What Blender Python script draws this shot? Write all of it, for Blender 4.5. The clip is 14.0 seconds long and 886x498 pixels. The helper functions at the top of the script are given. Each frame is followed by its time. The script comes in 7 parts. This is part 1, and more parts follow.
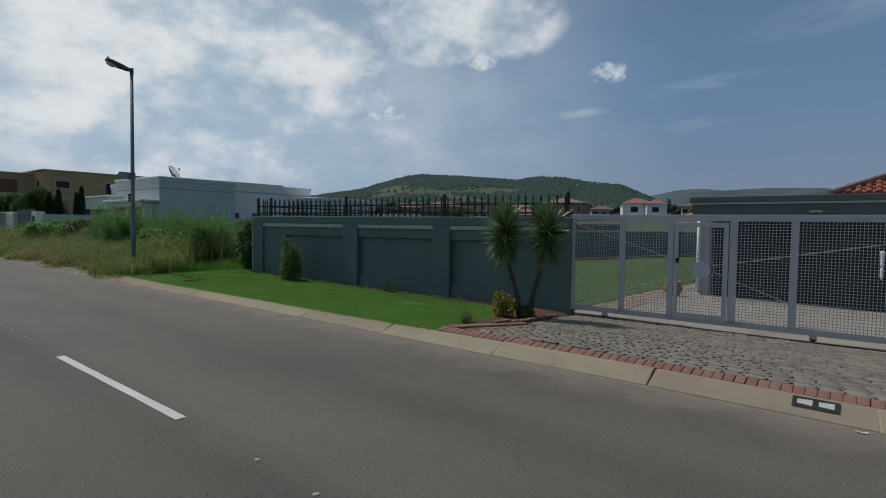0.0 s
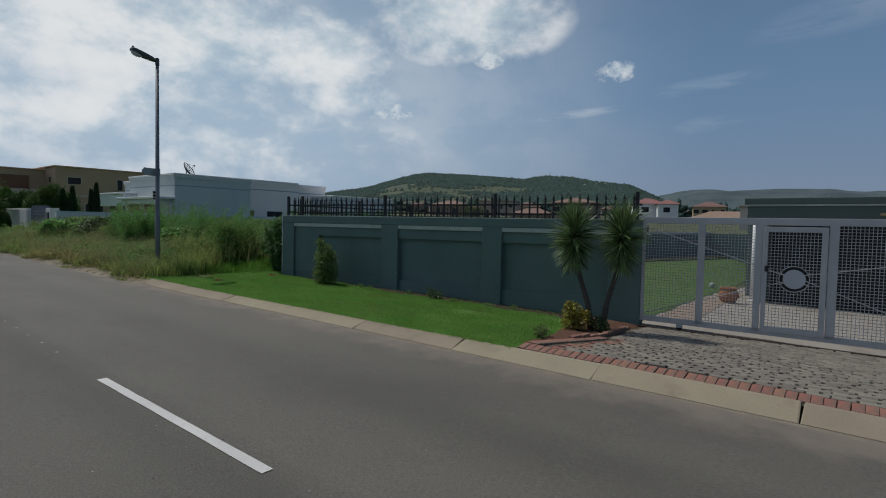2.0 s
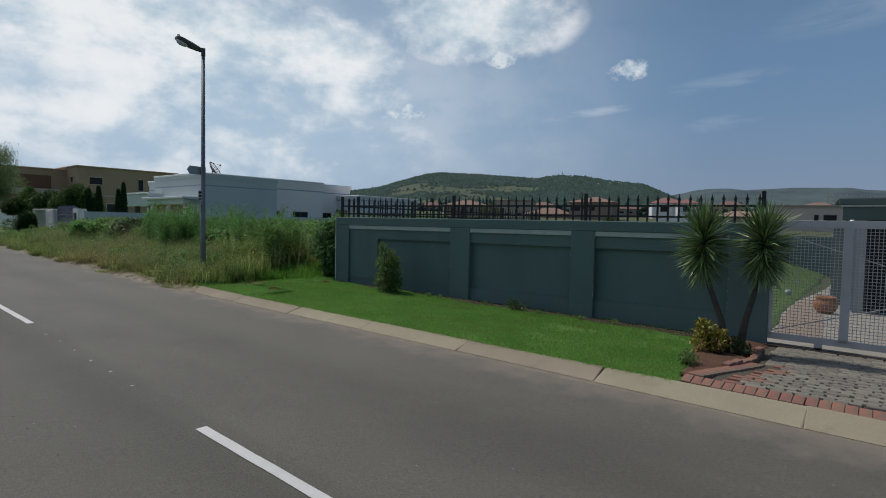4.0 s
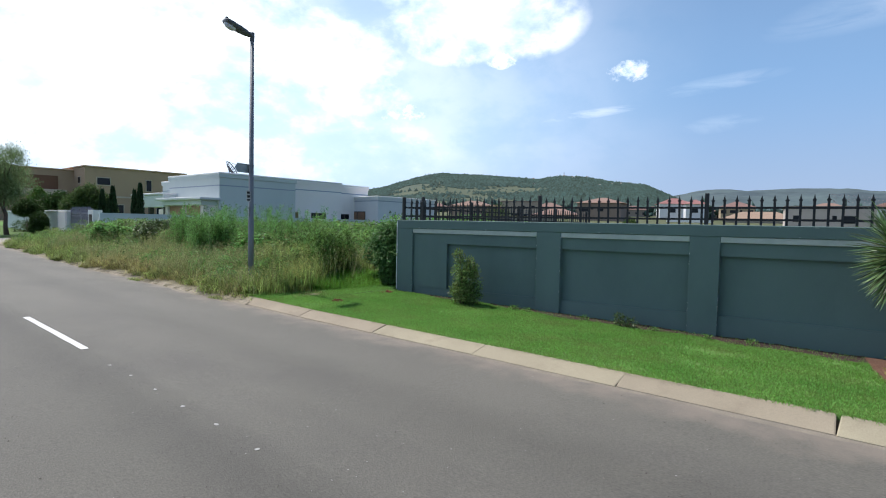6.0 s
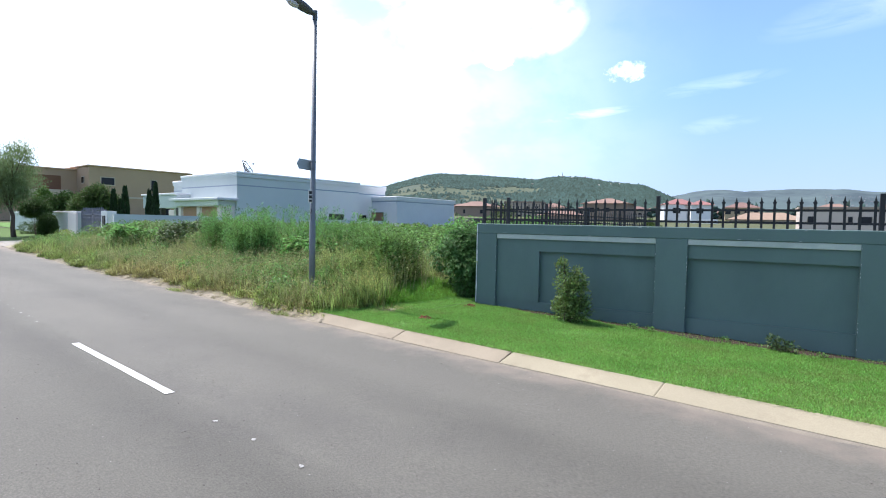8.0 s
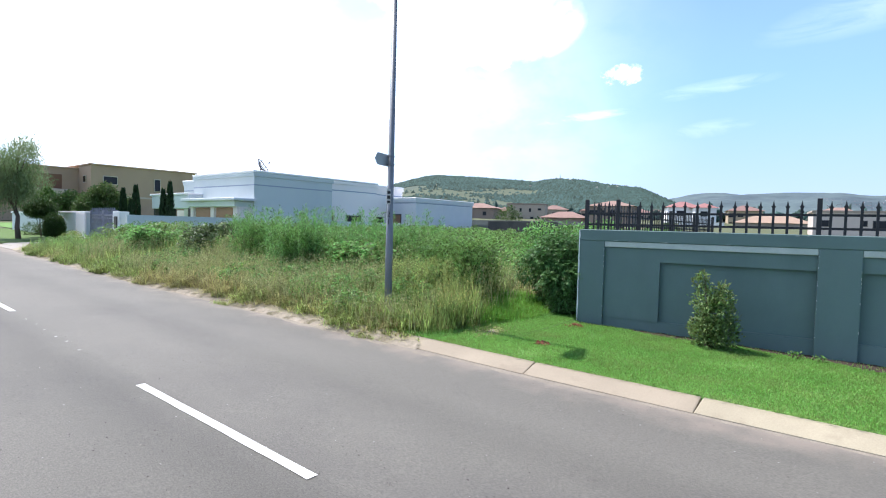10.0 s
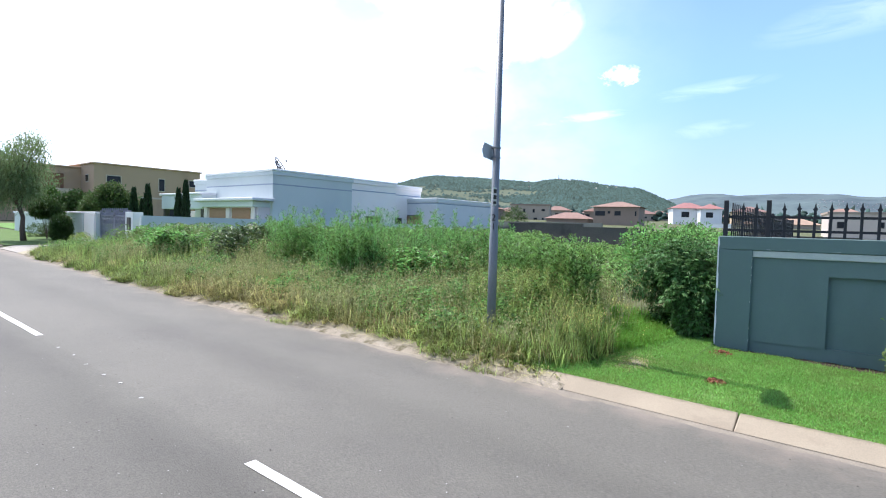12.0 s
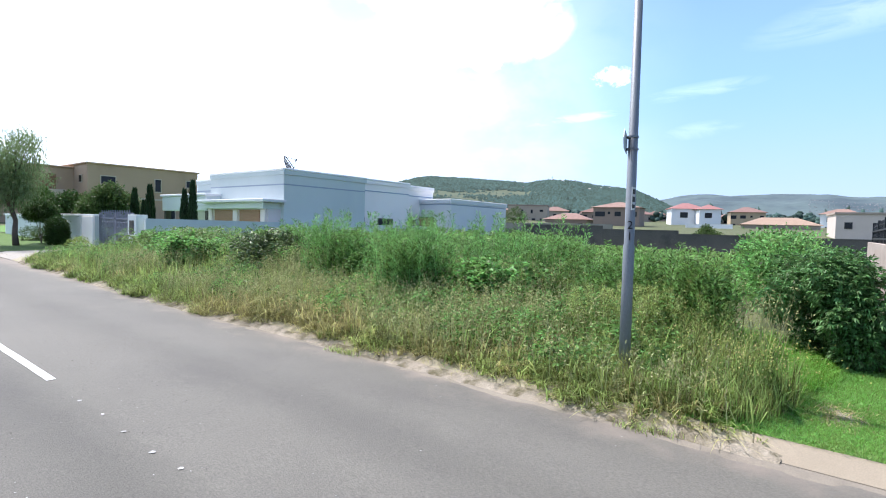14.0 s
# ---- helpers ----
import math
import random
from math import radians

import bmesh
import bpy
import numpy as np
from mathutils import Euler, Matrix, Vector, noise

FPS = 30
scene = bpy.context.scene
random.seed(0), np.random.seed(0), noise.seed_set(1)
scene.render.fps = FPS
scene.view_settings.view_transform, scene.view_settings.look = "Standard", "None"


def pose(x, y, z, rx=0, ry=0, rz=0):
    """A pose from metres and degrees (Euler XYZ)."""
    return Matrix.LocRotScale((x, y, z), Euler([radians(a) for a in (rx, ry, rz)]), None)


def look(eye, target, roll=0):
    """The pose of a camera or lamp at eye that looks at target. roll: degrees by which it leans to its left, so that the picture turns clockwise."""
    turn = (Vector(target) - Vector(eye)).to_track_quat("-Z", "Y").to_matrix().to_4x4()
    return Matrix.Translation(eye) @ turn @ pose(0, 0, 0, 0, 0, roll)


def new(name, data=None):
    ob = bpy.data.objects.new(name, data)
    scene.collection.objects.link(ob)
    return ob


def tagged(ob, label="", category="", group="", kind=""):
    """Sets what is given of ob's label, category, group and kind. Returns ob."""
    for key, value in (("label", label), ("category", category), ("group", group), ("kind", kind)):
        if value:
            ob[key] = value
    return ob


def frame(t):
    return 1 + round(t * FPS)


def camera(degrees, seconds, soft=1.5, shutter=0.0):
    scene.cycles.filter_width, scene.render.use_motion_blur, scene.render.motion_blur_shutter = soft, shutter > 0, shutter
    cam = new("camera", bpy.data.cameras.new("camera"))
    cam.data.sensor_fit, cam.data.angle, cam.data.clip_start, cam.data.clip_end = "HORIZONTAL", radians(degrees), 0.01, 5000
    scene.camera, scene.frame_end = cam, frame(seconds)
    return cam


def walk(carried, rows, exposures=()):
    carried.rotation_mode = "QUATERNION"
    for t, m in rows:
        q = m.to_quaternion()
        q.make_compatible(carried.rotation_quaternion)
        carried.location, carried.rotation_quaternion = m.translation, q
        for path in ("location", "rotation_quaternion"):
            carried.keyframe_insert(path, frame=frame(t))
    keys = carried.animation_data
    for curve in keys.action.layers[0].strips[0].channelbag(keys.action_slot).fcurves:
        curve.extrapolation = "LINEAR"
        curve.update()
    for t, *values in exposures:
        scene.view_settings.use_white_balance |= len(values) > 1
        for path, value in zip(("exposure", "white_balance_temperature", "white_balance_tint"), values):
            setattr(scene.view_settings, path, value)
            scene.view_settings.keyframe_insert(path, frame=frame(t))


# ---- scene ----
cam = camera(79.7, 14.0, 1.05)
PATH = [
    (0, (0.337, 0.676, 1.674), (1.909, 1.91, 1.587), 0.8),
    (0.5, (0.349, 0.818, 1.686), (1.923, 2.049, 1.599), 0.8),
    (1, (0.338, 1.13, 1.703), (1.907, 2.367, 1.613), 0.9),
    (1.5, (0.367, 1.543, 1.701), (1.935, 2.782, 1.61), 1.1),
    (2, (0.425, 2.016, 1.721), (1.983, 3.266, 1.629), 1.2),
    (2.5, (0.417, 2.492, 1.736), (1.964, 3.756, 1.643), 1.2),
    (3, (0.436, 2.927, 1.754), (1.976, 4.2, 1.66), 1.2),
    (5.5, (0.419, 5.534, 1.78), (1.946, 6.822, 1.686), 1.2),
    (6, (0.356, 6.094, 1.797), (1.886, 7.379, 1.705), 1.2),
    (6.5, (0.291, 6.692, 1.815), (1.825, 7.972, 1.727), 1.3),
    (7, (0.289, 7.274, 1.822), (1.823, 8.554, 1.731), 1.2),
    (9.5, (0.316, 10.345, 1.862), (1.858, 11.616, 1.777), 1.4),
    (10, (0.336, 10.92, 1.868), (1.881, 12.188, 1.784), 1.5),
    (10.5, (0.372, 11.535, 1.876), (1.919, 12.799, 1.793), 1.5),
    (11, (0.402, 12.144, 1.872), (1.948, 13.411, 1.79), 1.5),
    (11.5, (0.454, 12.729, 1.892), (2.002, 13.993, 1.809), 1.6),
    (12, (0.483, 13.299, 1.902), (2.033, 14.56, 1.82), 1.6),
    (12.5, (0.566, 13.826, 1.891), (2.118, 15.084, 1.809), 1.4),
    (13, (0.663, 14.392, 1.916), (2.222, 15.643, 1.838), 1.5),
    (13.5, (0.754, 14.963, 1.944), (2.317, 16.21, 1.868), 1.6),
    (14, (0.823, 15.53, 1.974), (2.39, 16.771, 1.895), 1.5),
]

# ---------------------------------------------------------------- light
# dark at first, the film camera opens up along the way
EXPO = [(0, -1.08, 6550, 10), (3.2, -1.08, 6550, 10), (5.3, -0.22, 6450, 11.5), (7.2, 0.50, 6300, 14), (9.3, 0.82, 6200, 16), (14.0, 0.85, 6200, 16)]
walk(cam, [(t, look(eye, target, roll)) for t, eye, target, roll in PATH], EXPO)

SUN_EL, SUN_AZ = radians(58.5), radians(-4.5)
sun_dir = Vector((math.sin(SUN_AZ) * math.cos(SUN_EL), math.cos(SUN_AZ) * math.cos(SUN_EL), math.sin(SUN_EL)))
sun = new("sun", bpy.data.lights.new("sun", "SUN"))
sun.data.energy, sun.data.angle, sun.data.color = 4.0, radians(0.6), (1.0, 0.95, 0.88)
sun.matrix_world = look(sun_dir * 100, (0, 0, 0))


# clouds in view: degrees east of the street's line, elevation, half-widths across and up in degrees, density
CLOUDS = [
    (12, 19, 22, 9, 1.0), (27, 17, 16, 8, 1.0), (37, 17, 10, 5.5, 1.05), (53, 21, 12, 5.5, 1.15), (43, 24, 9, 4.5, 0.9), (58, 25, 8, 4, 1.1),
    (24, 9, 32, 7, 0.7), (45, 11.6, 3.6, 1.3, 0.8), (55.9, 17.1, 2.1, 1.2, 1.1), (68.6, 15.5, 2.5, 1.3, 0.85), (40, 13, 8, 3, 0.8),
]
WISPS = [(76, 13.6, 7, 0.8, 0.13), (64.5, 11.5, 6, 0.6, 0.30), (77, 10, 4, 0.9, 0.10), (92, 19, 12, 2.2, 0.11), (66, 25, 7, 1.2, 0.2)]


def sky_way(az, el):
    a, e = radians(az), radians(el)
    return Vector((math.sin(a) * math.cos(e), math.cos(a) * math.cos(e), math.sin(e)))


def build_world():
    w = bpy.data.worlds.new("sky")
    scene.world = w
    w.use_nodes = True
    nt = w.node_tree
    nt.nodes.clear()
    N, L = nt.nodes.new, nt.links.new

    def math_node(op, a, b=None, clamp=False):
        n = N("ShaderNodeMath")
        n.operation, n.use_clamp = op, clamp
        for i, v in enumerate((a, b)):
            if v is None:
                continue
            if isinstance(v, (int, float)):
                n.inputs[i].default_value = v
            else:
                L(v, n.inputs[i])
        return n.outputs[0]

    def ramp(v, a, b):
        n = N("ShaderNodeMapRange")
        n.interpolation_type = "SMOOTHSTEP"
        n.inputs["From Min"].default_value, n.inputs["From Max"].default_value = a, b
        L(v, n.inputs["Value"])
        return n.outputs["Result"]

    def blend(f, a, b):
        n = N("ShaderNodeMix")
        n.data_type = "RGBA"
        L(f, n.inputs["Factor"])
        for v, key in ((a, "A"), (b, "B")):
            if isinstance(v, tuple):
                n.inputs[key].default_value = (*v, 1)
            else:
                L(v, n.inputs[key])
        return n.outputs["Result"]

    sky = N("ShaderNodeTexSky")
    sky.sky_type, sky.sun_disc = "NISHITA", False
    sky.sun_elevation, sky.sun_rotation = SUN_EL, SUN_AZ
    sky.altitude, sky.air_density, sky.dust_density, sky.ozone_density = 1300, 1.0, 0.4, 3.2
    geo = N("ShaderNodeTexCoord")
    way = geo.outputs["Generated"]
    sep = N("ShaderNodeSeparateXYZ")
    L(way, sep.inputs[0])
    zc = math_node("ADD", math_node("MAXIMUM", sep.outputs[2], 0.0), 0.16)
    flat = N("ShaderNodeCombineXYZ")
    L(math_node("DIVIDE", sep.outputs[0], zc), flat.inputs[0])
    L(math_node("DIVIDE", sep.outputs[1], zc), flat.inputs[1])

    def noise_at(src, scale, detail, rough, dist, off, squash=1.0):
        mp = N("ShaderNodeMapping")
        mp.inputs["Location"].default_value = off
        mp.inputs["Scale"].default_value = (1.0, 1.0, squash)
        L(src, mp.inputs["Vector"])
        n = N("ShaderNodeTexNoise")
        n.inputs["Scale"].default_value, n.inputs["Detail"].default_value = scale, detail
        n.inputs["Roughness"].default_value, n.inputs["Distortion"].default_value = rough, dist
        L(mp.outputs[0], n.inputs["Vector"])
        return n.outputs[0]

    def along(v):
        n = N("ShaderNodeVectorMath")
        n.operation = "DOT_PRODUCT"
        L(way, n.inputs[0])
        n.inputs[1].default_value = v
        return n.outputs["Value"]

    def patch(az, el, wide, high, dense, tilt=0.0):
        """A soft oval of cloud about one direction of the sky."""
        c = sky_way(az, el)
        east = Vector((c.y, -c.x, 0)).normalized()
        north = east.cross(c)
        if north.z < 0:
            north = -north
        a, b = east * math.cos(tilt) + north * math.sin(tilt), north * math.cos(tilt) - east * math.sin(tilt)
        px, py = math_node("DIVIDE", along(a), math.sin(radians(wide))), math_node("DIVIDE", along(b), math.sin(radians(high)))
        r2 = math_node("ADD", math_node("MULTIPLY", px, px), math_node("MULTIPLY", py, py))
        oval = math_node("MULTIPLY", math_node("MAXIMUM", math_node("SUBTRACT", 1.0, r2), 0.0), dense)
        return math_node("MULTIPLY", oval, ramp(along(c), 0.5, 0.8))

    heap = noise_at(way, 5.5, 11, 0.54, 0.25, (3.1, 0.4, 0), 1.7)
    fine = noise_at(way, 19.0, 9, 0.6, 0.0, (0.3, 7.7, 2), 1.5)
    high = noise_at(flat.outputs[0], 1.5, 10, 0.55, 0.0, (3.1, 0.4, 0))
    streak = noise_at(way, 9.0, 6, 0.6, 0.8, (5, 1, 4), 4.0)
    side = ramp(math_node("SUBTRACT", math_node("MULTIPLY", sep.outputs[1], 0.985), math_node("MULTIPLY", sep.outputs[0], 0.174)), 0.0, 0.88)
    ragged = math_node("ADD", math_node("MULTIPLY", math_node("SUBTRACT", heap, 0.5), 2.1), math_node("MULTIPLY", math_node("SUBTRACT", fine, 0.5), 0.7))
    crisp = noise_at(way, 60.0, 7, 0.62, 0.0, (1.3, 2.7, 6), 1.4)
    heaps, puffs = None, None
    for az, el, wide, tall, dense in CLOUDS:
        p = patch(az, el, wide, tall, dense)
        if wide > 5:
            heaps = p if heaps is None else math_node("MAXIMUM", heaps, p)
        else:
            puffs = p if puffs is None else math_node("MAXIMUM", puffs, p)
    body = math_node("ADD", heaps, math_node("MULTIPLY", ragged, ramp(heaps, 0.0, 0.45)))
    cover = math_node("MULTIPLY", ramp(body, -0.05, 1.15), 0.90)
    tuft = math_node("ADD", puffs, math_node("MULTIPLY", math_node("MULTIPLY", math_node("SUBTRACT", crisp, 0.5), 2.2), ramp(puffs, 0.0, 0.3)))
    cover = math_node("MAXIMUM", cover, math_node("MULTIPLY", ramp(tuft, 0.15, 1.2), 0.8))
    # scattered cloud high overhead and behind
    over = math_node("MULTIPLY", ramp(math_node("ADD", high, math_node("MULTIPLY", side, 0.16)), 0.52, 0.70), ramp(sep.outputs[2], 0.42, 0.60))
    cover = math_node("MAXIMUM", cover, math_node("MULTIPLY", over, 0.85))
    # a milky veil on the sun's side, thin streaks away from it
    veil = math_node("MULTIPLY", math_node("MULTIPLY", side, ramp(sep.outputs[2], 0.02, 0.16)), math_node("ADD", 0.08, math_node("MULTIPLY", heap, 0.6)))
    cover = math_node("MAXIMUM", cover, veil)
    thin = None
    for az, el, wide, tall, dense in WISPS:
        p = patch(az, el, wide, tall, dense, 0.12)
        thin = p if thin is None else math_node("MAXIMUM", thin, p)
    cover = math_node("MAXIMUM", cover, math_node("MULTIPLY", thin, ramp(streak, 0.32, 0.62)))
    cloud = blend(ramp(math_node("ADD", math_node("MULTIPLY", heap, 0.62), math_node("MULTIPLY", fine, 0.38)), 0.38, 0.58), (10.4, 12.4, 13.6), (15.6, 16.0, 16.2))
    azure = math_node("MULTIPLY", math_node("SUBTRACT", 1.0, ramp(sep.outputs[2], 0.10, 0.80)), 0.85)
    blue = blend(azure, sky.outputs[0], blend(side, (2.62, 4.68, 7.6), (6.0, 8.8, 11.8)))
    low = math_node("MULTIPLY", math_node("SUBTRACT", 1.0, ramp(sep.outputs[2], -0.02, 0.26)), 0.85)
    glow = blend(side, (3.95, 4.95, 6.7), (6.7, 8.7, 11.2))
    clear = blend(low, blue, glow)
    bg = N("ShaderNodeBackground")
    bg.inputs["Strength"].default_value = 0.103
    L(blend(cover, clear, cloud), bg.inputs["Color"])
    out = N("ShaderNodeOutputWorld")
    L(bg.outputs[0], out.inputs["Surface"])


build_world()


# ---------------------------------------------------------------- materials
def mat(name, c1, c2=None, scale=3.0, rough=0.75, bump=0.15, bscale=60.0, fine=0.12, metal=0.0, vary="", amount=0.25,
        transl=0.0, spec=0.4, stain=None, stain_scale=0.7, stain_lo=0.55, stain_hi=0.75, stretch=(1, 1, 1), bdist=0.01):
    """A procedural surface: two tones in patches, fine grain, relief, stains, and a shift from piece to piece."""
    m = bpy.data.materials.new(name)
    m.use_nodes = True
    nt = m.node_tree
    N, L = nt.nodes.new, nt.links.new
    bsdf = nt.nodes["Principled BSDF"]
    c2 = c2 or tuple(v * 0.75 for v in c1)
    tc = N("ShaderNodeTexCoord")
    mp = N("ShaderNodeMapping")
    mp.inputs["Scale"].default_value = stretch
    L(tc.outputs["Object"], mp.inputs["Vector"])

    def noise_tex(s, d=5, r=0.55):
        n = N("ShaderNodeTexNoise")
        n.inputs["Scale"].default_value, n.inputs["Detail"].default_value, n.inputs["Roughness"].default_value = s, d, r
        L(mp.outputs[0], n.inputs["Vector"])
        return n.outputs[0]

    def ranged(v, a, b, lo=0.0, hi=1.0):
        n = N("ShaderNodeMapRange")
        for key, val in (("From Min", a), ("From Max", b), ("To Min", lo), ("To Max", hi)):
            n.inputs[key].default_value = val
        L(v, n.inputs["Value"])
        return n.outputs["Result"]

    def mixed(f, a, b):
        n = N("ShaderNodeMix")
        n.data_type = "RGBA"
        L(f, n.inputs["Factor"])
        for v, s in ((a, "A"), (b, "B")):
            if isinstance(v, tuple):
                n.inputs[s].default_value = (*v, 1)
            else:
                L(v, n.inputs[s])
        return n.outputs["Result"]

    col = mixed(ranged(noise_tex(scale), 0.3, 0.7), c1, c2)
    if stain:
        col = mixed(ranged(noise_tex(stain_scale, 7, 0.62), stain_lo, stain_hi), col, stain)
    grain = noise_tex(bscale, 4, 0.6)
    val = ranged(grain, 0.25, 0.75, 1 - fine, 1 + fine)
    if vary:
        rnd = N("ShaderNodeNewGeometry").outputs["Random Per Island"] if vary == "island" else N("ShaderNodeObjectInfo").outputs["Random"]
        mul = N("ShaderNodeMath")
        mul.operation = "MULTIPLY"
        L(val, mul.inputs[0])
        L(ranged(rnd, 0, 1, 1 - amount, 1 + amount), mul.inputs[1])
        val = mul.outputs[0]
        hs = N("ShaderNodeHueSaturation")
        L(col, hs.inputs["Color"])
        L(ranged(rnd, 0, 1, 0.5 - min(0.022, 0.12 * amount), 0.5 + min(0.022, 0.12 * amount)), hs.inputs["Hue"])
        col = hs.outputs[0]
    sc = N("ShaderNodeVectorMath")
    sc.operation = "SCALE"
    L(col, sc.inputs[0])
    L(val, sc.inputs["Scale"])
    L(sc.outputs[0], bsdf.inputs["Base Color"])
    bsdf.inputs["Roughness"].default_value, bsdf.inputs["Metallic"].default_value = rough, metal
    bsdf.inputs["Specular IOR Level"].default_value = spec
    if bump:
        b = N("ShaderNodeBump")
        b.inputs["Strength"].default_value, b.inputs["Distance"].default_value = bump, bdist
        L(grain, b.inputs["Height"])
        L(b.outputs[0], bsdf.inputs["Normal"])
    if transl:
        tr = N("ShaderNodeBsdfTranslucent")
        L(sc.outputs[0], tr.inputs["Color"])
        mx = N("ShaderNodeMixShader")
        mx.inputs[0].default_value = transl
        L(bsdf.outputs[0], mx.inputs[1])
        L(tr.outputs[0], mx.inputs[2])
        L(mx.outputs[0], nt.nodes["Material Output"].inputs["Surface"])
    return m


def asphalt():
    """Worn asphalt: stone grain, patches, polished wheel tracks, and dust lying thicker towards the kerb."""
    m = mat("asphalt", (0.1085, 0.1028, 0.0865), (0.1395, 0.132, 0.111), 0.35, 0.74, 0.55, 85, 0.34, stain=(0.085, 0.08, 0.071), stain_scale=0.5, stain_lo=0.48, stain_hi=0.8, stretch=(1, 0.5, 1))
    nt = m.node_tree
    N, L = nt.nodes.new, nt.links.new
    bsdf = nt.nodes["Principled BSDF"]
    link = bsdf.inputs["Base Color"].links[0]
    src = link.from_socket
    tc, sep = N("ShaderNodeTexCoord"), N("ShaderNodeSeparateXYZ")
    L(tc.outputs["Object"], sep.inputs[0])
    nz = N("ShaderNodeTexNoise")
    nz.inputs["Scale"].default_value, nz.inputs["Detail"].default_value, nz.inputs["Roughness"].default_value = 1.7, 8, 0.65
    L(tc.outputs["Object"], nz.inputs["Vector"])
    wob = N("ShaderNodeMath")
    wob.operation = "MULTIPLY_ADD"
    L(nz.outputs[0], wob.inputs[0])
    wob.inputs[1].default_value = 1.7
    L(sep.outputs[0], wob.inputs[2])
    dust = N("ShaderNodeMapRange")
    dust.interpolation_type = "SMOOTHSTEP"
    dust.inputs["From Min"].default_value, dust.inputs["From Max"].default_value, dust.inputs["To Max"].default_value = 6.2, 7.0, 0.85
    L(wob.outputs[0], dust.inputs["Value"])
    mx = N("ShaderNodeMix")
    mx.data_type = "RGBA"
    mx.inputs["B"].default_value = (0.225, 0.19, 0.155, 1)
    L(dust.outputs[0], mx.inputs["Factor"])
    L(src, mx.inputs["A"])
    # the dark seam beside the centre line, wheel tracks, and the paler far lane
    ramp = N("ShaderNodeValToRGB")
    span = N("ShaderNodeMapRange")
    span.inputs["From Min"].default_value, span.inputs["From Max"].default_value = -1.0, 7.0
    fine = N("ShaderNodeMath")
    fine.operation = "MULTIPLY_ADD"
    L(nz.outputs[0], fine.inputs[0])
    fine.inputs[1].default_value = 0.35
    L(sep.outputs[0], fine.inputs[2])
    L(fine.outputs[0], span.inputs["Value"])
    L(span.outputs[0], ramp.inputs["Fac"])
    ramp.color_ramp.interpolation = "EASE"
    tones = [(-0.6, 0.90), (0.35, 0.80), (1.1, 0.92), (1.7, 0.88), (2.28, 0.74), (2.56, 0.90), (2.72, 1.04), (3.4, 1.03), (4.1, 0.88), (4.7, 1.04), (5.5, 1.02)]
    for _ in range(len(tones) - 2):
        ramp.color_ramp.elements.new(0.5)
    for el, (x, v) in zip(ramp.color_ramp.elements, tones):
        el.position, el.color = (x + 0.17 + 1.0) / 8.0, (v, v, v, 1)
    sc = N("ShaderNodeVectorMath")
    sc.operation = "MULTIPLY"
    L(mx.outputs["Result"], sc.inputs[0])
    L(ramp.outputs["Color"], sc.inputs[1])
    L(sc.outputs[0], bsdf.inputs["Base Color"])
    return m


ASPHALT = asphalt()
WORN_PAINT = mat("worn_road_paint", (0.46, 0.455, 0.435), (0.30, 0.295, 0.28), 30, 0.8, 0.3, 150, 0.15)
LINE_PAINT = mat("road_paint", (0.72, 0.72, 0.70), (0.6, 0.6, 0.58), 3, 0.7, 0.3, 150, 0.1, stain=(0.3, 0.3, 0.29), stain_scale=14, stain_lo=0.62, stain_hi=0.8)
GRIT = mat("loose_grit", (0.15, 0.135, 0.12), (0.075, 0.065, 0.055), 40, 0.9, 0, 90, 0.1, vary="island", amount=0.6)
SAND = mat("gutter_sand", (0.27, 0.235, 0.185), (0.20, 0.175, 0.14), 4, 0.95, 0.4, 90, 0.2)
LITTER = mat("dry_litter", (0.37, 0.32, 0.25), (0.28, 0.24, 0.18), 5, 0.95, 0.7, 60, 0.3, stain=(0.11, 0.095, 0.05), stain_scale=3.5, stain_lo=0.45, stain_hi=0.62, bdist=0.02)
KERB = mat("kerb_concrete", (0.36, 0.31, 0.222), (0.30, 0.258, 0.185), 1.3, 0.9, 0.35, 80, 0.14, vary="object", amount=0.08, stain=(0.22, 0.18, 0.13), stain_scale=2.2, stain_lo=0.56, stain_hi=0.82)
JOINT_SAND = mat("joint_sand", (0.125, 0.105, 0.08), (0.075, 0.063, 0.048), 2.2, 0.95, 0.5, 90, 0.2)
JOINT = mat("joint_dirt", (0.085, 0.07, 0.05), (0.06, 0.05, 0.04), 8, 0.95)
GRASS_SOIL = mat("lawn_ground", (0.10, 0.225, 0.045), (0.135, 0.25, 0.056), 1.5, 0.95, 0.5, 70, 0.3, stain=(0.12, 0.13, 0.05), stain_scale=1.6, stain_lo=0.58, stain_hi=0.8)
GRASS = mat("lawn_blades", (0.18, 0.375, 0.073), (0.255, 0.455, 0.105), 1.1, 0.6, 0, 50, 0.1, vary="island", amount=0.4, transl=0.45, stain=(0.25, 0.29, 0.09), stain_scale=1.3, stain_lo=0.5, stain_hi=0.85)
SOIL = mat("red_soil", (0.072, 0.043, 0.030), (0.045, 0.03, 0.023), 5, 0.95, 0.8, 60, 0.3, bdist=0.03)
BED_SOIL = mat("bed_soil", (0.17, 0.085, 0.052), (0.11, 0.06, 0.04), 5, 0.95, 0.8, 60, 0.3, bdist=0.03)
RUST = mat("rusty_steel", (0.075, 0.045, 0.03), (0.045, 0.032, 0.025), 6, 0.9, 0.5, 80, 0.3)
DRY_SOIL = mat("dry_tan_soil", (0.22, 0.165, 0.10), (0.14, 0.14, 0.06), 1.2, 0.95, 0.6, 60, 0.3)
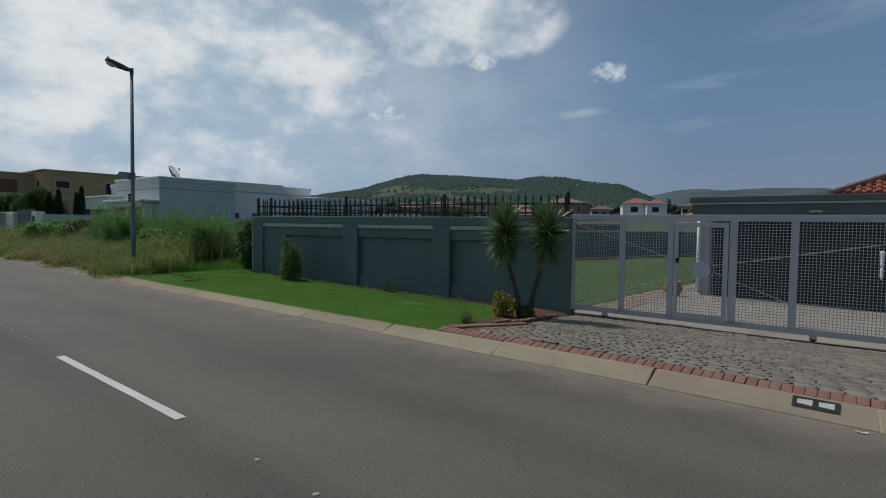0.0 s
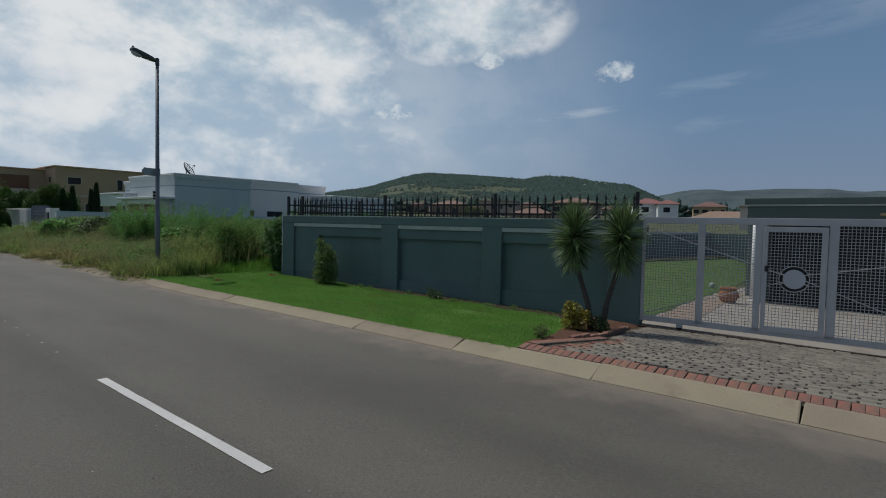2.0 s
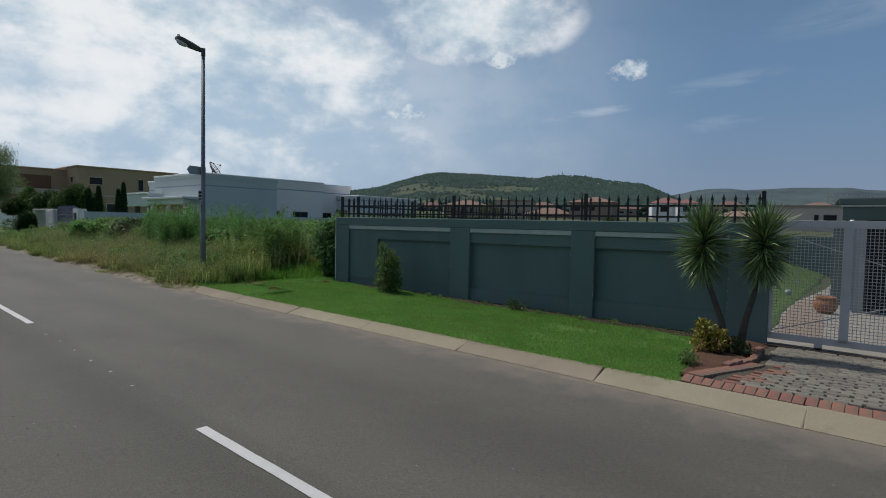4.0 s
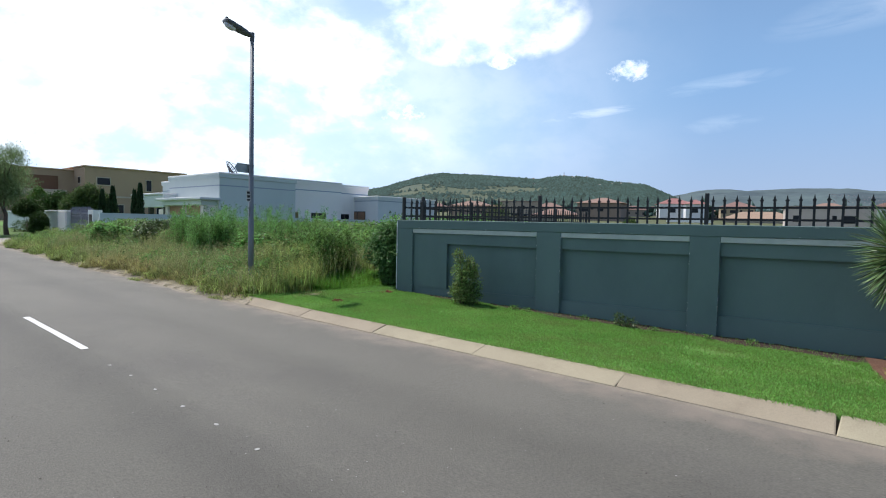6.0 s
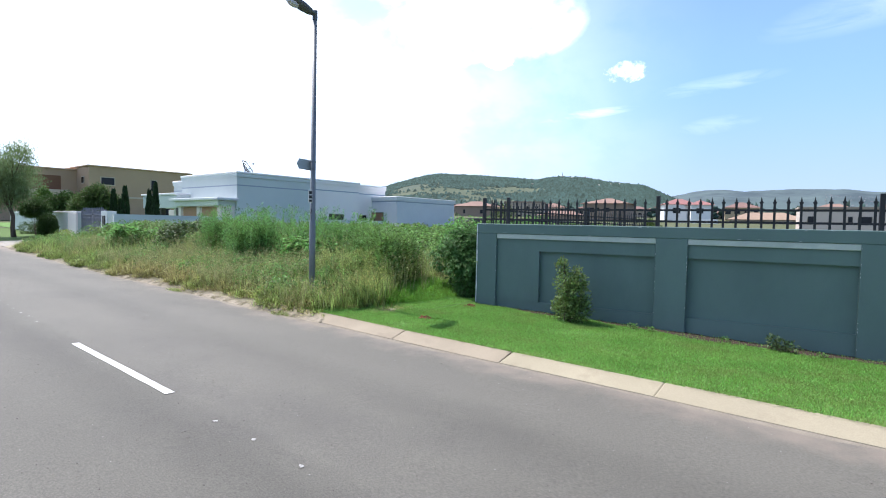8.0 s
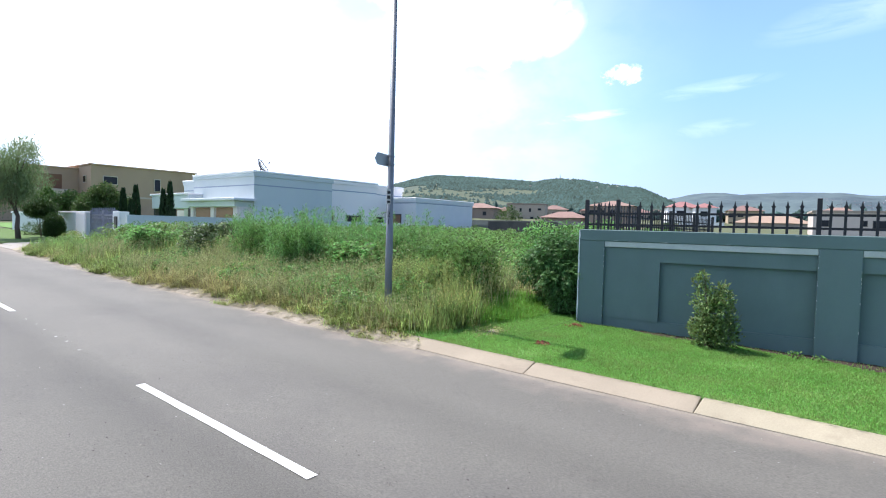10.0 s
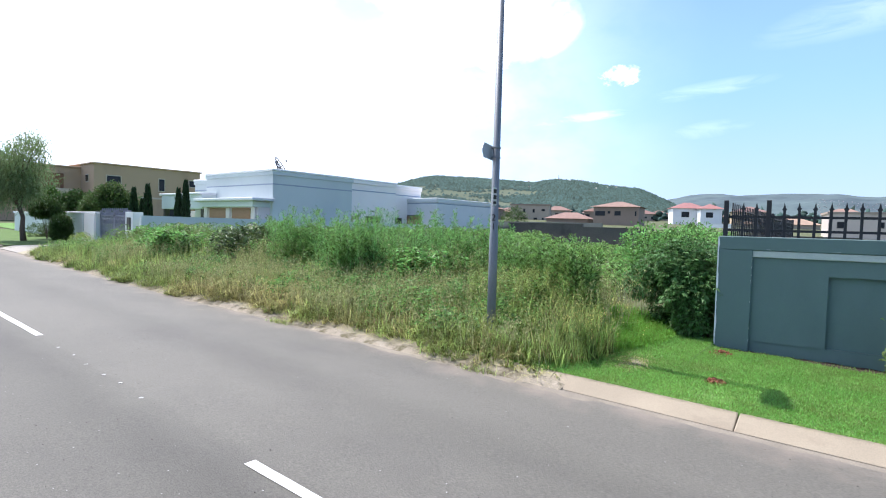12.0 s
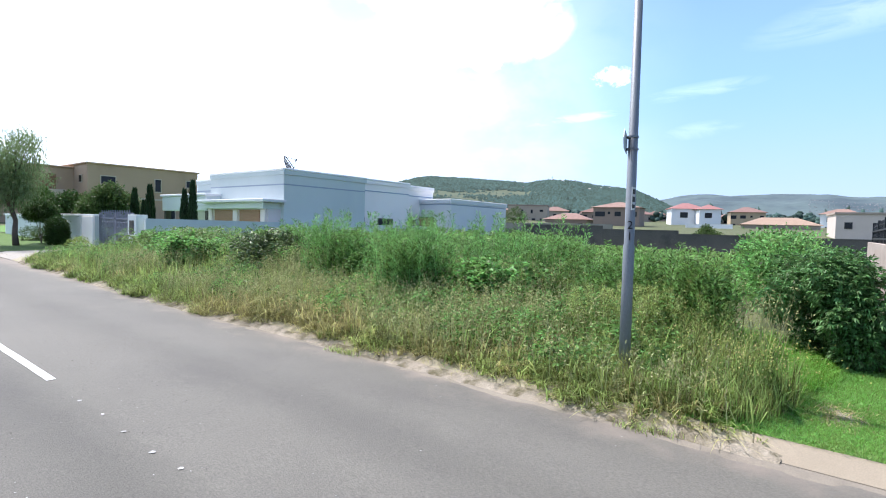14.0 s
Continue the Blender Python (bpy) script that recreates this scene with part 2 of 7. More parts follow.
TRACK_SOIL = mat("track_soil", (0.115, 0.096, 0.075), (0.08, 0.068, 0.053), 2.5, 0.95, 0.6, 60, 0.25)
MOLE = mat("fresh_red_soil", (0.28, 0.10, 0.05), (0.20, 0.075, 0.04), 9, 0.95, 0.8, 70, 0.3, bdist=0.03)
FIELD = mat("rough_ground", (0.08, 0.10, 0.04), (0.11, 0.115, 0.05), 0.4, 0.95, 0.5, 20, 0.3)
LAND = mat("land", (0.07, 0.098, 0.042), (0.095, 0.115, 0.05), 0.02, 0.95, 0.3, 2.0, 0.2, stain=(0.045, 0.075, 0.033), stain_scale=0.03, stain_lo=0.5, stain_hi=0.6)
WALL_PAINT = mat("slate_green_paint", (0.102, 0.158, 0.150), (0.118, 0.180, 0.171), 0.9, 0.8, 0.12, 120, 0.05, stain=(0.092, 0.143, 0.138), stain_scale=1.1, stain_lo=0.5, stain_hi=0.8, stretch=(1, 1, 0.6))
RAW_PLASTER = mat("raw_plaster", (0.37, 0.31, 0.27), (0.29, 0.245, 0.215), 2.5, 0.9, 0.3, 60, 0.15)
LEDGE_PALE = mat("pale_ledge_paint", (0.46, 0.50, 0.47), (0.36, 0.41, 0.39), 4, 0.8, 0.1, 90, 0.1)
BLACK_STEEL = mat("black_painted_steel", (0.012, 0.013, 0.016), (0.02, 0.02, 0.022), 6, 0.55, 0.1, 120, 0.1, metal=0.0)
GATE_PAINT = mat("silver_gate_paint", (0.50, 0.50, 0.505), (0.43, 0.43, 0.44), 4, 0.5, 0.08, 150, 0.06, metal=0.2)
PALE_GATE = mat("pale_grey_enamel", (0.5, 0.52, 0.56), (0.46, 0.48, 0.52), 4, 0.5, 0.05, 100, 0.05)
GALV = mat("galvanised_steel", (0.21, 0.23, 0.25), (0.155, 0.17, 0.19), 5, 0.55, 0.12, 90, 0.14, metal=0.25, stretch=(1, 1, 0.25), stain=(0.12, 0.11, 0.10), stain_scale=3.0, stain_lo=0.6, stain_hi=0.8)
LAMP_GREY = mat("lamp_housing", (0.10, 0.115, 0.13), (0.08, 0.09, 0.10), 5, 0.55, 0.1, 80, 0.1)
LAMP_BOWL = mat("lamp_bowl", (0.55, 0.58, 0.60), (0.5, 0.52, 0.54), 5, 0.25, 0, 50, 0.03)
SIGN_GREY = mat("sign_back_aluminium", (0.36, 0.40, 0.42), (0.32, 0.36, 0.38), 7, 0.55, 0.05, 90, 0.06, metal=0.3)
BLACK_PRINT = mat("black_print", (0.022, 0.02, 0.018), (0.035, 0.032, 0.028), 9, 0.7, 0)
WHITE_PRINT = mat("white_print", (0.60, 0.60, 0.58), (0.45, 0.45, 0.43), 20, 0.7, 0)
PAVER = mat("grey_paver", (0.26, 0.235, 0.195), (0.205, 0.19, 0.16), 3, 0.9, 0.5, 110, 0.18, vary="object", amount=0.2)
PAVER_MANY = mat("grey_paver_worn", (0.26, 0.235, 0.195), (0.205, 0.19, 0.16), 3, 0.9, 0.5, 110, 0.18, vary="island", amount=0.2)
BRICK_RED = mat("red_paver", (0.34, 0.155, 0.115), (0.27, 0.13, 0.10), 5, 0.9, 0.45, 110, 0.18, vary="object", amount=0.07, stain=(0.175, 0.15, 0.115), stain_scale=3.2, stain_lo=0.44, stain_hi=0.66)
YARD = mat("yard_paving", (0.37, 0.34, 0.295), (0.32, 0.295, 0.255), 1.0, 0.9, 0.4, 60, 0.14, stain=(0.21, 0.18, 0.14), stain_scale=0.8)
YARD_RED = mat("yard_red_paving", (0.34, 0.265, 0.205), (0.27, 0.205, 0.155), 3, 0.9, 0.4, 60, 0.14)
HOUSE_GREEN = mat("slate_house_paint", (0.074, 0.108, 0.106), (0.084, 0.12, 0.118), 0.8, 0.8, 0.1, 90, 0.04)
HOUSE_PALE_GREEN = mat("grey_green_paint", (0.19, 0.225, 0.215), (0.16, 0.195, 0.187), 1.2, 0.8, 0.1, 90, 0.05)
HOUSE_PALE = mat("pale_band_paint", (0.42, 0.46, 0.46), (0.36, 0.40, 0.40), 2, 0.8, 0.1, 90, 0.05)
GARAGE_SHADE = mat("charcoal_garage_door", (0.006, 0.0065, 0.008), (0.009, 0.0095, 0.011), 3, 0.6, 0.05, 80, 0.08)
COLUMN = mat("pale_column_paint", (0.38, 0.40, 0.41), (0.33, 0.35, 0.36), 2, 0.7, 0.1, 90, 0.05)
PIPE_WHITE = mat("white_plastic", (0.85, 0.85, 0.84), (0.8, 0.8, 0.79), 3, 0.4, 0, 50, 0.02)
TILE_RED = mat("clay_roof_tile", (0.33, 0.095, 0.06), (0.25, 0.075, 0.05), 2.5, 0.8, 0.3, 60, 0.15, vary="object", amount=0.15)
TILE_ROSE = mat("far_rose_tile", (0.36, 0.17, 0.155), (0.30, 0.145, 0.135), 0.8, 0.85, 0.4, 8, 0.12)
TILE_FAR = mat("far_clay_tile", (0.265, 0.16, 0.135), (0.215, 0.13, 0.11), 0.8, 0.85, 0.4, 8, 0.12, vary="object", amount=0.12)
TILE_TAN = mat("far_tan_tile", (0.37, 0.26, 0.19), (0.31, 0.22, 0.16), 0.8, 0.85, 0.4, 8, 0.12)
TILE_BROWN = mat("far_brown_tile", (0.22, 0.125, 0.10), (0.18, 0.105, 0.085), 0.8, 0.85, 0.4, 8, 0.12)
POT = mat("terracotta", (0.44, 0.20, 0.09), (0.31, 0.125, 0.06), 6, 0.85, 0.3, 60, 0.12)
BLUE_WHITE = mat("white_house_paint", (0.60, 0.645, 0.628), (0.56, 0.61, 0.594), 0.35, 0.8, 0.1, 40, 0.03, stain=(0.515, 0.56, 0.57), stain_scale=0.5, stain_lo=0.5, stain_hi=0.85, stretch=(1, 1, 0.5))
# Paler and warmer than the main block's white
PINK_WHITE = mat("warm_white_paint", (0.93, 0.87, 0.82), (0.89, 0.83, 0.78), 0.4, 0.8, 0.1, 40, 0.03)
CAP_WHITE = mat("white_cap_paint", (0.86, 0.86, 0.85), (0.81, 0.81, 0.81), 1, 0.7, 0.05, 60, 0.03)
PORCH_PAINT = mat("warm_porch_paint", (0.72, 0.64, 0.63), (0.67, 0.60, 0.59), 0.6, 0.8, 0.05, 60, 0.03)
TRIM_WHITE = mat("white_trim_paint", (0.68, 0.69, 0.70), (0.62, 0.64, 0.66), 1, 0.7, 0.05, 60, 0.03)
GROOVE = mat("grey_band_paint", (0.34, 0.39, 0.46), (0.30, 0.35, 0.42), 1, 0.8, 0.05, 60, 0.03)
GARAGE_WOOD = mat("wooden_door", (0.34, 0.19, 0.11), (0.28, 0.15, 0.09), 2, 0.6, 0.15, 60, 0.12, stretch=(1, 1, 8))
DARK_GLASS = mat("dark_window_glass", (0.012, 0.014, 0.018), (0.018, 0.02, 0.024), 1, 0.2, 0, 20, 0.02, spec=0.25)
FRAME_DARK = mat("bronze_window_frame", (0.05, 0.045, 0.04), (0.06, 0.055, 0.05), 3, 0.5, 0, 20, 0.02)
TAN = mat("tan_plaster", (0.45, 0.315, 0.21), (0.41, 0.285, 0.19), 0.3, 0.85, 0.1, 30, 0.04, stain=(0.37, 0.255, 0.17), stain_scale=0.3)
RECESS_BROWN = mat("dark_tan_plaster", (0.20, 0.10, 0.06), (0.17, 0.085, 0.05), 0.4, 0.85, 0.1, 30, 0.05)
TAN_TRIM = mat("pale_tan_plaster", (0.54, 0.45, 0.35), (0.49, 0.41, 0.32), 0.5, 0.85, 0.1, 30, 0.04)
WROUGHT = mat("wrought_gate", (0.20, 0.21, 0.26), (0.16, 0.17, 0.21), 3, 0.6, 0.1, 60, 0.1)
DISH_MESH = mat("dish_mesh", (0.09, 0.095, 0.105), (0.07, 0.075, 0.08), 4, 0.5, 0, 50, 0.05, metal=0.3)
BLOCK_WALL = mat("weathered_block_wall", (0.11, 0.10, 0.09), (0.085, 0.08, 0.075), 0.6, 0.95, 0.4, 14, 0.2, stain=(0.05, 0.048, 0.045), stain_scale=0.8)
BLOCK_PALE = mat("pale_rear_wall", (0.19, 0.19, 0.17), (0.16, 0.16, 0.145), 0.6, 0.9, 0.3, 14, 0.12)
CREAM = mat("cream_plaster", (0.37, 0.31, 0.255), (0.33, 0.28, 0.23), 0.4, 0.85, 0.1, 10, 0.05, vary="object", amount=0.1)
FAR_CREAM = mat("pale_cream_plaster", (0.54, 0.465, 0.41), (0.49, 0.42, 0.375), 0.4, 0.85, 0.1, 10, 0.05)
BROWN_WALL = mat("brown_plaster", (0.275, 0.205, 0.165), (0.235, 0.18, 0.145), 0.4, 0.85, 0.1, 10, 0.05)
OCHRE = mat("ochre_plaster", (0.43, 0.335, 0.225), (0.38, 0.30, 0.205), 0.4, 0.85, 0.1, 10, 0.05)
FAR_WHITE = mat("far_white_plaster", (0.74, 0.75, 0.77), (0.7, 0.71, 0.73), 0.4, 0.85, 0.05, 10, 0.03)
BARK = mat("bark", (0.13, 0.095, 0.07), (0.09, 0.065, 0.05), 6, 0.95, 0.8, 30, 0.25, stretch=(1, 1, 0.25), bdist=0.02)
YUCCA_STEM = mat("yucca_stem", (0.10, 0.088, 0.07), (0.065, 0.057, 0.047), 8, 0.95, 0.8, 40, 0.25, stretch=(1, 1, 2.5), bdist=0.02)


def leaf(name, c1, c2, transl=0.4, amount=0.3, rough=0.6, scale=0.8, spec=0.18):
    return mat(name, c1, c2, scale, rough, 0, 30, 0.08, vary="island", amount=amount, transl=transl, spec=spec)


LF_YUCCA = leaf("yucca_leaves", (0.10, 0.17, 0.06), (0.22, 0.30, 0.12), 0.12, 0.75, 0.32, 6.0, 0.6)
LF_SHRUB = leaf("shrub_leaves", (0.07, 0.14, 0.03), (0.10, 0.18, 0.04), 0.35, 0.4)
LF_PALE = leaf("pale_shrub_leaves", (0.22, 0.30, 0.11), (0.12, 0.20, 0.055), 0.35, 0.5, 0.5, 9.0, 0.3)
LF_GOLD = leaf("golden_leaves", (0.50, 0.38, 0.085), (0.16, 0.20, 0.045), 0.2, 0.6, 0.45, 14.0)
LF_VINE = leaf("vine_leaves", (0.075, 0.175, 0.05), (0.135, 0.255, 0.085), 0.32, 0.55, 0.5, 2.5, 0.25)
LF_WEED = leaf("weed_leaves", (0.115, 0.235, 0.058), (0.205, 0.33, 0.095), 0.42, 0.75, 0.5, 1.6, 0.25)
LF_WEED_DK = leaf("dark_weed_leaves", (0.095, 0.20, 0.06), (0.175, 0.285, 0.092), 0.38, 0.55, 0.5, 1.8, 0.25)
LF_FEATHER = leaf("feathery_weed_leaves", (0.125, 0.275, 0.07), (0.20, 0.365, 0.11), 0.42, 0.72, 0.5, 2.2, 0.25)
LF_GRASS = leaf("tall_grass", (0.195, 0.285, 0.075), (0.35, 0.395, 0.135), 0.5, 0.75, 0.55, 1.3, 0.25)
LF_STRAW = leaf("straw_grass", (0.46, 0.41, 0.19), (0.36, 0.36, 0.15), 0.48, 0.5, 0.6, 1.5)
LF_SEED = leaf("seed_heads", (0.40, 0.40, 0.19), (0.29, 0.31, 0.13), 0.3, 0.45, 0.8, 1.5)
LF_YELLOW = leaf("yellow_flowers", (0.62, 0.55, 0.16), (0.55, 0.5, 0.2), 0.3, 0.2, 0.6)
LF_TREE = leaf("willow_leaves", (0.17, 0.25, 0.105), (0.23, 0.30, 0.14), 0.4, 0.35)
LF_CYPRESS = leaf("cypress_leaves", (0.022, 0.045, 0.02), (0.032, 0.062, 0.025), 0.12, 0.35, 0.6)
LF_GARDEN = leaf("garden_leaves", (0.075, 0.125, 0.04), (0.11, 0.165, 0.05), 0.3, 0.4, 0.5, 2.0)
LF_TOPIARY = leaf("clipped_leaves", (0.05, 0.095, 0.026), (0.08, 0.135, 0.036), 0.2, 0.4, 0.45, 2.0)
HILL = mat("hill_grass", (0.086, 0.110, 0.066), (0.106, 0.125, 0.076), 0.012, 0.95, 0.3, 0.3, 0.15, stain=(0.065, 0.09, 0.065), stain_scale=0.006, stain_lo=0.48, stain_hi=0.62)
FAR_TOWN = mat("far_town_walls", (0.33, 0.30, 0.31), (0.24, 0.225, 0.24), 0.05, 0.9, 0, 1, 0.1, vary="island", amount=0.3)
YARD_GRASS = mat("yard_grass", (0.068, 0.132, 0.022), (0.09, 0.155, 0.030), 0.9, 0.95, 0.5, 60, 0.25, stain=(0.13, 0.14, 0.05), stain_scale=0.8, stain_lo=0.6, stain_hi=0.8)
LF_FRESH = leaf("fresh_grass", (0.16, 0.37, 0.05), (0.24, 0.45, 0.08), 0.45, 0.35, 0.6, 2.0)
LF_SHINY = leaf("dark_shiny_leaves", (0.06, 0.11, 0.04), (0.11, 0.155, 0.06), 0.25, 0.5, 0.45, 3.0, 0.3)
BRASS = mat("aged_brass", (0.42, 0.34, 0.19), (0.32, 0.26, 0.15), 8, 0.4, 0, 50, 0.05, metal=0.6)
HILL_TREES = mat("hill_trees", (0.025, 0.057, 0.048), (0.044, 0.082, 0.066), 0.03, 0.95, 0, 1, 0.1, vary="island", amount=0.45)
# Paler, bluer green: distance haze is mixed into the ridge's colour
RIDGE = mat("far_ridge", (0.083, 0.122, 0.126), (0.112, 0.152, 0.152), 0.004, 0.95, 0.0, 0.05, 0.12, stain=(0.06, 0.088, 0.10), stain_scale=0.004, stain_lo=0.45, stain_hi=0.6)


# ---------------------------------------------------------------- building helpers
ORIGIN = {}


def thing(name, at=(0, 0, 0), label="", category="", group="", kind=""):
    ob = new(name)
    ob.location = at
    ob.empty_display_size = 0.2
    ORIGIN[ob] = Vector(at)
    return tagged(ob, label, category, group, kind)


def mesh_of(name, bm, material, smooth=False):
    me = bpy.data.meshes.new(name)
    bm.to_mesh(me)
    bm.free()
    me.materials.append(material)
    if smooth:
        me.polygons.foreach_set("use_smooth", [True] * len(me.polygons))
    return me


def part(name, bm, material, parent=None, label="", smooth=False):
    """A bmesh in world metres as one mesh object, under a thing or a part."""
    if parent is not None:
        bm.transform(Matrix.Translation(-ORIGIN[parent]))
    ob = new(name, mesh_of(name, bm, material, smooth))
    if parent is not None:
        ob.parent = parent
        ORIGIN[ob] = ORIGIN[parent]
    if label:
        ob["label"] = label
    return ob


def solid(name, bm, material, label="", category="", kind="", group="", smooth=False):
    ob = part(name, bm, material, None, "", smooth)
    ORIGIN[ob] = Vector((0, 0, 0))
    return tagged(ob, label, category, group, kind)


def BM():
    return bmesh.new()


def box(bm, x0, x1, y0, y1, z0, z1, m=None, bevel=0.0):
    vs = [bm.verts.new((x, y, z)) for z in (z0, z1) for x, y in ((x0, y0), (x1, y0), (x1, y1), (x0, y1))]
    fs = [bm.faces.new([vs[i] for i in f]) for f in ((3, 2, 1, 0), (4, 5, 6, 7), (0, 1, 5, 4), (1, 2, 6, 5), (2, 3, 7, 6), (3, 0, 4, 7))]
    if bevel:
        es = list({e for f in fs for e in f.edges})
        r = bmesh.ops.bevel(bm, geom=es, offset=bevel, segments=1, affect="EDGES")
        vs = list({v for f in r["faces"] for v in f.verts} | {v for v in vs if v.is_valid})
    if m is not None:
        bmesh.ops.transform(bm, matrix=m, verts=[v for v in vs if v.is_valid])
    return bm


def tube(bm, points, radii, n=8, cap=True):
    """A tapered tube along points."""
    rings, pts = [], [Vector(p) for p in points]
    for i, p in enumerate(pts):
        d = (pts[min(i + 1, len(pts) - 1)] - pts[max(i - 1, 0)]).normalized()
        a = d.orthogonal().normalized() if abs(d.z) > 0.99 else d.cross(Vector((0, 0, 1))).normalized()
        b = d.cross(a)
        r = radii[i] if isinstance(radii, (list, tuple)) else radii
        rings.append([bm.verts.new(p + r * (math.cos(t) * a + math.sin(t) * b)) for t in [2 * math.pi * k / n for k in range(n)]])
    for q, s in zip(rings, rings[1:]):
        for k in range(n):
            bm.faces.new((q[k], q[(k + 1) % n], s[(k + 1) % n], s[k]))
    if cap:
        bm.faces.new(rings[0][::-1])
        bm.faces.new(rings[-1])
    return bm


def np_mesh(name, verts, loops, totals, material):
    me = bpy.data.meshes.new(name)
    me.vertices.add(len(verts))
    me.vertices.foreach_set("co", np.asarray(verts, np.float32).ravel())
    me.loops.add(len(loops))
    me.loops.foreach_set("vertex_index", np.asarray(loops, np.int32))
    me.polygons.add(len(totals))
    starts = np.concatenate([[0], np.cumsum(totals)[:-1]]).astype(np.int32)
    me.polygons.foreach_set("loop_start", starts)
    me.polygons.foreach_set("loop_total", np.asarray(totals, np.int32))
    me.materials.append(material)
    me.update(calc_edges=True)
    return me


def unit(v):
    return v / np.maximum(np.linalg.norm(v, axis=-1, keepdims=True), 1e-9)


def leaf_arrays(rng, base, way, length, width, droop=0.0):
    """Folded pointed leaves: one quad each, from base along way."""
    n = len(base)
    way = unit(way)
    side = unit(np.cross(way, unit(rng.normal(size=(n, 3)) * 0.6 + (0, 0, 1))))
    up = np.cross(side, way)
    length, width = np.broadcast_to(length, n)[:, None], np.broadcast_to(width, n)[:, None]
    mid = base + way * length * 0.45 + up * width * 0.25
    tip = base + way * length - np.array([0, 0, 1.0]) * droop * length
    v = np.stack([base, mid - side * width / 2, tip, mid + side * width / 2], 1).reshape(-1, 3)
    return v, np.arange(4 * n), np.full(n, 4)


def blade_arrays(rng, base, way, length, width, bend, roll=0.0):
    """Grass blades: a quad and a tip, bending over outwards."""
    n = len(base)
    way = unit(way)
    length, width, bend = (np.broadcast_to(a, n)[:, None] for a in (length, width, bend))
    out = unit(np.c_[way[:, :2] + rng.normal(size=(n, 2)) * 0.05, np.zeros(n)])
    side = np.c_[-out[:, 1], out[:, 0], np.zeros(n)]
    turn = (rng.normal(size=n) * roll)[:, None] if roll else np.zeros((n, 1))
    side = side * np.cos(turn) + np.cross(way, side) * np.sin(turn)
    mid = base + way * length * 0.55
    tip = base + way * length + (out * 0.7 - np.array([0, 0, 1.0]) * 0.55) * bend * length
    v = np.stack([base - side * width / 2, base + side * width / 2, mid + side * width * 0.4, mid - side * width * 0.4, tip], 1).reshape(-1, 3)
    k = 5 * np.arange(n)[:, None]
    return v, (k + np.array([[0, 1, 2, 3, 3, 2, 4]])).ravel(), np.tile([4, 3], n)


def foliage(name, arrays, material, parent=None, label="", kind="", category=""):
    """Joins leaf or blade arrays into one mesh object."""
    vs, ls, ts, off = [], [], [], 0
    for v, l, t in arrays:
        vs.append(v)
        ls.append(l + off)
        ts.append(t)
        off += len(v)
    v = np.concatenate(vs)
    if parent is not None:
        v = v - np.array(ORIGIN[parent])
    ob = new(name, np_mesh(name, v, np.concatenate(ls), np.concatenate(ts), material))
    ORIGIN[ob] = ORIGIN.get(parent, Vector((0, 0, 0)))
    if parent is not None:
        ob.parent = parent
    return tagged(ob, label, category, "", kind)


def in_ball(rng, n, centre, radii, shell=0.55):
    d = unit(rng.normal(size=(n, 3)))
    r = (shell + (1 - shell) * rng.random((n, 1)) ** 0.6)
    return np.asarray(centre) + d * r * np.asarray(radii), d


# ---------------------------------------------------------------- the lie of the land
def kerb_in(y):
    """The foot of the kerb, which wanders a little along the street."""
    return np.interp(y, (-6, 2.4, 5, 8, 12, 17, 22, 27, 34, 41, 60), (6.25, 6.19, 6.10, 6.05, 6.01, 6.00, 5.96, 5.88, 6.05, 6.2, 6.3))


def kerb_out(y):
    return kerb_in(y) + 0.33


WA, WB = Vector((9.42, 15.15, 0)), Vector((10.63, 5.37, 0))   # street wall, from its far corner to the gate
WD = (WB - WA).normalized()                                   # along the wall, towards the gate
TURN = math.atan2(WD.y, WD.x)
SIDE_TURN = radians(1.5)                                      # the side wall runs straight away from the street


def wall_frame(u0=0.0):
    """Local x along the street wall, local y into the property, z up."""
    return Matrix.Translation(WA + WD * u0) @ Matrix.Rotation(TURN, 4, "Z")


def road_z(y):
    return 0.013 * (np.clip(y, -70, 150) - 5)


def gutter(y):
    """How far the road falls to its gutter."""
    return np.interp(y, (7, 10, 14, 60), (0.0, 0.014, 0.055, 0.055))


def road_at(x, y):
    return road_z(y) - gutter(y) * np.clip((np.asarray(x) - 3.3) / 2.7, 0, 1)


def base_z(y):
    return np.where(np.asarray(y) < 15.15, np.clip(0.03 * (np.asarray(y) - 5.35) - 0.10, -0.29, 0.195), road_z(y) + 0.11)


def land_z(x, y):
    x, y = np.asarray(x, float), np.asarray(y, float)
    k, b = road_z(y) - gutter(y) + 0.10, base_z(y)
    f = np.clip((x - 6.4) / 3.2, 0, 1)
    z = k * (1 - f) + b * f
    far = np.clip(x - 45, 0, 240) * 0.030 + np.clip(y - 60, 0, 240) * 0.012 * np.clip(x / 20, 0, 1)
    yard = 0.037 * np.clip(x - 11.2, 0, 18) * np.clip((40 - x) / 4, 0, 1) * np.clip((8.2 - y) / 2.2, 0, 1)
    yard = yard + 0.10 * np.clip((5.4 - y) / 0.25, 0, 1) * np.clip((x - 9.0) / 0.3, 0, 1) * np.clip((40 - x) / 4, 0, 1)
    return np.where(x < kerb_in(y) + 0.25, k - 0.20, z) + far - yard


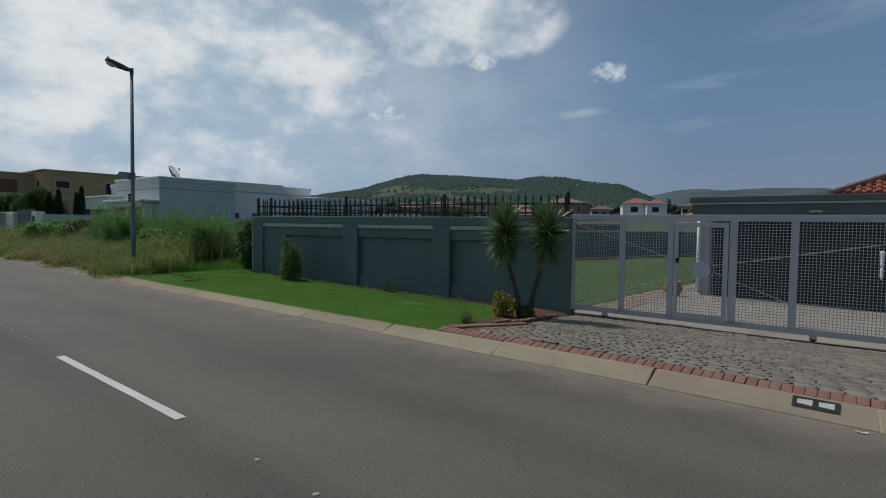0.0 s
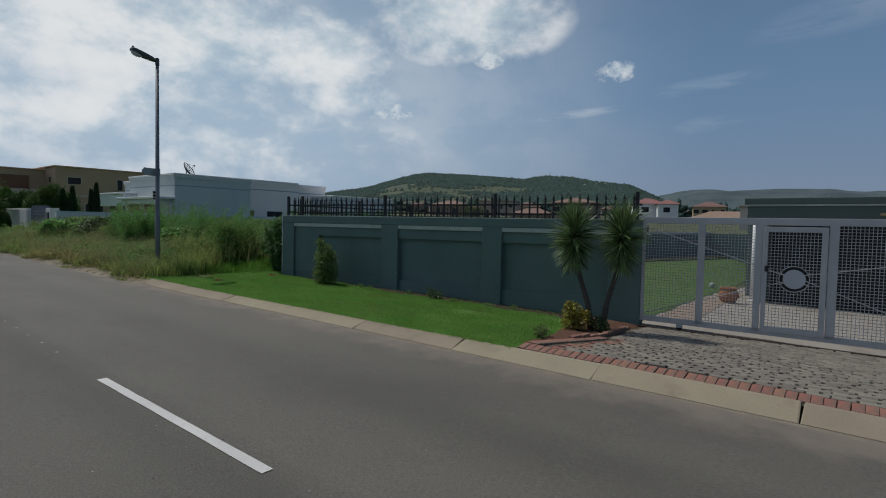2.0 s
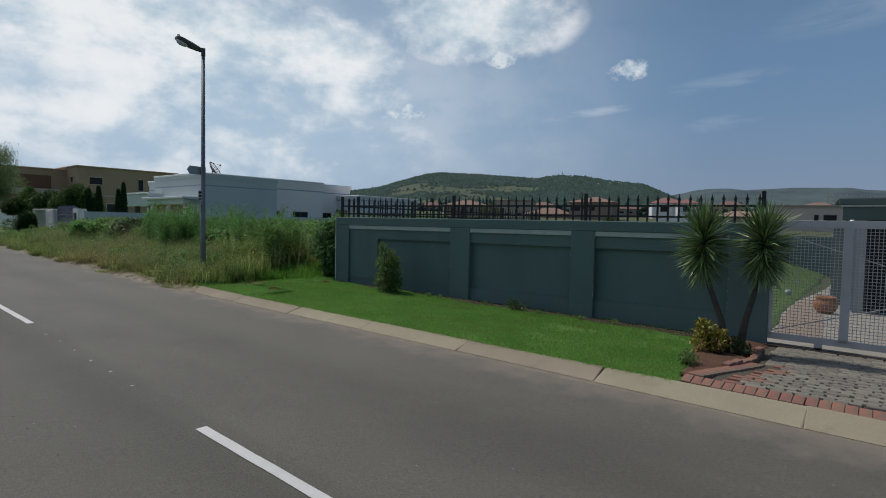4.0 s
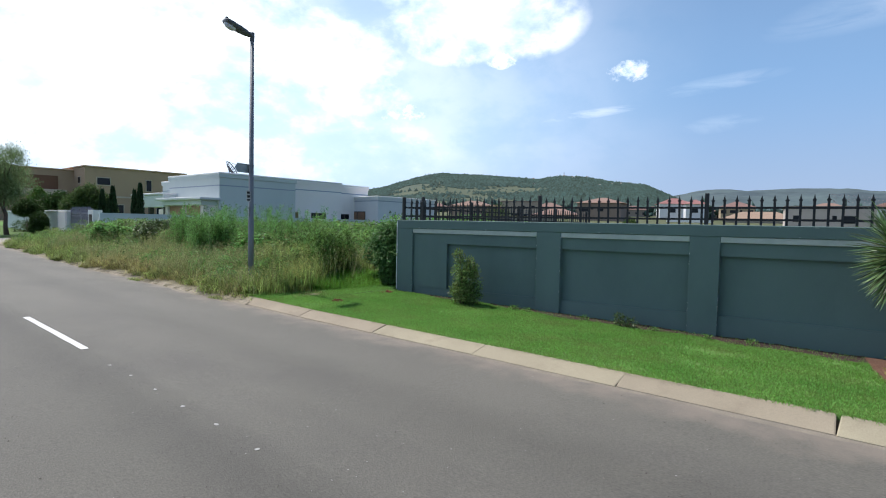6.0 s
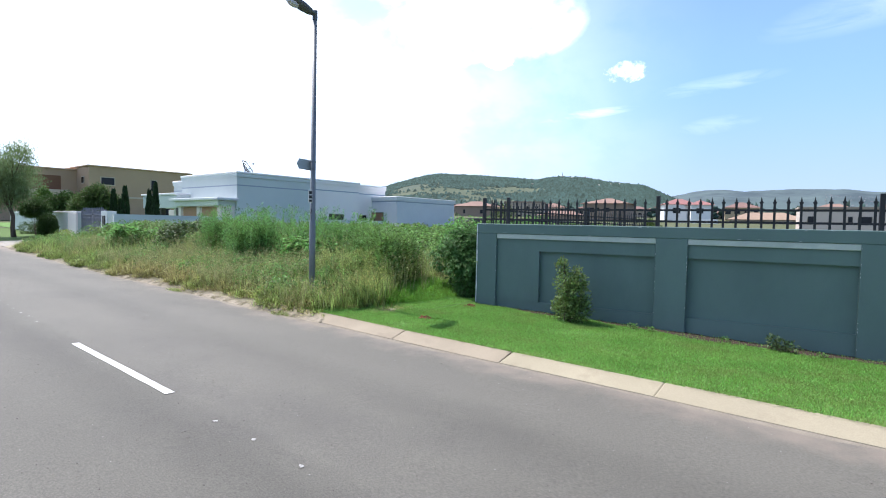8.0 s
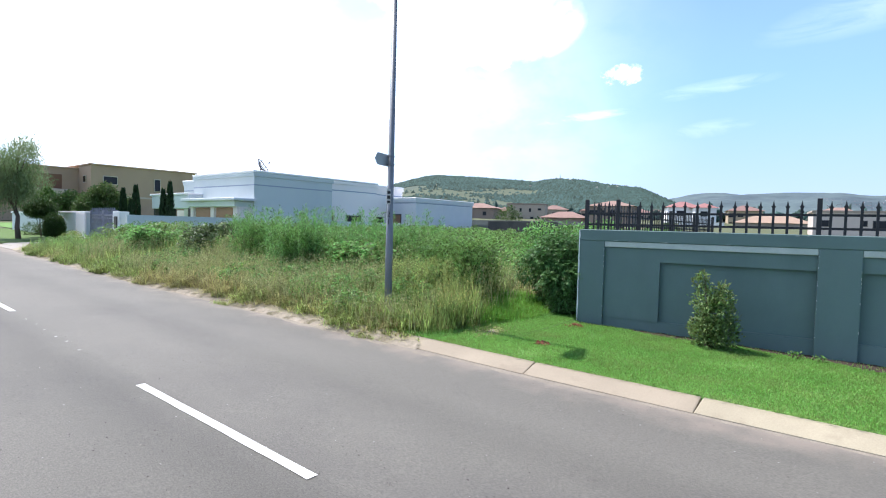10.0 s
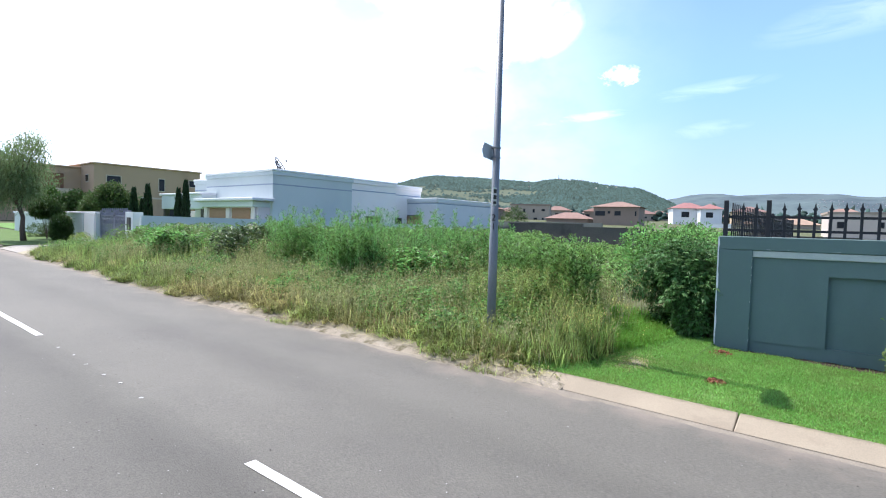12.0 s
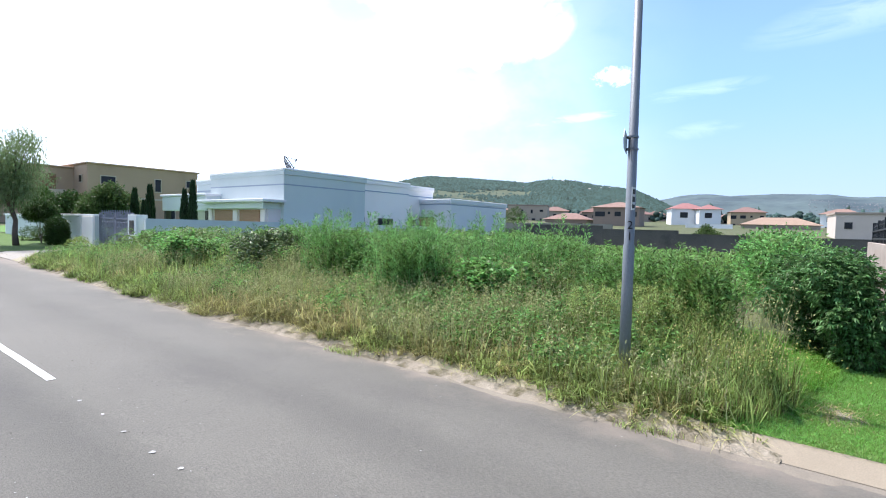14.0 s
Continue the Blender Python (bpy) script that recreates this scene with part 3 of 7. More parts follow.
def sheet(name, xs, ys, zf, material, label, category="ground", kind="structure"):
    X, Y = np.meshgrid(xs, ys, indexing="ij")
    Z = zf(X, Y)
    nx, ny = X.shape
    v = np.stack([X, Y, Z], -1).reshape(-1, 3)
    i = (np.arange(nx - 1)[:, None] * ny + np.arange(ny - 1)[None]).ravel()
    f = np.stack([i, i + ny, i + ny + 1, i + 1], 1)
    me = np_mesh(name, v, f.ravel(), np.full(len(f), 4), material)
    ob = new(name, me)
    ORIGIN[ob] = Vector((0, 0, 0))
    me.polygons.foreach_set("use_smooth", [True] * len(me.polygons))
    return tagged(ob, label, category, "", kind)


# ---------------------------------------------------------------- ground, road, kerb
def spread(*runs):
    out = []
    for a, b, n in runs:
        out += list(np.linspace(a, b, n, endpoint=False))
    return np.array(out + [runs[-1][1]])


sheet("ground", spread((-900, -60, 8), (-60, 6, 10), (6, 12, 25), (12, 60, 30), (60, 300, 30), (300, 1500, 10)),
      spread((-900, -60, 8), (-60, -4, 14), (-4, 40, 90), (40, 160, 40), (160, 1500, 14)),
      lambda x, y: land_z(x, y) - 0.03, FIELD, "rough ground rising gently to the distance")

sheet("road", spread((-7.0, 3.3, 8), (3.3, 6.0, 3), (6.0, 6.17, 1)), spread((-80, -4, 10), (-4, 46, 50), (46, 170, 20)), lambda x, y: road_at(x, y), ASPHALT,
      "worn grey asphalt street", "road")
sheet("verge_opposite", spread((-30, -7.0, 6)), spread((-80, 170, 40)), lambda x, y: road_z(y) + 0.06 + 0 * x, FIELD, "rough grass verge across the street")


def dash(y0, y1, x=2.50):
    """A centre-line dash, 75 mm wide, with a worn end."""
    bm, n = BM(), 12
    rng = random.Random(int(y0 * 10))
    left, right = [], []
    for k in range(n + 1):
        y = y0 + (y1 - y0) * k / n
        left.append(bm.verts.new((x - 0.045 + rng.uniform(-0.003, 0.003), y, road_z(y) + 0.006)))
        right.append(bm.verts.new((x + 0.045 + rng.uniform(-0.003, 0.003), y, road_z(y) + 0.006)))
    for k in range(n):
        bm.faces.new((left[k], right[k], right[k + 1], left[k + 1]))
    return solid("lane_dash", bm, LINE_PAINT, "white painted centre-line dash on the asphalt", "road marking", "structure", "centre-line dashes")


for k in range(-2, 9):
    dash(5.16 + 8.58 * k + (0.12 if k == 1 else 0.0), 8.17 + 8.58 * k, 2.47 + 0.011 * (5.16 + 8.58 * k - 5))


def chips():
    """Flecks of old line paint between the dashes, and loose pale grit."""
    rng = random.Random(3)
    bm = BM()
    spots = [(2.50 + 0.011 * (y - 9) + rng.uniform(-0.02, 0.02), y, 0.027) for y in (9.69, 10.36, 10.98, 11.64, 12.29, 12.87, 18.7, 19.32, 19.74, 20.31, 20.86, 21.39, 1.2, 1.9, 2.6, 3.3, 4.0)]
    spots += [(rng.uniform(0.6, 6.0), rng.uniform(0, 24), rng.uniform(0.003, 0.008)) for _ in range(420)]
    for x, y, r in spots:
        n = rng.choice((5, 6, 7))
        a0 = rng.random() * 6
        vs = [bm.verts.new((x + r * rng.uniform(0.5, 1.1) * math.cos(a0 + 6.283 * i / n), y + r * rng.uniform(0.5, 1.5) * math.sin(a0 + 6.283 * i / n), float(road_at(x, y)) + 0.006)) for i in range(n)]
        bm.faces.new(vs)
    grit = BM()
    # in loose clusters, as tyres sweep it
    spots = []
    for _ in range(150):
        cx, cy = rng.choice((rng.gauss(1.7, 0.5), rng.gauss(3.3, 0.5), rng.uniform(0.4, 5.9))), rng.uniform(0, 27)
        spread_x, spread_y = rng.uniform(0.08, 0.3), rng.uniform(0.2, 0.7)
        spots += [(rng.gauss(cx, spread_x), rng.gauss(cy, spread_y), rng.uniform(0.002, 0.008) * rng.choice((0.7, 1, 1.3))) for _ in range(rng.randint(6, 26))]
    for x, y, r in spots:
        if not 0.2 < x < 5.9:
            continue
        z, a0 = float(road_at(x, y)), rng.random() * 6
        rim = [grit.verts.new((x + r * rng.uniform(0.6, 1.1) * math.cos(a0 + 1.257 * i), y + r * rng.uniform(0.6, 1.4) * math.sin(a0 + 1.257 * i), z + 0.001)) for i in range(5)]
        top = grit.verts.new((x, y, z + 0.004 + r * 0.4))
        for i in range(5):
            grit.faces.new((rim[i], rim[(i + 1) % 5], top))
    solid("loose_grit", grit, GRIT, "loose grey and brown grit scattered on the asphalt", "grit", "stuff")
    solid("paint_flecks", bm, WORN_PAINT, "scattered flecks of old white line paint and grit", "road marking", "stuff")


chips()


def kerb_extra(y):
    """The kerb stands a little prouder along the driveway."""
    return np.interp(y, (5.0, 8.0), (0.035, 0.0))


def kerb_profile(y, dx=0.0, drop=0.0):
    z = float(road_z(y) - gutter(y))
    a = float(kerb_in(y)) + dx
    drop -= float(kerb_extra(y))
    return [(a, z - 0.15), (a, z + 0.012), (a + 0.03, z + 0.024), (a + 0.28, z + 0.095 - drop), (a + 0.33, z + 0.100 - drop), (a + 0.33, z - 0.15)]


def kerb():
    """Mountable kerb, cast in lengths of about two metres with open joints."""
    root = thing("kerb", (6.1, 0, 0), "pale concrete mountable kerb in two-metre lengths with open joints", "kerb", "", "structure")
    rng = random.Random(5)
    step = 1.968
    for i in range(-14, 50):
        y0 = 0.47 + step * i
        if 39.5 < y0 < 43.2:
            continue
        a, b = y0 + 0.002 + rng.uniform(0, 0.004), y0 + step - 0.002 - rng.uniform(0, 0.004)
        dx, drop = rng.uniform(-0.008, 0.008), rng.uniform(0, 0.006)
        skew = rng.uniform(-0.02, 0.02)
        bm = BM()
        rows = [(a, -1), (a + 0.012, 0), (b - 0.012, 0), (b, -1)]
        rings = []
        for y, end in rows:
            sh = 0.006 if end else 0
            rings.append([bm.verts.new((x, y + skew * (x - 6.1) / 0.33, z - sh * (1 if z > road_z(y) - gutter(y) else 0))) for x, z in kerb_profile(y, dx, drop)])
        for p, q in zip(rings, rings[1:]):
            for k in range(len(p) - 1):
                bm.faces.new((p[k], q[k], q[k + 1], p[k + 1]))
        bm.faces.new(rings[0])
        bm.faces.new(rings[-1][::-1])
        bmesh.ops.recalc_face_normals(bm, faces=bm.faces)
        part("kerb_stone", bm, KERB, root)
    bm = BM()
    for k in range(60):
        ya, yb = -28 + k * 2.0, -26 + k * 2.0
        vs = [bm.verts.new((x, y, float(road_z(y) - gutter(y)) + dz)) for x, y, dz in ((kerb_in(ya) + 0.02, ya, -0.01), (kerb_out(ya), ya, 0.06), (kerb_out(yb), yb, 0.06), (kerb_in(yb) + 0.02, yb, -0.01))]
        bm.faces.new(vs)
    part("joint_bed", bm, JOINT, root)
    # stencilled plate on the sloping face: a dark rectangle with plain pale bars
    def on_face(y, s, lift):
        z = float(road_z(y) - gutter(y))
        return Vector((float(kerb_in(y)) + 0.03 + 0.25 * s, y, z + 0.024 + (0.071 + float(kerb_extra(y))) * s + lift))
    bm = BM()
    bm.faces.new([bm.verts.new(on_face(y, s, 0.004)) for y, s in ((0.76, 0.36), (0.76, 0.95), (1.13, 0.95), (1.13, 0.36))])
    plate = part("painted_plate", bm, BLACK_PRINT, root, "black painted rectangle on the kerb")
    for ya, yb in ((0.80, 0.92), (0.97, 1.09)):
        bm = BM()
        bm.faces.new([bm.verts.new(on_face(y, s, 0.008)) for y, s in ((ya, 0.50), (ya, 0.82), (yb, 0.78), (yb, 0.54))])
        part("pale_bar", bm, WHITE_PRINT, plate, "plain pale bar")


kerb()


def gutter_sand():
    """Sand washed along the foot of the kerb, thick where weeds hang over."""
    rng = random.Random(8)
    bm, rows = BM(), []
    for k in range(0, 330):
        y = -4 + 0.125 * k
        w = 0.05 + 0.16 * max(0, noise.noise((y * 0.5, 3.3, 0)) + 0.1) + 0.05 * noise.noise((y * 3, 0, 0))
        if y > 15.5:
            w += 0.12 + 0.12 * noise.noise((y * 0.9, 1, 5))
        w = max(0.01, w)
        z = float(road_z(y) - gutter(y))
        rows.append([bm.verts.new(p) for p in ((kerb_in(y) - w * 1.3, y, float(road_at(kerb_in(y) - w * 1.3, y)) - 0.004), (kerb_in(y) - w * 0.45, y, z + 0.003 + 0.004 * rng.random()), (kerb_in(y) + 0.006, y, z + 0.005))])
    for p, q in zip(rows, rows[1:]):
        for k in range(2):
            bm.faces.new((p[k], p[k + 1], q[k + 1], q[k]))
    solid("gutter_sand", bm, SAND, "pale sand washed along the foot of the kerb", "sand", "stuff", smooth=True)


gutter_sand()


def kerb_sand():
    """Sand and dry litter lying over the neglected kerb along the empty plot."""
    rng = random.Random(18)
    bm, rows = BM(), []
    for k in range(230):
        y = 16.0 + 0.1 * k
        a, z = float(kerb_in(y)), float(road_z(y) - gutter(y))
        n1, n2 = noise.noise((y * 1.1, 0, 2)), noise.noise((y * 2.3, 4, 0))
        grow = min(1.0, (y - 16.0) / 1.2)
        reach = 0.06 + 0.13 * max(0, n2 + 0.35) + 0.10 * min(1, max(0, (y - 22) / 3))
        row = []
        for s in (min(-0.075, -0.11 - 0.12 * n1 * grow), -0.05, 0.01, reach * 0.4, reach * 0.75, reach):
            face = 0.003 if s < 0 else 0.024 + 0.255 * s
            crown = 0.003 if s == reach else grow * (0.006 + 0.014 * max(0, n2 + 0.2) + rng.uniform(0, 0.008))
            if s < -0.06:
                face, crown = float(road_at(a + s, y)) - z, -0.006
            row.append(bm.verts.new((a + s + rng.uniform(-0.012, 0.012), y + rng.uniform(-0.03, 0.03), z + face + crown)))
        rows.append(row)
    for p, q in zip(rows, rows[1:]):
        for k in range(5):
            bm.faces.new((p[k], p[k + 1], q[k + 1], q[k]))
    solid("kerb_litter", bm, LITTER, "pale sand and litter lying over the neglected kerb", "sand", "stuff", smooth=True)


kerb_sand()


# ---------------------------------------------------------------- street wall with steel palisade
def street_wall():
    """Plastered wall with pillars, coping band, pale upright ledges and sunk panels."""
    root = thing("wall_street", WA, "slate-green plastered garden wall with pillars and sunk panels", "wall", "", "structure")
    m = wall_frame()
    length, top = (WB - WA).length, 1.89
    # u of pillars, from the far corner to the gate
    pillars = [(0.0, 0.455), (3.58, 4.10), (6.44, 6.92), (9.24, length)]
    bm = BM()
    box(bm, 0.0, length, 0.14, 0.26, -0.6, top - 0.004, m)
    part("wall_core", bm, WALL_PAINT, root)
    for a, b in pillars:
        bm = BM()
        box(bm, a, b, 0.0, 0.30, -0.6, 1.685, m, 0.008)
        part("pillar", bm, WALL_PAINT, root)
    bm = BM()
    box(bm, -0.006, length + 0.006, -0.006, 0.31, 1.685, top, m, 0.012)
    part("coping_band", bm, WALL_PAINT, root)
    for i, ((_, a), (b, _)) in enumerate(zip(pillars, pillars[1:])):
        # frieze under the ledge, and the raised surround of the sunk panel
        bm = BM()
        box(bm, a, b, 0.055, 0.15, 1.355, 1.60, m)
        part("frieze", bm, WALL_PAINT, root)
        bm = BM()
        box(bm, a, b, 0.012, 0.15, 1.588, 1.684, m, 0.006)
        part("ledge", bm, LEDGE_PALE, root, "pale moulding under the coping")
        bm = BM()
        box(bm, a, b, 0.075, 0.15, -0.6, 0.33, m)
        part("plinth", bm, WALL_PAINT, root)
        if i == 0:
            bm = BM()
            box(bm, a, 1.385, 0.055, 0.15, 0.33, 1.355, m)
            part("panel_side", bm, WALL_PAINT, root)
    # chipped edges of pillars and coping
    rng = random.Random(41)
    bm = BM()

    def chip(u, y0, z, w, h):
        vs = [bm.verts.new(m @ Vector((u + w * rng.uniform(0.3, 1) * math.cos(t), y0, z + h * rng.uniform(0.4, 1) * math.sin(t)))) for t in [2 * math.pi * i / 7 for i in range(7)]]
        bm.faces.new(vs)

    for edge in (0.006, 0.449, 3.586, 4.094, 6.446, 6.914, 9.246):
        for _ in range(9):
            chip(edge, -0.0025, rng.uniform(0.1, 1.66), rng.uniform(0.003, 0.008), rng.uniform(0.008, 0.035))
    for _ in range(26):
        chip(rng.uniform(0.1, length - 0.1), -0.0085, rng.choice((1.70, 1.872)) + rng.uniform(-0.008, 0.008), rng.uniform(0.02, 0.07), rng.uniform(0.003, 0.007))
    chips = part("paint_chips", bm, HOUSE_PALE, root, "pale chips along worn painted edges")
    tagged(chips, kind="stuff")
    # ragged raw plaster along the wall's far edge
    bm, rows = BM(), []
    for k in range(64):
        z = 0.10 + k * 0.028
        w = 0.006 + 0.022 * max(0.0, noise.noise((z * 7, 1.5, 0)) + 0.25) + rng.uniform(0, 0.006)
        rows.append([bm.verts.new(m @ Vector((-0.009, y0, z))) for y0 in (0.12, -0.0095)] + [bm.verts.new(m @ Vector((w, -0.0095, z)))])
    for p, q in zip(rows, rows[1:]):
        for k in range(2):
            bm.faces.new((p[k], p[k + 1], q[k + 1], q[k]))
    part("raw_edge", bm, TRIM_WHITE, root, "ragged bare plaster down the worn corner")
    # return along the side boundary
    side = Matrix.Translation(WA) @ Matrix.Rotation(SIDE_TURN, 4, "Z")
    bm = BM()
    box(bm, 0.31, 11.2, -0.22, 0.0, -0.6, top - 0.004, side, 0.01)
    part("side_wall", bm, RAW_PLASTER, root, "unpainted pinkish plaster on the side return")
    return root


street_wall()


def picket_mesh():
    """A flat steel pale with a spear tip."""
    bm = BM()
    w, d = 0.018, 0.008
    outline = [(-w, 0), (w, 0), (w, 0.40), (w * 1.75, 0.425), (w * 0.9, 0.44), (0.0, 0.52), (-w * 0.9, 0.44), (-w * 1.75, 0.425), (-w, 0.40)]
    f = [bm.verts.new((x, -d, z)) for x, z in outline]
    b = [bm.verts.new((x, d, z)) for x, z in outline]
    bm.faces.new(f)
    bm.faces.new(b[::-1])
    for k in range(len(f)):
        bm.faces.new((f[k], b[k], b[(k + 1) % len(f)], f[(k + 1) % len(f)]))
    bmesh.ops.recalc_face_normals(bm, faces=bm.faces)
    return mesh_of("picket", bm, BLACK_STEEL)


PICKET = picket_mesh()


def palisade(name, m, length, posts, label):
    """Steel pales, two rails and posts along local x, standing on a wall's top."""
    root = thing(name, m.translation, label, "steel fence")
    inv = Matrix.Translation(-m.translation) @ m
    rng = random.Random(17)
    n = int(length / 0.18)
    for k in range(n + 1):
        u = 0.06 + 0.18 * k
        if any(abs(u - p) < 0.06 for p in posts) or u > length:
            continue
        ob = new("picket", PICKET)
        ob.parent = root
        ob.matrix_local = inv @ Matrix.Translation((u + rng.uniform(-0.006, 0.006), 0, 1.885 + rng.uniform(-0.006, 0.004))) @ Matrix.Rotation(rng.uniform(-0.02, 0.02), 4, "Y")
    for z in (1.985, 2.185):
        bm = BM()
        box(bm, 0, length, 0.008, 0.033, z - 0.018, z + 0.018, m)
        part("rail", bm, BLACK_STEEL, root)
    for p in posts:
        bm = BM()
        box(bm, p - 0.032, p + 0.032, -0.03, 0.034, 1.89, 2.435, m, 0.004)
        part("post", bm, BLACK_STEEL, root)


palisade("palisade_fence", wall_frame() @ Matrix.Translation((0.05, 0.16, 0)), (WB - WA).length - 0.1, (0.02, 0.58, 3.52, 6.62, 9.66),
         "black steel palisade with spear tips on the street wall")
palisade("palisade_fence", Matrix.Translation(WA) @ Matrix.Rotation(SIDE_TURN, 4, "Z") @ Matrix.Translation((0.3, -0.11, 0)), 10.6, (2.6, 5.2, 7.8, 10.4),
         "black steel palisade with spear tips on the side wall")


# ---------------------------------------------------------------- sliding gate with wicket
def gate():
    m = wall_frame((WB - WA).length)
    root = thing("sliding_gate", WB, "silver-grey steel sliding gate with square mesh, closed", "gate")

    def foot(u):
        return -0.015 - 0.018 * u

    def bar(name, u0, u1, z0, z1, y0=0.02, y1=0.075, parent=None, material=GATE_PAINT, bevel=0.004, label=""):
        bm = BM()
        box(bm, u0, u1, y0, y1, z0, z1, m, bevel)
        return part(name, bm, material, parent or root, label)

    end = 6.9
    bar("top_rail", 0.0, end, 1.825, 1.945)
    bm = BM()
    vs = [bm.verts.new(m @ Vector((u, y, z + foot(u)))) for u, y, z in ((0, 0.02, 0), (end, 0.02, 0), (end, 0.075, 0), (0, 0.075, 0), (0, 0.02, 0.1), (end, 0.02, 0.1), (end, 0.075, 0.1), (0, 0.075, 0.1))]
    for f in ((3, 2, 1, 0), (4, 5, 6, 7), (0, 1, 5, 4), (1, 2, 6, 5), (2, 3, 7, 6), (3, 0, 4, 7)):
        bm.faces.new([vs[i] for i in f])
    part("bottom_rail", bm, GATE_PAINT, root)
    for a, b in ((0.0, 0.06), (0.955, 1.075), (1.85, 1.955), (2.88, 3.01), (3.80, 3.92), (5.35, 5.47), (6.8, 6.9)):
        bar("stile", a, b, foot(a) + 0.05, 1.83)

    def cut(at, lo, hi, hole):
        """A bar from lo to hi, broken where it meets a round hole."""
        if not hole or abs(at - hole[0]) >= hole[2]:
            return [(lo, hi)]
        h = math.sqrt(hole[2] ** 2 - (at - hole[0]) ** 2)
        return [(lo, hole[1] - h), (hole[1] + h, hi)]

    def mesh_panel(u0, u1, z0, z1, parent, pitch=0.051, w=0.004, hole=None):
        bm = BM()
        nu, nz = round((u1 - u0) / pitch), round((z1 - z0) / pitch)
        for k in range(1, nu):
            u = u0 + (u1 - u0) * k / nu
            for a, b in cut(u, z0, z1, hole and (hole[0], hole[1], hole[2])):
                box(bm, u - w, u + w, 0.045, 0.052, a, b, m)
        for k in range(1, nz):
            z = z0 + (z1 - z0) * k / nz
            for a, b in cut(z, u0, u1, hole and (hole[1], hole[0], hole[2])):
                box(bm, a, b, 0.0525, 0.0595, z - w, z + w, m)
        part("mesh_panel", bm, GATE_PAINT, parent)

    for a, b in ((0.06, 0.955), (1.075, 1.85), (3.01, 3.80), (3.92, 5.35), (5.47, 6.8)):
        mesh_panel(a, b, foot(b) + 0.09, 1.828, root)
    # wicket door inside the gate
    bm = BM()
    a, b, z0, z1 = 1.968, 2.868, 0.005, 1.80
    for p in ((a, a + 0.07, z0, z1), (b - 0.085, b, z0, z1), (a + 0.07, b - 0.085, z0, z0 + 0.10), (a + 0.07, b - 0.085, z1 - 0.09, z1)):
        box(bm, p[0], p[1], 0.0, 0.06, p[2], p[3], m, 0.003)
    door = part("wicket_door", bm, GATE_PAINT, root, "narrow wicket door framed in flat steel")
    centre = (2.43, 0.0, 0.93)
    mesh_panel(a + 0.07, b - 0.085, z0 + 0.10, z1 - 0.09, door, hole=(centre[0], centre[2], 0.212))
    bm = BM()
    c = m @ Vector(centre)
    back = m.to_3x3() @ Vector((0, 1, 0))
    tube(bm, [c + back * 0.005, c + back * 0.03], 0.160, 36)
    part("disc", bm, PALE_GATE, door, "round pale grey plate")
    bm = BM()
    rings = []
    for r, y in ((0.207, 0.035), (0.207, 0.062), (0.219, 0.062), (0.219, 0.035)):
        rings.append([bm.verts.new(m @ Vector((centre[0] + r * math.cos(t), y, centre[2] + r * math.sin(t)))) for t in [2 * math.pi * k / 40 for k in range(40)]])
    for q, s in zip(rings, rings[1:] + rings[:1]):
        for k in range(40):
            bm.faces.new((q[k], q[(k + 1) % 40], s[(k + 1) % 40], s[k]))
    bmesh.ops.recalc_face_normals(bm, faces=bm.faces)
    part("ring", bm, GATE_PAINT, door, "thin steel ring round the open gap")
    for t in (0.45, math.pi - 0.45, math.pi + 0.45, -0.45):
        bm = BM()
        tube(bm, [m @ Vector((centre[0] + r * math.cos(t), 0.02, centre[2] + r * math.sin(t))) for r in (0.14, 0.215)], 0.009, 6)
        part("spoke", bm, GATE_PAINT, door)
    bm = BM()
    box(bm, a + 0.035, a + 0.09, -0.03, 0.02, 1.04, 1.14, m, 0.006)
    part("lock_box", bm, BLACK_STEEL, door, "dark lock box")
    # ornate pull handle near the gate's middle stile
    hu, hy = 5.02, -0.035
    bm = BM()
    tube(bm, [m @ Vector((hu, hy, z)) for z in (1.12, 1.14, 1.17, 1.30, 1.345, 1.36, 1.375)], [0.014, 0.03, 0.026, 0.026, 0.034, 0.034, 0.015], 12)
    handle = part("gate_handle", bm, PIPE_WHITE, root, "pale ornate turned pull handle", True)
    bm = BM()
    tube(bm, [m @ Vector((hu, hy, z)) for z in (0.92, 0.95, 0.99, 1.02, 1.06, 1.09, 1.12)], [0.012, 0.016, 0.03, 0.014, 0.032, 0.02, 0.014], 12)
    part("finial", bm, PIPE_WHITE, handle, "", True)
    for z in (1.02, 1.34):
        bm = BM()
        box(bm, hu - 0.012, hu + 0.012, hy, 0.046, z - 0.012, z + 0.012, m)
        part("bracket", bm, PIPE_WHITE, handle)
    # thin bracing rods crossing behind the mesh
    for (ua, za), (ub, zb) in (((0.06, 1.76), (2.30, 0.98)), ((2.56, 0.92), (3.80, 0.42)), ((2.56, 1.0), (6.8, 1.80)), ((0.06, 0.12), (2.30, 0.88))):
        bm = BM()
        tube(bm, [m @ Vector((ua, 0.085, za)), m @ Vector((ub, 0.085, zb))], 0.009, 6)
        part("brace_rod", bm, GATE_PAINT, root)
    for u in (0.70, 4.17):
        bm = BM()
        c = m @ Vector((u, 0.05, foot(u) - 0.05))
        tube(bm, [c - back * 0.02, c + back * 0.02], 0.055, 18)
        part("wheel", bm, BLACK_STEEL, root, "dark steel gate wheel")
        bm = BM()
        box(bm, u - 0.05, u + 0.05, 0.02, 0.08, foot(u) - 0.06, foot(u) + 0.01, m)
        part("wheel_bracket", bm, GATE_PAINT, root)
    # track in the paving
    bm = BM()
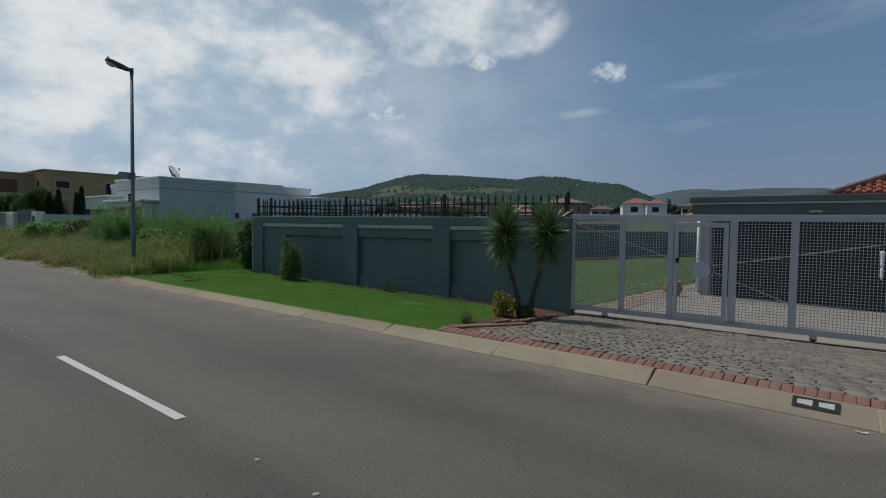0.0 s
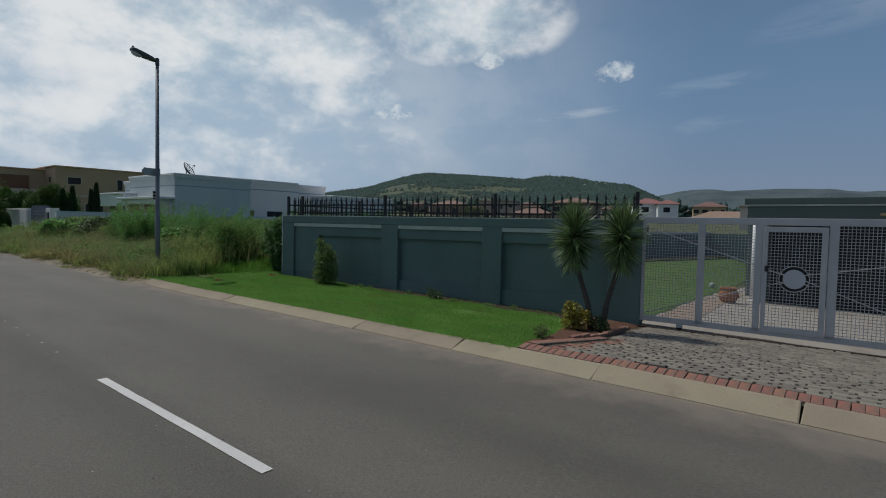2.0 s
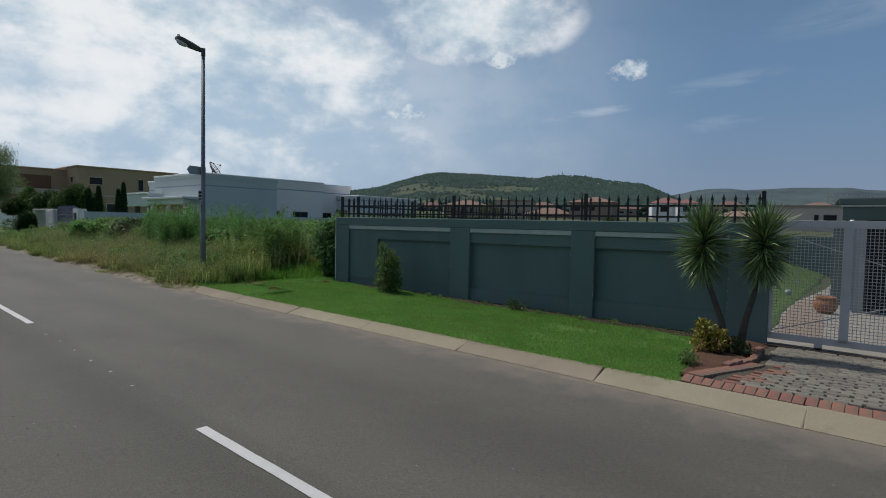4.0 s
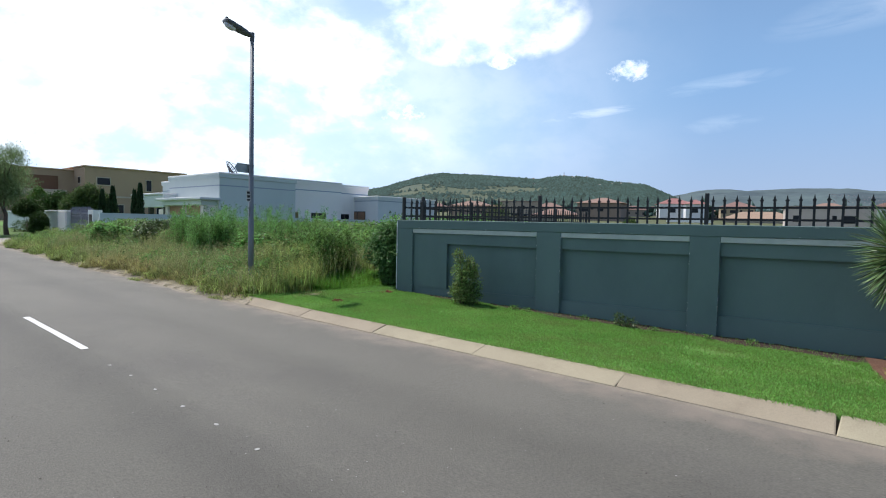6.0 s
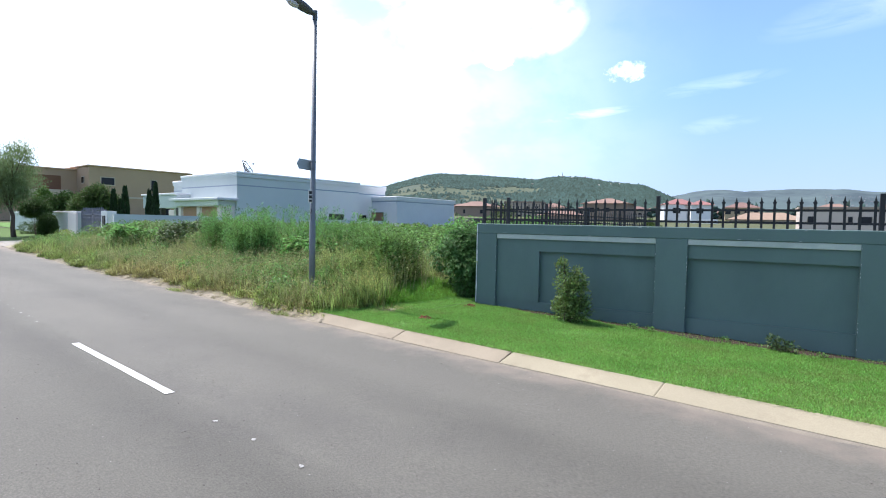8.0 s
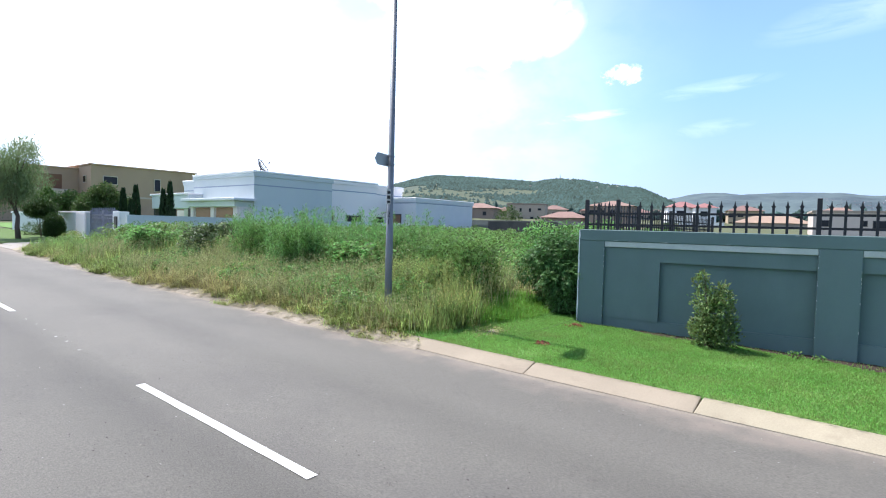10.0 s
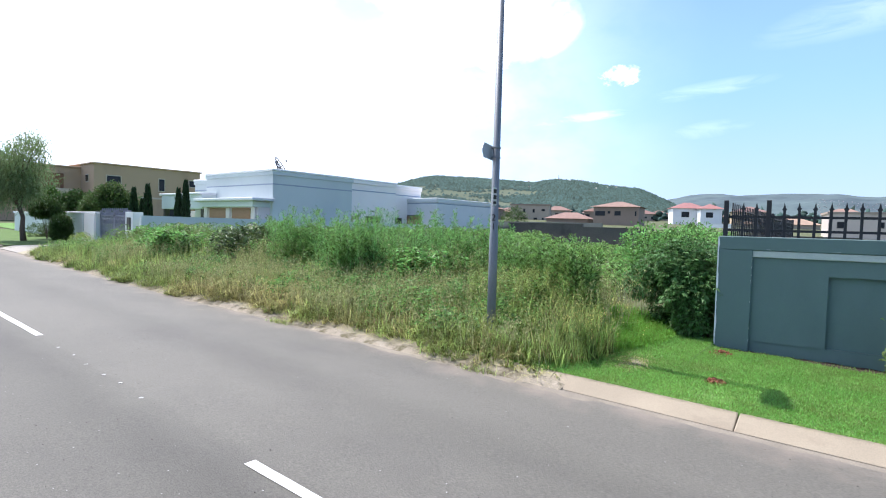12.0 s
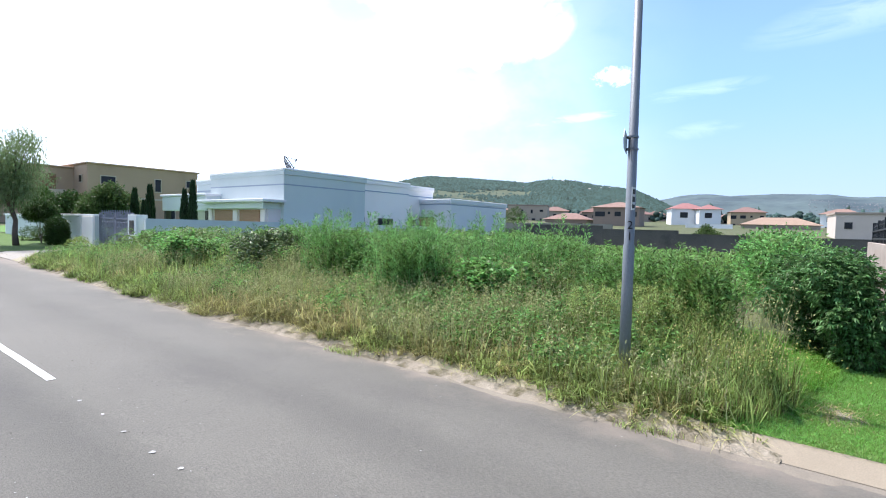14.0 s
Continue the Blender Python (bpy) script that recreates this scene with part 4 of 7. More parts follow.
    vs = [bm.verts.new(m @ Vector((u, y, foot(u) + z))) for u, y, z in ((-0.3, -0.07, -0.095), (9, -0.07, -0.135), (9, 0.22, -0.135), (-0.3, 0.22, -0.095))]
    bm.faces.new(vs)
    # sandy strip, its colour darkened for the shade below the gate
    solid("gate_track_strip", bm, TRACK_SOIL, "worn sandy strip under the sliding gate, darkened for its shade", "paving", "structure")
    bm = BM()
    vs = [bm.verts.new(m @ Vector((u, y, foot(u) - 0.085 - d))) for d in (0, 0.05) for u, y in ((-0.2, -0.115), (9, -0.115), (9, -0.065), (-0.2, -0.065))]
    for f in ((0, 1, 2, 3), (4, 5, 1, 0), (5, 6, 2, 1), (6, 7, 3, 2), (7, 4, 0, 3)):
        bm.faces.new([vs[k] for k in f])
    solid("gate_groove", bm, RUST, "rusty dark edging strip along the gate track", "gate track", "structure")
    bm = BM()
    box(bm, -0.3, 9, 0.035, 0.06, -0.02, 0.0, Matrix.Translation((0, 0, -0.10)) @ m @ Matrix.Rotation(math.atan(0.0225), 4, "Y"))
    solid("gate_track", bm, LAMP_GREY, "steel gate track set in the concrete strip", "gate track", "structure")


gate()


# ---------------------------------------------------------------- driveway apron
def drive_z(x, y):
    """From the kerb down to the gate track."""
    k, g = road_z(y) + 0.165, np.clip(0.018 * (np.asarray(y) - 5.4) - 0.115, -0.4, 0.1)
    gx = WB.x + (5.37 - np.asarray(y)) * 0.124
    ko = kerb_out(y)
    f = np.clip((np.asarray(x) - ko - 0.22) / (gx - ko - 0.22), 0, 1)
    return k * (1 - f) + g * f - 0.033 * np.clip((ko + 0.22 - np.asarray(x)) / 0.22, 0, 1)


def bed_edge(x):
    """The y at which the paving gives way to lawn and flower bed."""
    return float(np.interp(x, (6.5, 6.7, 7.2, 7.6, 8.1, 8.5, 9.0, 9.6, 10.7), (5.60, 5.57, 5.46, 5.36, 5.25, 5.19, 5.22, 5.3, 5.36)))


sheet("driveway_bed", spread((6.45, 11.6, 40)), spread((-9, 5.3, 30)), lambda x, y: drive_z(x, y) - 0.025, JOINT_SAND, "dark sand bed under the driveway pavers", "paving")


def paver_mesh(name, lx, ly, h, material, seed):
    rng = random.Random(seed)
    bm = BM()
    lo = [(-lx, -ly), (lx, -ly), (lx, ly), (-lx, ly)]
    a = [bm.verts.new((x, y, -h)) for x, y in lo]
    b = [bm.verts.new((x, y, -0.006)) for x, y in lo]
    c = [bm.verts.new((x - math.copysign(0.004, x), y - math.copysign(0.004, y), rng.uniform(-0.001, 0.001))) for x, y in lo]
    for p, q in ((a, b), (b, c)):
        for k in range(4):
            bm.faces.new((p[k], p[(k + 1) % 4], q[(k + 1) % 4], q[k]))
    bm.faces.new(c)
    return mesh_of(name, bm, material)


def driveway():
    """Grey pavers in running bond with wide dark joints, and a red border."""
    root = thing("driveway_apron", (8.5, 2.5, 0), "driveway of grey pavers with dark open joints and red border", "paving", "", "structure")
    rng = random.Random(11)
    grey = [paver_mesh("paver", 0.0503, 0.097, 0.05, PAVER, s) for s in range(3)]
    red = [paver_mesh("border_brick", 0.098, 0.0493, 0.05, BRICK_RED, s) for s in range(3)]
    red_s = [paver_mesh("border_brick", 0.0485, 0.0985, 0.05, BRICK_RED, s) for s in range(3)]
    red_n = [paver_mesh("border_brick", 0.0475, 0.095, 0.05, BRICK_RED, s) for s in range(3)]
    org = ORIGIN[root]

    def lay(me, x, y, turn=0.0, lift=0.0):
        z = float(drive_z(x, y))
        sx = (float(drive_z(x + 0.1, y)) - float(drive_z(x - 0.1, y))) / 0.2
        ob = new(me.name.split(".")[0], me)
        ob.parent = root
        ob.matrix_local = Matrix.Translation(Vector((x, y, z + lift)) - org) @ Euler((rng.uniform(-0.01, 0.01), -math.atan(sx) + rng.uniform(-0.012, 0.012), turn + rng.uniform(-0.012, 0.012))).to_matrix().to_4x4()

    y = 5.5
    while y > -4.0:
        lay(rng.choice(red), float(kerb_out(y)) + 0.105 + rng.uniform(-0.006, 0.006), y, rng.uniform(-0.012, 0.012), rng.uniform(-0.004, 0.003))
        y -= 0.1005 + (0.006 if rng.random() < 0.3 else 0)
    for k in range(15):
        x = 6.75 + 0.105 * k
        slope = (bed_edge(x + 0.05) - bed_edge(x - 0.05)) / 0.1
        lay(rng.choice(red_n), x, bed_edge(x) - 0.10, math.atan(slope))
    row = 0
    x = 6.70
    spots = []
    while x < 10.9:
        y = 5.3 + (0.109 if row % 2 else 0) + rng.uniform(-0.01, 0.01)
        while y > -8:
            edge = bed_edge(x) - (0.30 if x < 8.3 else 0.12)
            if y + 0.09 < edge and x > kerb_out(y) + 0.235 and x < WB.x + (5.37 - y) * 0.124 - 0.12:
                spots.append((x, y))
            y -= 0.2175 + (rng.uniform(0.004, 0.012) if rng.random() < 0.55 else rng.uniform(-0.014, 0.0))
        x += 0.1035
        row += 1
    by_bed = {p for p in spots if bed_edge(p[0]) - p[1] < 0.55 + 0.12 * math.sin(9 * p[0]) and p[0] < 8.4}
    near = sorted(spots, key=lambda p: (p[0] - 6.5) ** 2 * 0.6 + (p[1] - 3.0) ** 2 - 50 * (p in by_bed))[:300 + len(by_bed)]
    keep = set(near)
    for x, y in near:
        lay(rng.choice(red_s if (x, y) in by_bed else grey), x, y, 0, rng.uniform(-0.006, 0.003))
    v, loops, tot = [], [], []
    corner = [(-0.0503, -0.097), (0.0503, -0.097), (0.0503, 0.097), (-0.0503, 0.097)]
    for x, y in spots:
        if (x, y) in keep:
            continue
        k, z, tilt = len(v), float(drive_z(x, y)) + rng.uniform(-0.006, 0.003), rng.uniform(-0.02, 0.02)
        for s, dz in ((1, -0.05), (1, -0.005), (0.93, 0.0)):
            v += [(x + cx * s, y + cy * s, z + dz + tilt * cx) for cx, cy in corner]
        for p in (0, 4):
            for i in range(4):
                loops += [k + p + i, k + p + (i + 1) % 4, k + p + 4 + (i + 1) % 4, k + p + 4 + i]
                tot.append(4)
        loops += [k + 8, k + 9, k + 10, k + 11]
        tot.append(4)
    ob = new("pavers", np_mesh("pavers", np.array(v) - np.array(org), loops, tot, PAVER_MANY))
    ob.parent = root
    tagged(ob, kind="stuff")
    return root


# ---------------------------------------------------------------- lawn on the verge
def foot_width(y):
    """Width of the bare strip between lawn and wall."""
    return np.interp(y, (6, 8, 11, 12.5, 15), (0.44, 0.52, 0.46, 0.28, 0.16)) + 0.14 * np.sin(y * 3.1) * np.sin(y * 1.3)


def lawn():
    xs, ys = np.linspace(6.3, 10.62, 110), np.linspace(5.0, 16.9, 120)

    def z(x, y):
        edge = np.interp(x, (6.5, 7.2, 8.0, 9.0, 10), (5.6, 5.66, 5.78, 6.05, 6.2))
        strip = (x > WA.x + (15.15 - y) * 0.1237 - foot_width(y)) & (y < 15.1)
        return np.where((y < edge - 0.05) | (x < kerb_out(y) - 0.02) | strip, land_z(np.maximum(x, 6.45), y) - 0.12, land_z(np.maximum(x, 6.45), y) + 0.010)

    sheet("lawn", xs, ys, z, GRASS_SOIL, "mown green lawn strip between kerb and wall", "lawn")
    rng = np.random.default_rng(4)
    n = 390000
    x, y = 6.28 + 4.15 * rng.random(n), 5.3 + 11.6 * rng.random(n)
    edge = np.interp(x, (6.5, 7.2, 8.0, 9.0, 10), (5.62, 5.69, 5.82, 6.08, 6.25))
    wallx = WA.x + (15.15 - y) * 0.1237
    ok = (y > edge) & (x > kerb_out(y) - 0.03 + 0.03 * rng.normal(size=n)) & (x < np.where(y < 15.15, wallx - 0.06, 9.75)) & (y < 16.8)
    bald = np.array([noise.noise((a * 1.3, b * 1.3, 7.7)) for a, b in zip(x[::1], y[::1])])
    ok &= rng.random(n) < np.clip(1.0 - 0.5 * np.clip(bald - 0.15, 0, 1) * 3 - 0.95 * (wallx - x < foot_width(y) + 0.06 * bald) * (y < 15.1), 0.04, 1)
    x, y = x[ok], y[ok]
    n = len(x)
    base = np.c_[x, y, land_z(np.maximum(x, 6.45), y) + 0.006]
    way = rng.normal(size=(n, 3)) * (0.55, 0.55, 0) + (0, 0, 1)
    length = rng.uniform(0.025, 0.06, n)
    foliage("lawn_grass", [leaf_arrays(rng, base, way, length, rng.uniform(0.005, 0.009, n), 0.15)], GRASS, None,
            "short green lawn grass, dry in patches", "stuff", "grass")


lawn()


def wall_foot_soil():
    """Narrow uneven strip of dark soil between lawn and wall."""
    rng = random.Random(77)
    fr = wall_frame()
    bm, rows = BM(), []
    for k in range(114):
        u = 0.05 + 0.085 * k
        row = []
        w = float(foot_width((fr @ Vector((u, 0, 0))).y)) + 0.06
        for q in (-0.12, 0.3, 0.7, 1.0):
            p = fr @ Vector((u, -w * q, 0))
            row.append(bm.verts.new((p.x, p.y, float(land_z(p.x, p.y)) + (0.008 if q == 1.0 else -0.012 + 0.022 * rng.random()))))
        rows.append(row)
    for p, q in zip(rows, rows[1:]):
        for k in range(3):
            bm.faces.new((p[k], p[k + 1], q[k + 1], q[k]))
    bmesh.ops.recalc_face_normals(bm, faces=bm.faces)
    solid("wall_foot_soil", bm, SOIL, "narrow strip of dark reddish soil at the wall's foot", "soil", "structure", smooth=True)


wall_foot_soil()


def flower_bed():
    bm, rows = BM(), []
    rng = random.Random(2)
    for i in range(26):
        x = 6.75 + (10.45 - 6.75) * i / 25
        a, b = bed_edge(x) - 0.02, float(np.interp(x, (6.5, 7.2, 8.0, 9.0, 10.5), (5.62, 5.70, 5.84, 6.12, 6.3)))
        rows.append([bm.verts.new((x, a + (b - a) * j / 5, float(land_z(x, a + (b - a) * j / 5)) + 0.02 + (0.05 if 0 < j < 5 else 0) * rng.random())) for j in range(6)])
    for p, q in zip(rows, rows[1:]):
        for k in range(5):
            bm.faces.new((p[k], q[k], q[k + 1], p[k + 1]))
    solid("flower_bed", bm, BED_SOIL, "small bed of dark red soil beside the driveway", "flower bed", "structure", smooth=True)
    # brick edging laid in a curve
    root = thing("bed_edging", (8.6, 5.2, 0.1), "curved edging of worn clay bricks round the flower bed", "brick edging")
    me = paver_mesh("edging_brick", 0.1, 0.045, 0.09, BRICK_RED, 4)
    for k in range(11):
        x = 7.75 + 0.205 * k
        slope = (bed_edge(x + 0.05) - bed_edge(x - 0.05)) / 0.1
        ob = new("edging_brick", me)
        ob.parent = root
        ob.matrix_local = Matrix.Translation(Vector((x, bed_edge(x) + 0.02, float(drive_z(x, bed_edge(x))) + 0.032 + rng.uniform(-0.014, 0.014))) - ORIGIN[root]) @ Matrix.Rotation(math.atan(slope) + rng.uniform(-0.08, 0.08), 4, "Z")


flower_bed()


def molehill(x, y, s):
    rng = random.Random(int(x * 100))
    bm = BM()
    z = float(land_z(x, y)) + 0.01
    for _ in range(46):
        a, r = rng.random() * 6.283, s * rng.random() ** 0.7
        c = Vector((x + r * math.cos(a), y + r * math.sin(a), z + 0.05 * (1 - r / s) * rng.random()))
        bmesh.ops.create_icosphere(bm, subdivisions=1, radius=rng.uniform(0.012, 0.03), matrix=Matrix.Translation(c))
    for v in bm.verts:
        v.co += Vector([rng.uniform(-0.005, 0.005) for _ in range(3)])
    solid("soil_mound", bm, MOLE, "small heap of crumbly red soil on the lawn", "soil heap", "", "soil heaps")


molehill(8.92, 14.95, 0.16)
molehill(7.25, 14.68, 0.13)


# ---------------------------------------------------------------- street lamp
def street_lamp():
    x, y = 7.065, 17.69
    z = float(land_z(x, y))
    root = thing("street_lamp", (x, y, z), "grey galvanised street lamp pole with a single arm lantern", "street lamp")
    bm = BM()
    tube(bm, [(x, y, z - 0.2), (x, y, z + 1.6), (x, y, z + 1.62), (x + 0.01, y, 6.05)], [0.066, 0.064, 0.058, 0.042], 20)
    part("pole", bm, GALV, root, "", True)
    bm = BM()
    tube(bm, [(x + 0.01, y, 5.98), (x + 0.01, y, 6.17)], 0.052, 16)
    part("spigot", bm, LAMP_GREY, root)
    # lantern: tapering body that widens towards its tip, bowl beneath
    bm, rings = BM(), []
    tip, root_pt = Vector((x - 0.66, y, 6.26)), Vector((x + 0.03, y, 6.08))
    for s, w, h, d in ((0.0, 0.05, 0.05, 0.05), (0.10, 0.07, 0.055, 0.07), (0.25, 0.11, 0.065, 0.12), (0.5, 0.145, 0.07, 0.15), (0.8, 0.15, 0.07, 0.15), (0.96, 0.14, 0.06, 0.11), (1.0, 0.11, 0.04, 0.06)):
        c = root_pt.lerp(tip, s)
        rings.append([bm.verts.new(c + Vector((0, w * math.cos(t), (h if math.sin(t) > 0 else d * 0.55) * math.sin(t)))) for t in [2 * math.pi * k / 14 for k in range(14)]])
    for q, s in zip(rings, rings[1:]):
        for k in range(14):
            bm.faces.new((q[k], q[(k + 1) % 14], s[(k + 1) % 14], s[k]))
    bm.faces.new(rings[0][::-1])
    bm.faces.new(rings[-1])
    bmesh.ops.recalc_face_normals(bm, faces=bm.faces)
    head = part("lantern", bm, LAMP_GREY, root, "dark grey lantern housing", True)
    bm = BM()
    c = root_pt.lerp(tip, 0.80) + Vector((0, 0, -0.055))
    bmesh.ops.create_uvsphere(bm, u_segments=18, v_segments=10, radius=1.0, matrix=Matrix.LocRotScale(c, Euler((0, math.atan2(0.2, 0.83), 0)), (0.15, 0.095, 0.08)))
    part("bowl", bm, LAMP_BOWL, head, "clear white lamp bowl", True)
    bm = BM()
    tube(bm, [root_pt.lerp(tip, 0.93) + Vector((0, 0, 0.05)), root_pt.lerp(tip, 0.93) + Vector((0, 0, 0.10))], 0.03, 10)
    part("photocell", bm, LAMP_GREY, head)
    # direction plate on a bracket: pentagon pointing to the street
    zc = 3.02
    bm = BM()
    outline = [(x - 0.44, zc), (x - 0.36, zc + 0.105), (x + 0.13, zc + 0.105), (x + 0.13, zc - 0.105), (x - 0.36, zc - 0.105)]
    f = [bm.verts.new((px, y + 0.083 + 0.29 * (px - x), pz)) for px, pz in outline]
    b = [bm.verts.new((px, y + 0.075 + 0.29 * (px - x), pz)) for px, pz in outline]
    bm.faces.new(f)
    bm.faces.new(b[::-1])
    for k in range(5):
        bm.faces.new((f[k], b[k], b[(k + 1) % 5], f[(k + 1) % 5]))
    bmesh.ops.recalc_face_normals(bm, faces=bm.faces)
    part("direction_plate", bm, SIGN_GREY, root, "plain grey arrow-shaped plate")
    for dz in (-0.07, 0.07):
        bm = BM()
        tube(bm, [(x, y, zc + dz - 0.012), (x, y, zc + dz + 0.012)], 0.064, 16)
        part("clamp_band", bm, GALV, root)
        bm = BM()
        box(bm, x - 0.03, x + 0.03, y + 0.04, y + 0.072, zc + dz - 0.012, zc + dz + 0.012)
        part("bracket", bm, GALV, root)
    # narrow upright plate with unreadable marks
    bm = BM()
    box(bm, x - 0.155, x - 0.06, y - 0.07, y - 0.06, 2.24, 2.50)
    small = part("notice_plate", bm, WHITE_PRINT, root, "narrow white plate with dark marks")
    for a, b in ((2.26, 2.30), (2.33, 2.39), (2.42, 2.475)):
        bm = BM()
        box(bm, x - 0.145, x - 0.07, y - 0.074, y - 0.0705, a, b)
        part("dark_bar", bm, BLACK_PRINT, small)
    bm = BM()
    box(bm, x - 0.07, x - 0.03, y - 0.06, y - 0.03, 2.34, 2.38)
    part("bracket", bm, GALV, root)
    # stencilled pole number facing the street
    face = Vector((-0.92, -0.39, 0)).normalized()
    for text, zt in (("2", 2.02), ("1", 1.89)):
        cu = bpy.data.curves.new("pole_digit", "FONT")
        cu.body, cu.size, cu.align_x, cu.extrude = text, 0.135, "CENTER", 0.002
        tmp = bpy.data.objects.new("tmp", cu)
        me = bpy.data.meshes.new_from_object(tmp)
        bpy.data.objects.remove(tmp)
        ob = new("pole_digit", me)
        me.materials.clear()
        me.materials.append(BLACK_PRINT)
        # wrap the flat figure round the pole
        for v in me.vertices:
            a = v.co.x / 0.062
            base = math.atan2(face.y, face.x) + a
            v.co = Vector((0.0635 * math.cos(base), 0.0635 * math.sin(base), v.co.y + zt - z))
        ob.parent = root
        ob["label"] = "black stencilled figure on the pole"


street_lamp()


# ---------------------------------------------------------------- the property behind the gate
def yard():
    def edge(x):
        """Where the lawn meets the paving."""
        return np.interp(x, (10.9, 12.5, 17, 21, 26, 36), (5.42, 5.5, 5.85, 6.0, 6.2, 6.4))

    def floor_z(x, y):
        return np.clip(0.018 * (y - 5.4) - 0.10, -0.3, 0.1) - 0.037 * np.clip(x - 11.2, 0, 18) - 0.04 * np.clip((11.3 - x) / 0.6, 0, 1)

    sheet("yard_lawn", spread((10.9, 36, 30)), spread((5.3, 6.6, 14), (6.6, 15.0, 16)), lambda x, y: np.where(y > edge(x), np.maximum(land_z(x, y) + 0.01, floor_z(x, y) + 0.02), floor_z(x, y) - 0.12), YARD_GRASS, "mown lawn inside the property", "lawn")
    sheet("yard_paving", spread((10.5, 33.5, 24)), spread((-12, 4.2, 16), (4.2, 6.4, 6)), floor_z, YARD, "pale concrete paving inside the gate", "paving")
    sheet("brick_path", spread((11.6, 21.5, 12)), spread((0, 1, 2)), lambda x, y: floor_z(x, 5.3) + 0.012, YARD_RED, "worn reddish paving along the lawn", "paving")
    path = bpy.data.objects["brick_path"].data
    for v in path.vertices:
        v.co.y = float(edge(v.co.x)) - 0.75 + 0.74 * v.co.y
        v.co.z = float(floor_z(v.co.x, v.co.y)) + 0.008
    a, b = Vector((21.0, 13.3, 0)), Vector((36.0, 9.6, 0))
    fr = Matrix.Translation(a) @ Matrix.Rotation(math.atan2(b.y - a.y, b.x - a.x), 4, "Z")
    bm = BM()
    box(bm, 0, (b - a).length, 0, 0.2, -1.2, 1.46, fr)
    w = solid("wall_rear", bm, WALL_PAINT, "slate-green plastered rear boundary wall", "wall", "structure")
    bm = BM()
    box(bm, 0, (b - a).length, -0.04, 0.24, 1.46, 1.56, fr, 0.01)
    part("coping", bm, HOUSE_PALE, w, "pale coping")
    for k in range(6):
        bm = BM()
        box(bm, 1.2 + 2.6 * k, 1.55 + 2.6 * k, -0.05, 0.02, -0.6, 1.46, fr)
        part("pilaster", bm, WALL_PAINT, w)
    bm = BM()
    box(bm, 0, (b - a).length, -1.0, -0.05, -0.6, 0.16, fr, 0.02)
    solid("soil_strip", bm, DRY_SOIL, "strip of dry sandy soil along the rear wall", "soil", "structure")
    bm = BM()
    box(bm, 35.9, 36.1, -14, 9.6, -1.4, 1.5)
    solid("wall_rear_end", bm, WALL_PAINT, "slate-green plastered end wall of the yard", "wall", "structure")


yard()


